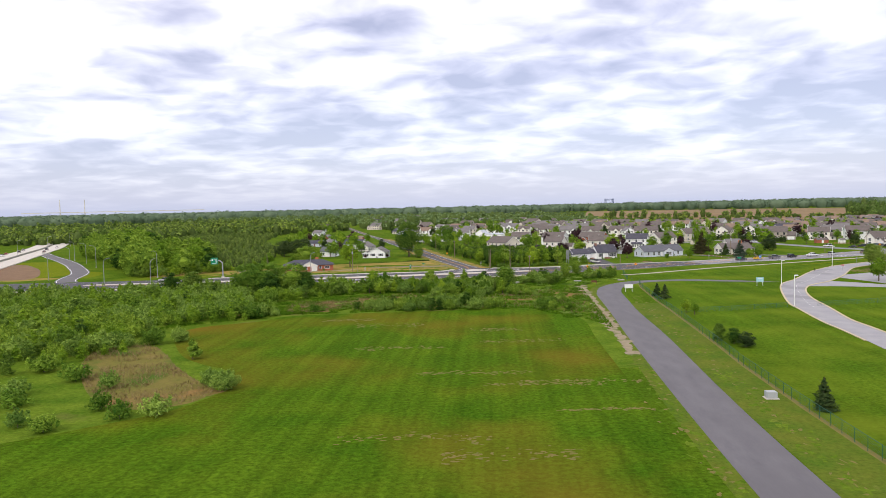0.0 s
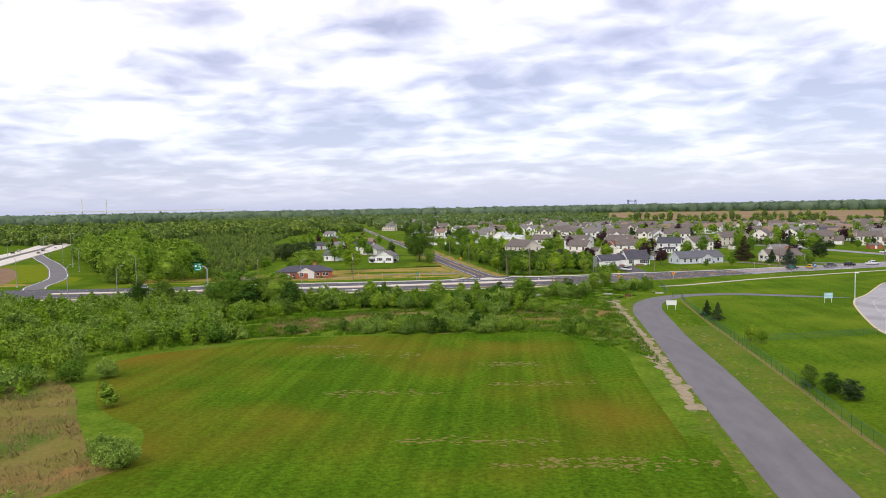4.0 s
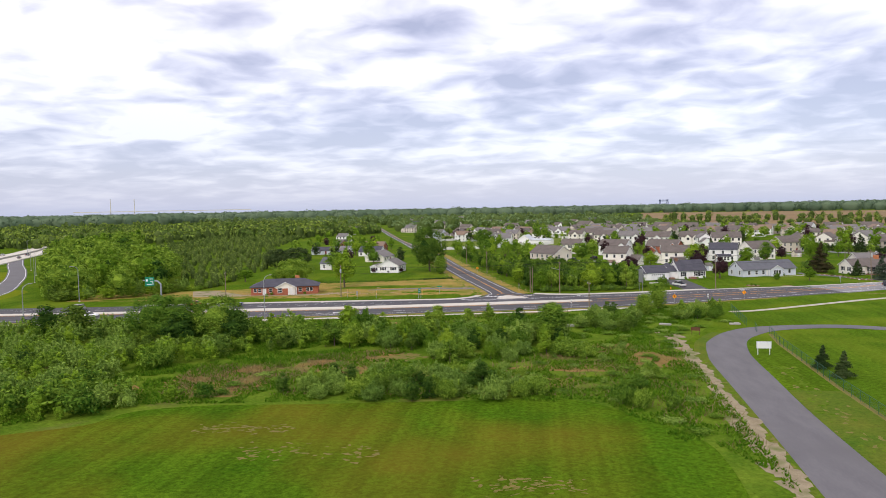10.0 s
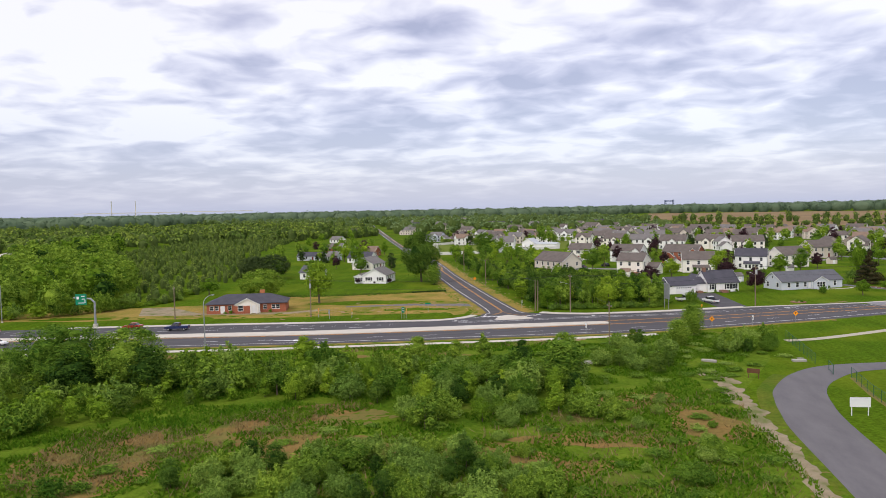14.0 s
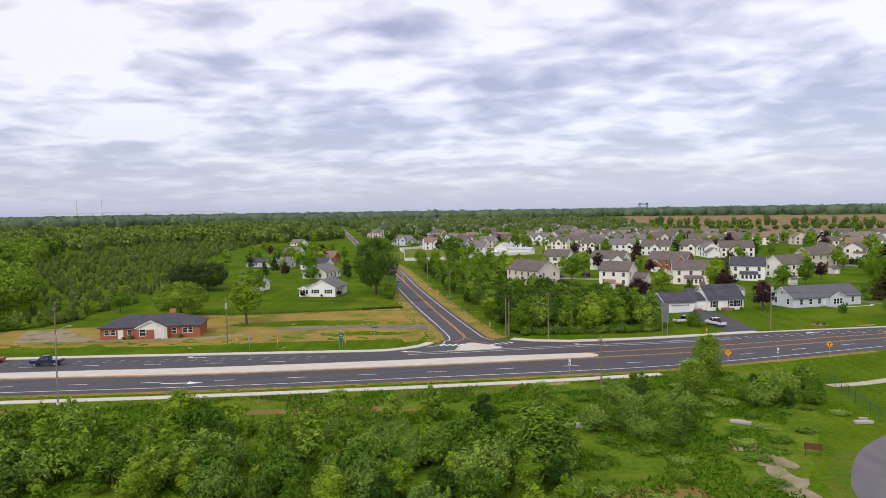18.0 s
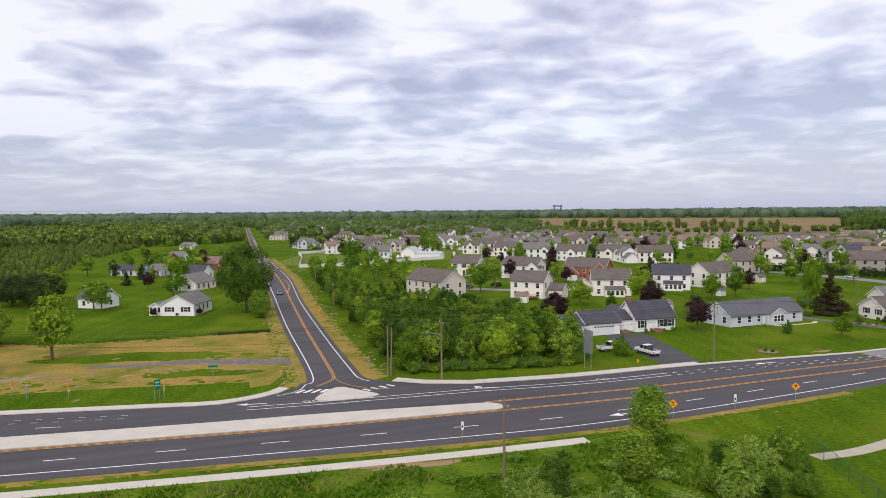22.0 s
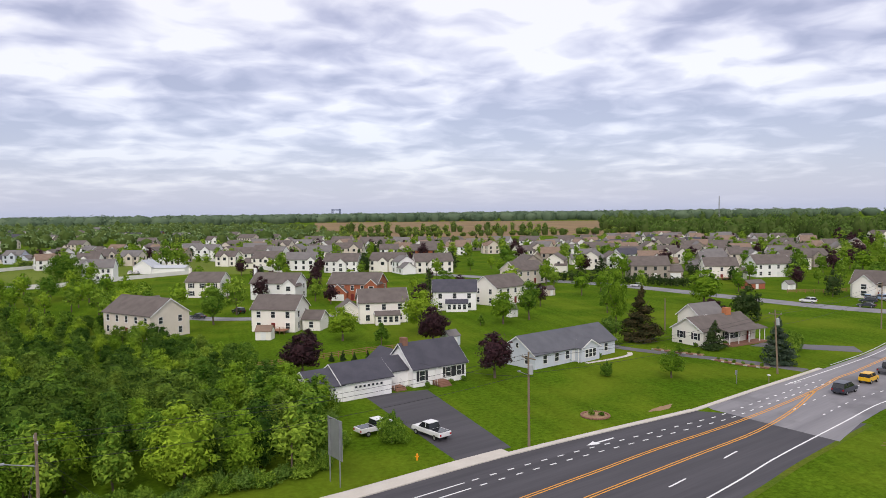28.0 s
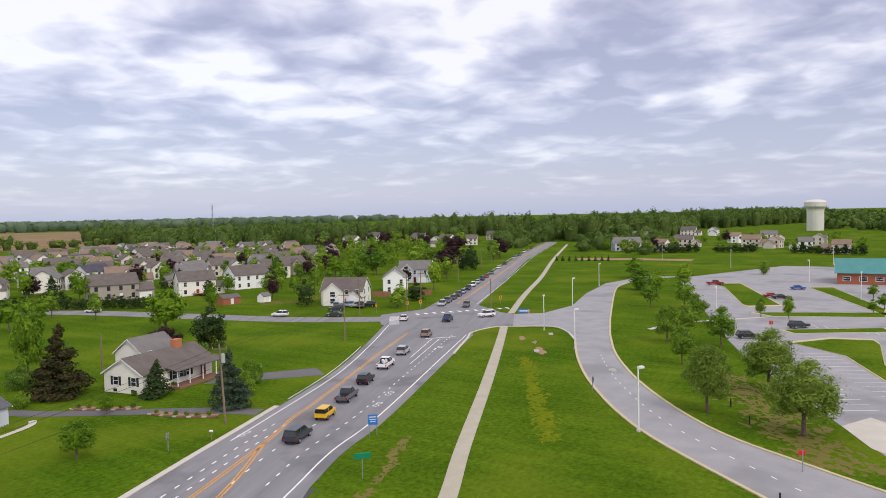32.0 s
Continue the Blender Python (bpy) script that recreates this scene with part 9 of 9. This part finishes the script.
def chain_fence(ln, high, label):
    f = empty("chain_link_fence", Matrix(), label, "fence")
    total = length(ln)
    n = int(total / 3.0)
    for i in range(n + 1):
        p = along(ln, min(total - 0.01, i * total / n))
        bm = bmesh.new()
        add_tube(bm, (0, 0, -0.1), (0, 0, high + 0.06), 0.035, 0.035, 6)
        ob = part("fence_post", bm, FENCEGREEN, f)
        ob.location = (p[0], p[1], 0)
    step = 0.26
    pts = []
    s = 0.0
    while s < total:
        pts.append(along(ln, s)[:2])
        s += step
    v, fc = [], []

    def sliver(a, b, t=0.012):
        i = len(v)
        v.extend([(a[0], a[1], a[2] - t), (b[0], b[1], b[2] - t), (b[0], b[1], b[2] + t), (a[0], a[1], a[2] + t)])
        fc.append((i, i + 1, i + 2, i + 3))

    m = int(high / step)
    for i in range(len(pts) - m):
        sliver((*pts[i], 0.05), (*pts[i + m], high))
        sliver((*pts[i], high), (*pts[i + m], 0.05))
    mesh = link("wire_mesh", v, fc, FENCEGREEN, f)
    mesh["kind"] = "stuff"
    for (x0, y0), (x1, y1) in zip(ln, ln[1:]):
        bm = bmesh.new()
        add_tube(bm, (x0, y0, high), (x1, y1, high), 0.028, 0.028, 5)
        part("top_rail", bm, FENCEGREEN, f)


fence_line = [(50.2, 248), (48.5, 236.6), (46.2, 203), (45.6, 186), (44.9, 172), (44.2, 158), (43.2, 140), (41.9, 121), (41.5, 108), (41.1, 95), (40.8, 71), (40.6, 40)]
chain_fence(fence_line, 1.7, "green chain-link fence along the service drive")
chain_fence([(48.2, 258), (49.4, 268), (50.9, 282)], 1.9, "green chain-link fence at the end of the drive")
chain_fence([(47.4, 182), (60, 184), (76, 189)], 1.2, "low green chain-link fence across the lawn")
chain_fence([(84, 190), (105, 196), (125, 200)], 1.2, "low dark fence beside the school drive")
area("dry_grass", shifted(fence_line, 0.5) + shifted(fence_line, -0.3)[::-1], WORN, "bare orange-brown strip under the fence", 0.025)
s = empty("gate", pose(48.2, 250, 0, 0, 0, 80), "green chain-link gate standing open by the drive", "gate")
bm = bmesh.new()
for q in (0, 3.6):
    add_tube(bm, (q, 0, 0.05), (q, 0, 1.7), 0.05, 0.05, 8)
for z in (0.2, 1.6):
    add_tube(bm, (0, 0, z), (3.6, 0, z), 0.04, 0.04, 6)
part("gate_frame", bm, FENCEGREEN, s)


def panel_fence(ln, high, label):
    f = empty("vinyl_fence", Matrix(), label, "fence")
    total = length(ln)
    n = max(1, int(total / 5.0))
    for i in range(n):
        a, b = along(ln, i * total / n), along(ln, min(total - 0.01, (i + 1) * total / n))
        w = math.dist(a[:2], b[:2])
        bm = bmesh.new()
        add_box(bm, 0, w, -0.03, 0.03, 0.1, high, 0.0)
        ob = part("panel", bm, VINYL, f)
        ob.matrix_world = pose(a[0], a[1], 0, 0, 0, math.degrees(math.atan2(b[1] - a[1], b[0] - a[0])))
        bm = bmesh.new()
        add_box(bm, -0.08, 0.08, -0.08, 0.08, 0, high + 0.12, 0.01)
        ob = part("fence_post", bm, VINYL, f)
        ob.location = (a[0], a[1], 0)


panel_fence([(-84, 680), (-60, 712), (-24, 754), (8, 752), (31, 698), (55, 607)], 1.9, "long white vinyl fence round the paddock")
panel_fence([(-62, 566), (-34, 576), (-10, 602), (12, 620)], 1.9, "long white vinyl fence round the paddock")
panel_fence([(-84, 680), (-74, 640), (-62, 566)], 1.9, "long white vinyl fence beside the side road")


def rail_fence(ln, label):
    f = empty("rail_fence", Matrix(), label, "fence")
    for a, b in zip(ln, ln[1:]):
        w = math.dist(a, b)
        n = max(1, int(w / 2.6))
        for i in range(n):
            p = (a[0] + (b[0] - a[0]) * i / n, a[1] + (b[1] - a[1]) * i / n)
            bm = bmesh.new()
            add_box(bm, -0.07, 0.07, -0.07, 0.07, 0, 1.3, 0.01)
            part("fence_post", bm, DECKWOOD, f).location = (*p, 0)
        for z in (0.45, 0.8, 1.15):
            bm = bmesh.new()
            add_tube(bm, (*a, z), (*b, z), 0.05, 0.05, 5)
            part("rail", bm, DECKWOOD, f)


rail_fence([(28, 388), (40, 392), (52, 396), (66, 398)], "brown wooden rail fence behind the garage")
rail_fence([(206, 447), (218, 440), (232, 444)], "red-brown wooden fence behind a house")
# flower bed with stones, utility box, hydrant, benches of hedge
bed = empty("flower_bed", pose(72.6, 340.4, 0), "round stone-edged flower bed on the lawn", "flower bed")
for i in range(18):
    a = 6.28318 * i / 18
    bm = bmesh.new()
    add_box(bm, -0.3, 0.3, -0.16, 0.16, 0, 0.22, 0.05)
    part("edging_stone", bm, STEPBRICK, bed).matrix_local = pose(1.9 * math.cos(a), 1.9 * math.sin(a), 0, 0, 0, math.degrees(a) + 90)
bm = bmesh.new()
add_tube(bm, (0, 0, 0), (0, 0, 0.1), 1.8, 1.7, 18)
part("soil", bm, EARTH, bed)
tree("shrub", 72.2, 340.6, 1.1, 1.2, "small shrub in the stone-edged flower bed")
tree("shrub", 73.3, 340.0, 0.7, 1.0, "small shrub in the stone-edged flower bed")
# concrete drain ends in the meadow
for x, y, turn, w, tint in ((31.0, 260.2, -25, 1.1, "pale concrete drain headwall half hidden in the grass"), (9.1, 257.0, 5, 0.9, "weathered concrete drain headwall among the shrubs"), (47.1, 262.1, -8, 1.0, "pale concrete drain headwall beside the fence")):
    h = empty("drain_headwall", pose(x, y, 0, 0, 0, turn), tint, "headwall", "drain headwalls")
    bm = bmesh.new()
    add_box(bm, -w / 2, w / 2, -0.10, 0.10, -0.1, 0.2, 0.03)
    part("wall", bm, BARRIER, h)
    bm = bmesh.new()
    add_box(bm, -w / 2 - 0.06, w / 2 + 0.06, -0.15, 0.15, 0.2, 0.27, 0.02)
    part("coping", bm, BARRIER, h)
b = empty("utility_box", pose(38.8, 101.2, 0), "grey metal utility box on a pad in the grass", "utility box")
bm = bmesh.new()
add_box(bm, -0.7, 0.7, -0.6, 0.6, 0.1, 1.0, 0.03)
part("cabinet", bm, INSULATOR, b)
bm = bmesh.new()
add_box(bm, -0.9, 0.9, -0.8, 0.8, 0, 0.1, 0.02)
part("pad", bm, CONCRETE, b)
b = empty("fire_hydrant", pose(44.5, 331.6, 0), "small yellow fire hydrant by the kerb", "hydrant")
bm = bmesh.new()
add_tube(bm, (0, 0, 0), (0, 0, 0.6), 0.13, 0.12, 10)
add_tube(bm, (0, 0, 0.6), (0, 0, 0.78), 0.15, 0.04, 10)
add_tube(bm, (-0.22, 0, 0.42), (0.22, 0, 0.42), 0.07, 0.07, 8)
part("barrel", bm, SIGNORANGE, b)
# low clipped hedge at the lawn's edge
hedge_line = smooth_line([(-90, 358), (-75, 357), (-52, 364), (-32.5, 371)])
hv = leaf_mesh("hedge", [(p[0], p[1], 0.35, 0.7, 0.7, 0.45) for p in dense(hedge_line, 0.8)], 2600, 0.13, NEEDLE, 77)
tagged(new("hedge", hv), "low dark clipped hedge along the lawn", "hedge")
for x, y, hi in ((-58.4, 400.6, 2.0), (-70.2, 398.2, 2.2), (-63.8, 398.2, 1.0)):
    tree("maroon", x, y, hi, hi * 1.3, "small dark red shrub beside the white bungalow")
for x, y in ((84, 373.4), (86, 374), (93.5, 375.4), (81, 372.6), (55.5, 364.2), (60, 365.8), (62.5, 366.6), (-88, 318), (-76, 321.5), (-86.5, 318.6), (117.5, 378), (121, 378.4), (124.5, 377.6)):
    tree("shrub", x, y, r.uniform(0.7, 1.2), 1.3, "low green foundation shrub against a house wall", "foundation shrubs")


# garden beds, mailbox and other small things
def garden_bed(ln, label):
    bed = empty("garden_bed", Matrix(), label, "garden bed")
    band("soil", ln, 1.6, 0.09, EARTH, bed, thick=0.1)
    edge, s = shifted(ln, -0.95), 0.3
    k = 0
    while along(edge, s):
        px, py, hd = along(edge, s)
        bm = bmesh.new()
        add_box(bm, -0.34, 0.34, -0.16, 0.16, 0, 0.2 + 0.06 * (k % 3), 0.04)
        part("edging_stone", bm, STEPBRICK if k % 3 else BARRIER, bed).matrix_local = pose(px, py, 0, 0, 0, math.degrees(hd) + 5 * (k % 4))
        s += 0.74
        k += 1
    for q in range(int(length(ln) / 1.7)):
        px, py, hd = along(ln, 0.8 + 1.7 * q)
        tree("shrub" if q % 3 else "olive", px, py, r.uniform(0.4, 0.9), r.uniform(0.8, 1.3), "small plant in a stone-edged garden bed", "bed plants", 0.05)


garden_bed(smooth_line([(108.3, 379.1), (110.4, 374.5), (113.4, 370.2)]), "long stone-edged garden bed on the lawn")
garden_bed(smooth_line([(112.7, 366), (114, 361), (116.6, 356.3)]), "stone-edged garden bed near the driveway")
m = empty("mailbox", pose(108.8, 347.8, 0, 0, 0, 20), "pale mailbox on a wooden post by the road", "mailbox")
bm = bmesh.new()
add_box(bm, -0.05, 0.05, -0.05, 0.05, -0.1, 1.05, 0.01)
part("post", bm, WOODPOLE, m)
bm = bmesh.new()
add_box(bm, -0.12, 0.12, -0.28, 0.28, 1.05, 1.32, 0.08)
part("box", bm, SIGNWHITE, m)
board_sign("road_sign", 103.2, 348.8, 200, 0.6, 0.75, 1.5, STEEL, "bare metal back of a small road sign", (0.0,))
for x, y, t in ((219.1, 399.8, -55), (222.8, 397.7, -55), (241.8, 381.3, -60)):
    board_sign("warning_sign", x, y, t, 0.8, 1.1, 1.5, ORANGEPAINT, "yellow crossing sign with a dark symbol", (0.0,), bars=((0, 0.7, 0.3, 0.4, BLACK), (0, 0.25, 0.5, 0.15, BLACK)))
for a, b in (((240.5, 431), (243.6, 425.1)), ((251.0, 420.5), (253.5, 415.0))):
    f = empty("privacy_fence", Matrix(), "red-brown wooden privacy fence between houses", "fence")
    n = 12
    for i in range(n):
        p = Vector(a).lerp(Vector(b), (i + 0.5) / n)
        bm = bmesh.new()
        add_box(bm, -0.27, 0.27, -0.03, 0.03, 0, 1.8 + 0.03 * (i % 3), 0.01)
        part("board", bm, DECKWOOD, f).matrix_local = pose(p.x, p.y, 0, 0, 0, math.degrees(math.atan2(b[1] - a[1], b[0] - a[0])))
for x, y, w, t, lab in ((8.9, 256.5, 1.1, 10, "weathered grey concrete block in the meadow"), (30.7, 259.3, 1.3, -25, "pale concrete block lying in the weeds"), (46.3, 260.2, 1.2, 5, "flat concrete slab by the fence")):
    bm = bmesh.new()
    add_box(bm, -w, w, -0.4, 0.4, 0, 0.55 if w < 1.2 else 0.4, 0.06)
    tagged(part("concrete_block", bm, BARRIER, None), lab, "block").matrix_world = pose(x, y, 0, 0, 0, t)
for x, y in ((156.8, 295.8), (149.1, 291.8), (123.9, 284.1)):
    bm = bmesh.new()
    add_tube(bm, (0, 0, -0.1), (0, 0, 1.1), 0.1, 0.09, 10)
    tagged(part("marker_post", bm, BLACK, None), "short dark marker post standing in the grass", "post", "marker posts").matrix_world = pose(x, y, 0)
for x, y in ((180.6, 338.3), (200.1, 344.5), (171, 318.5)):
    bm = bmesh.new()
    add_box(bm, -1.3, 1.3, -0.5, 0.5, 0, 0.09, 0.02)
    tagged(part("drain_cover", bm, BARRIER, None), "flat concrete drain cover in the lawn", "drain cover").matrix_world = pose(x, y, 0, 0, 0, 30)
for x, y in ((48.1, 388.3), (50.6, 387.9), (44, 390.1), (46.3, 390.3), (39, 388.6)):
    tree("conifer", x, y, r.uniform(1.6, 2.4), 1.3, "small evergreen planted along the rail fence", "fence evergreens")
YARD = "cars parked among the houses"
for kd, cl, x, y, t in (("sedan", "red", 77.2, 456.5, 60), ("suv", "black", 29.7, 468, 120), ("sedan", "slate", 18.8, 461.5, 130)):
    vehicle(kd, cl, x, y, t, YARD)
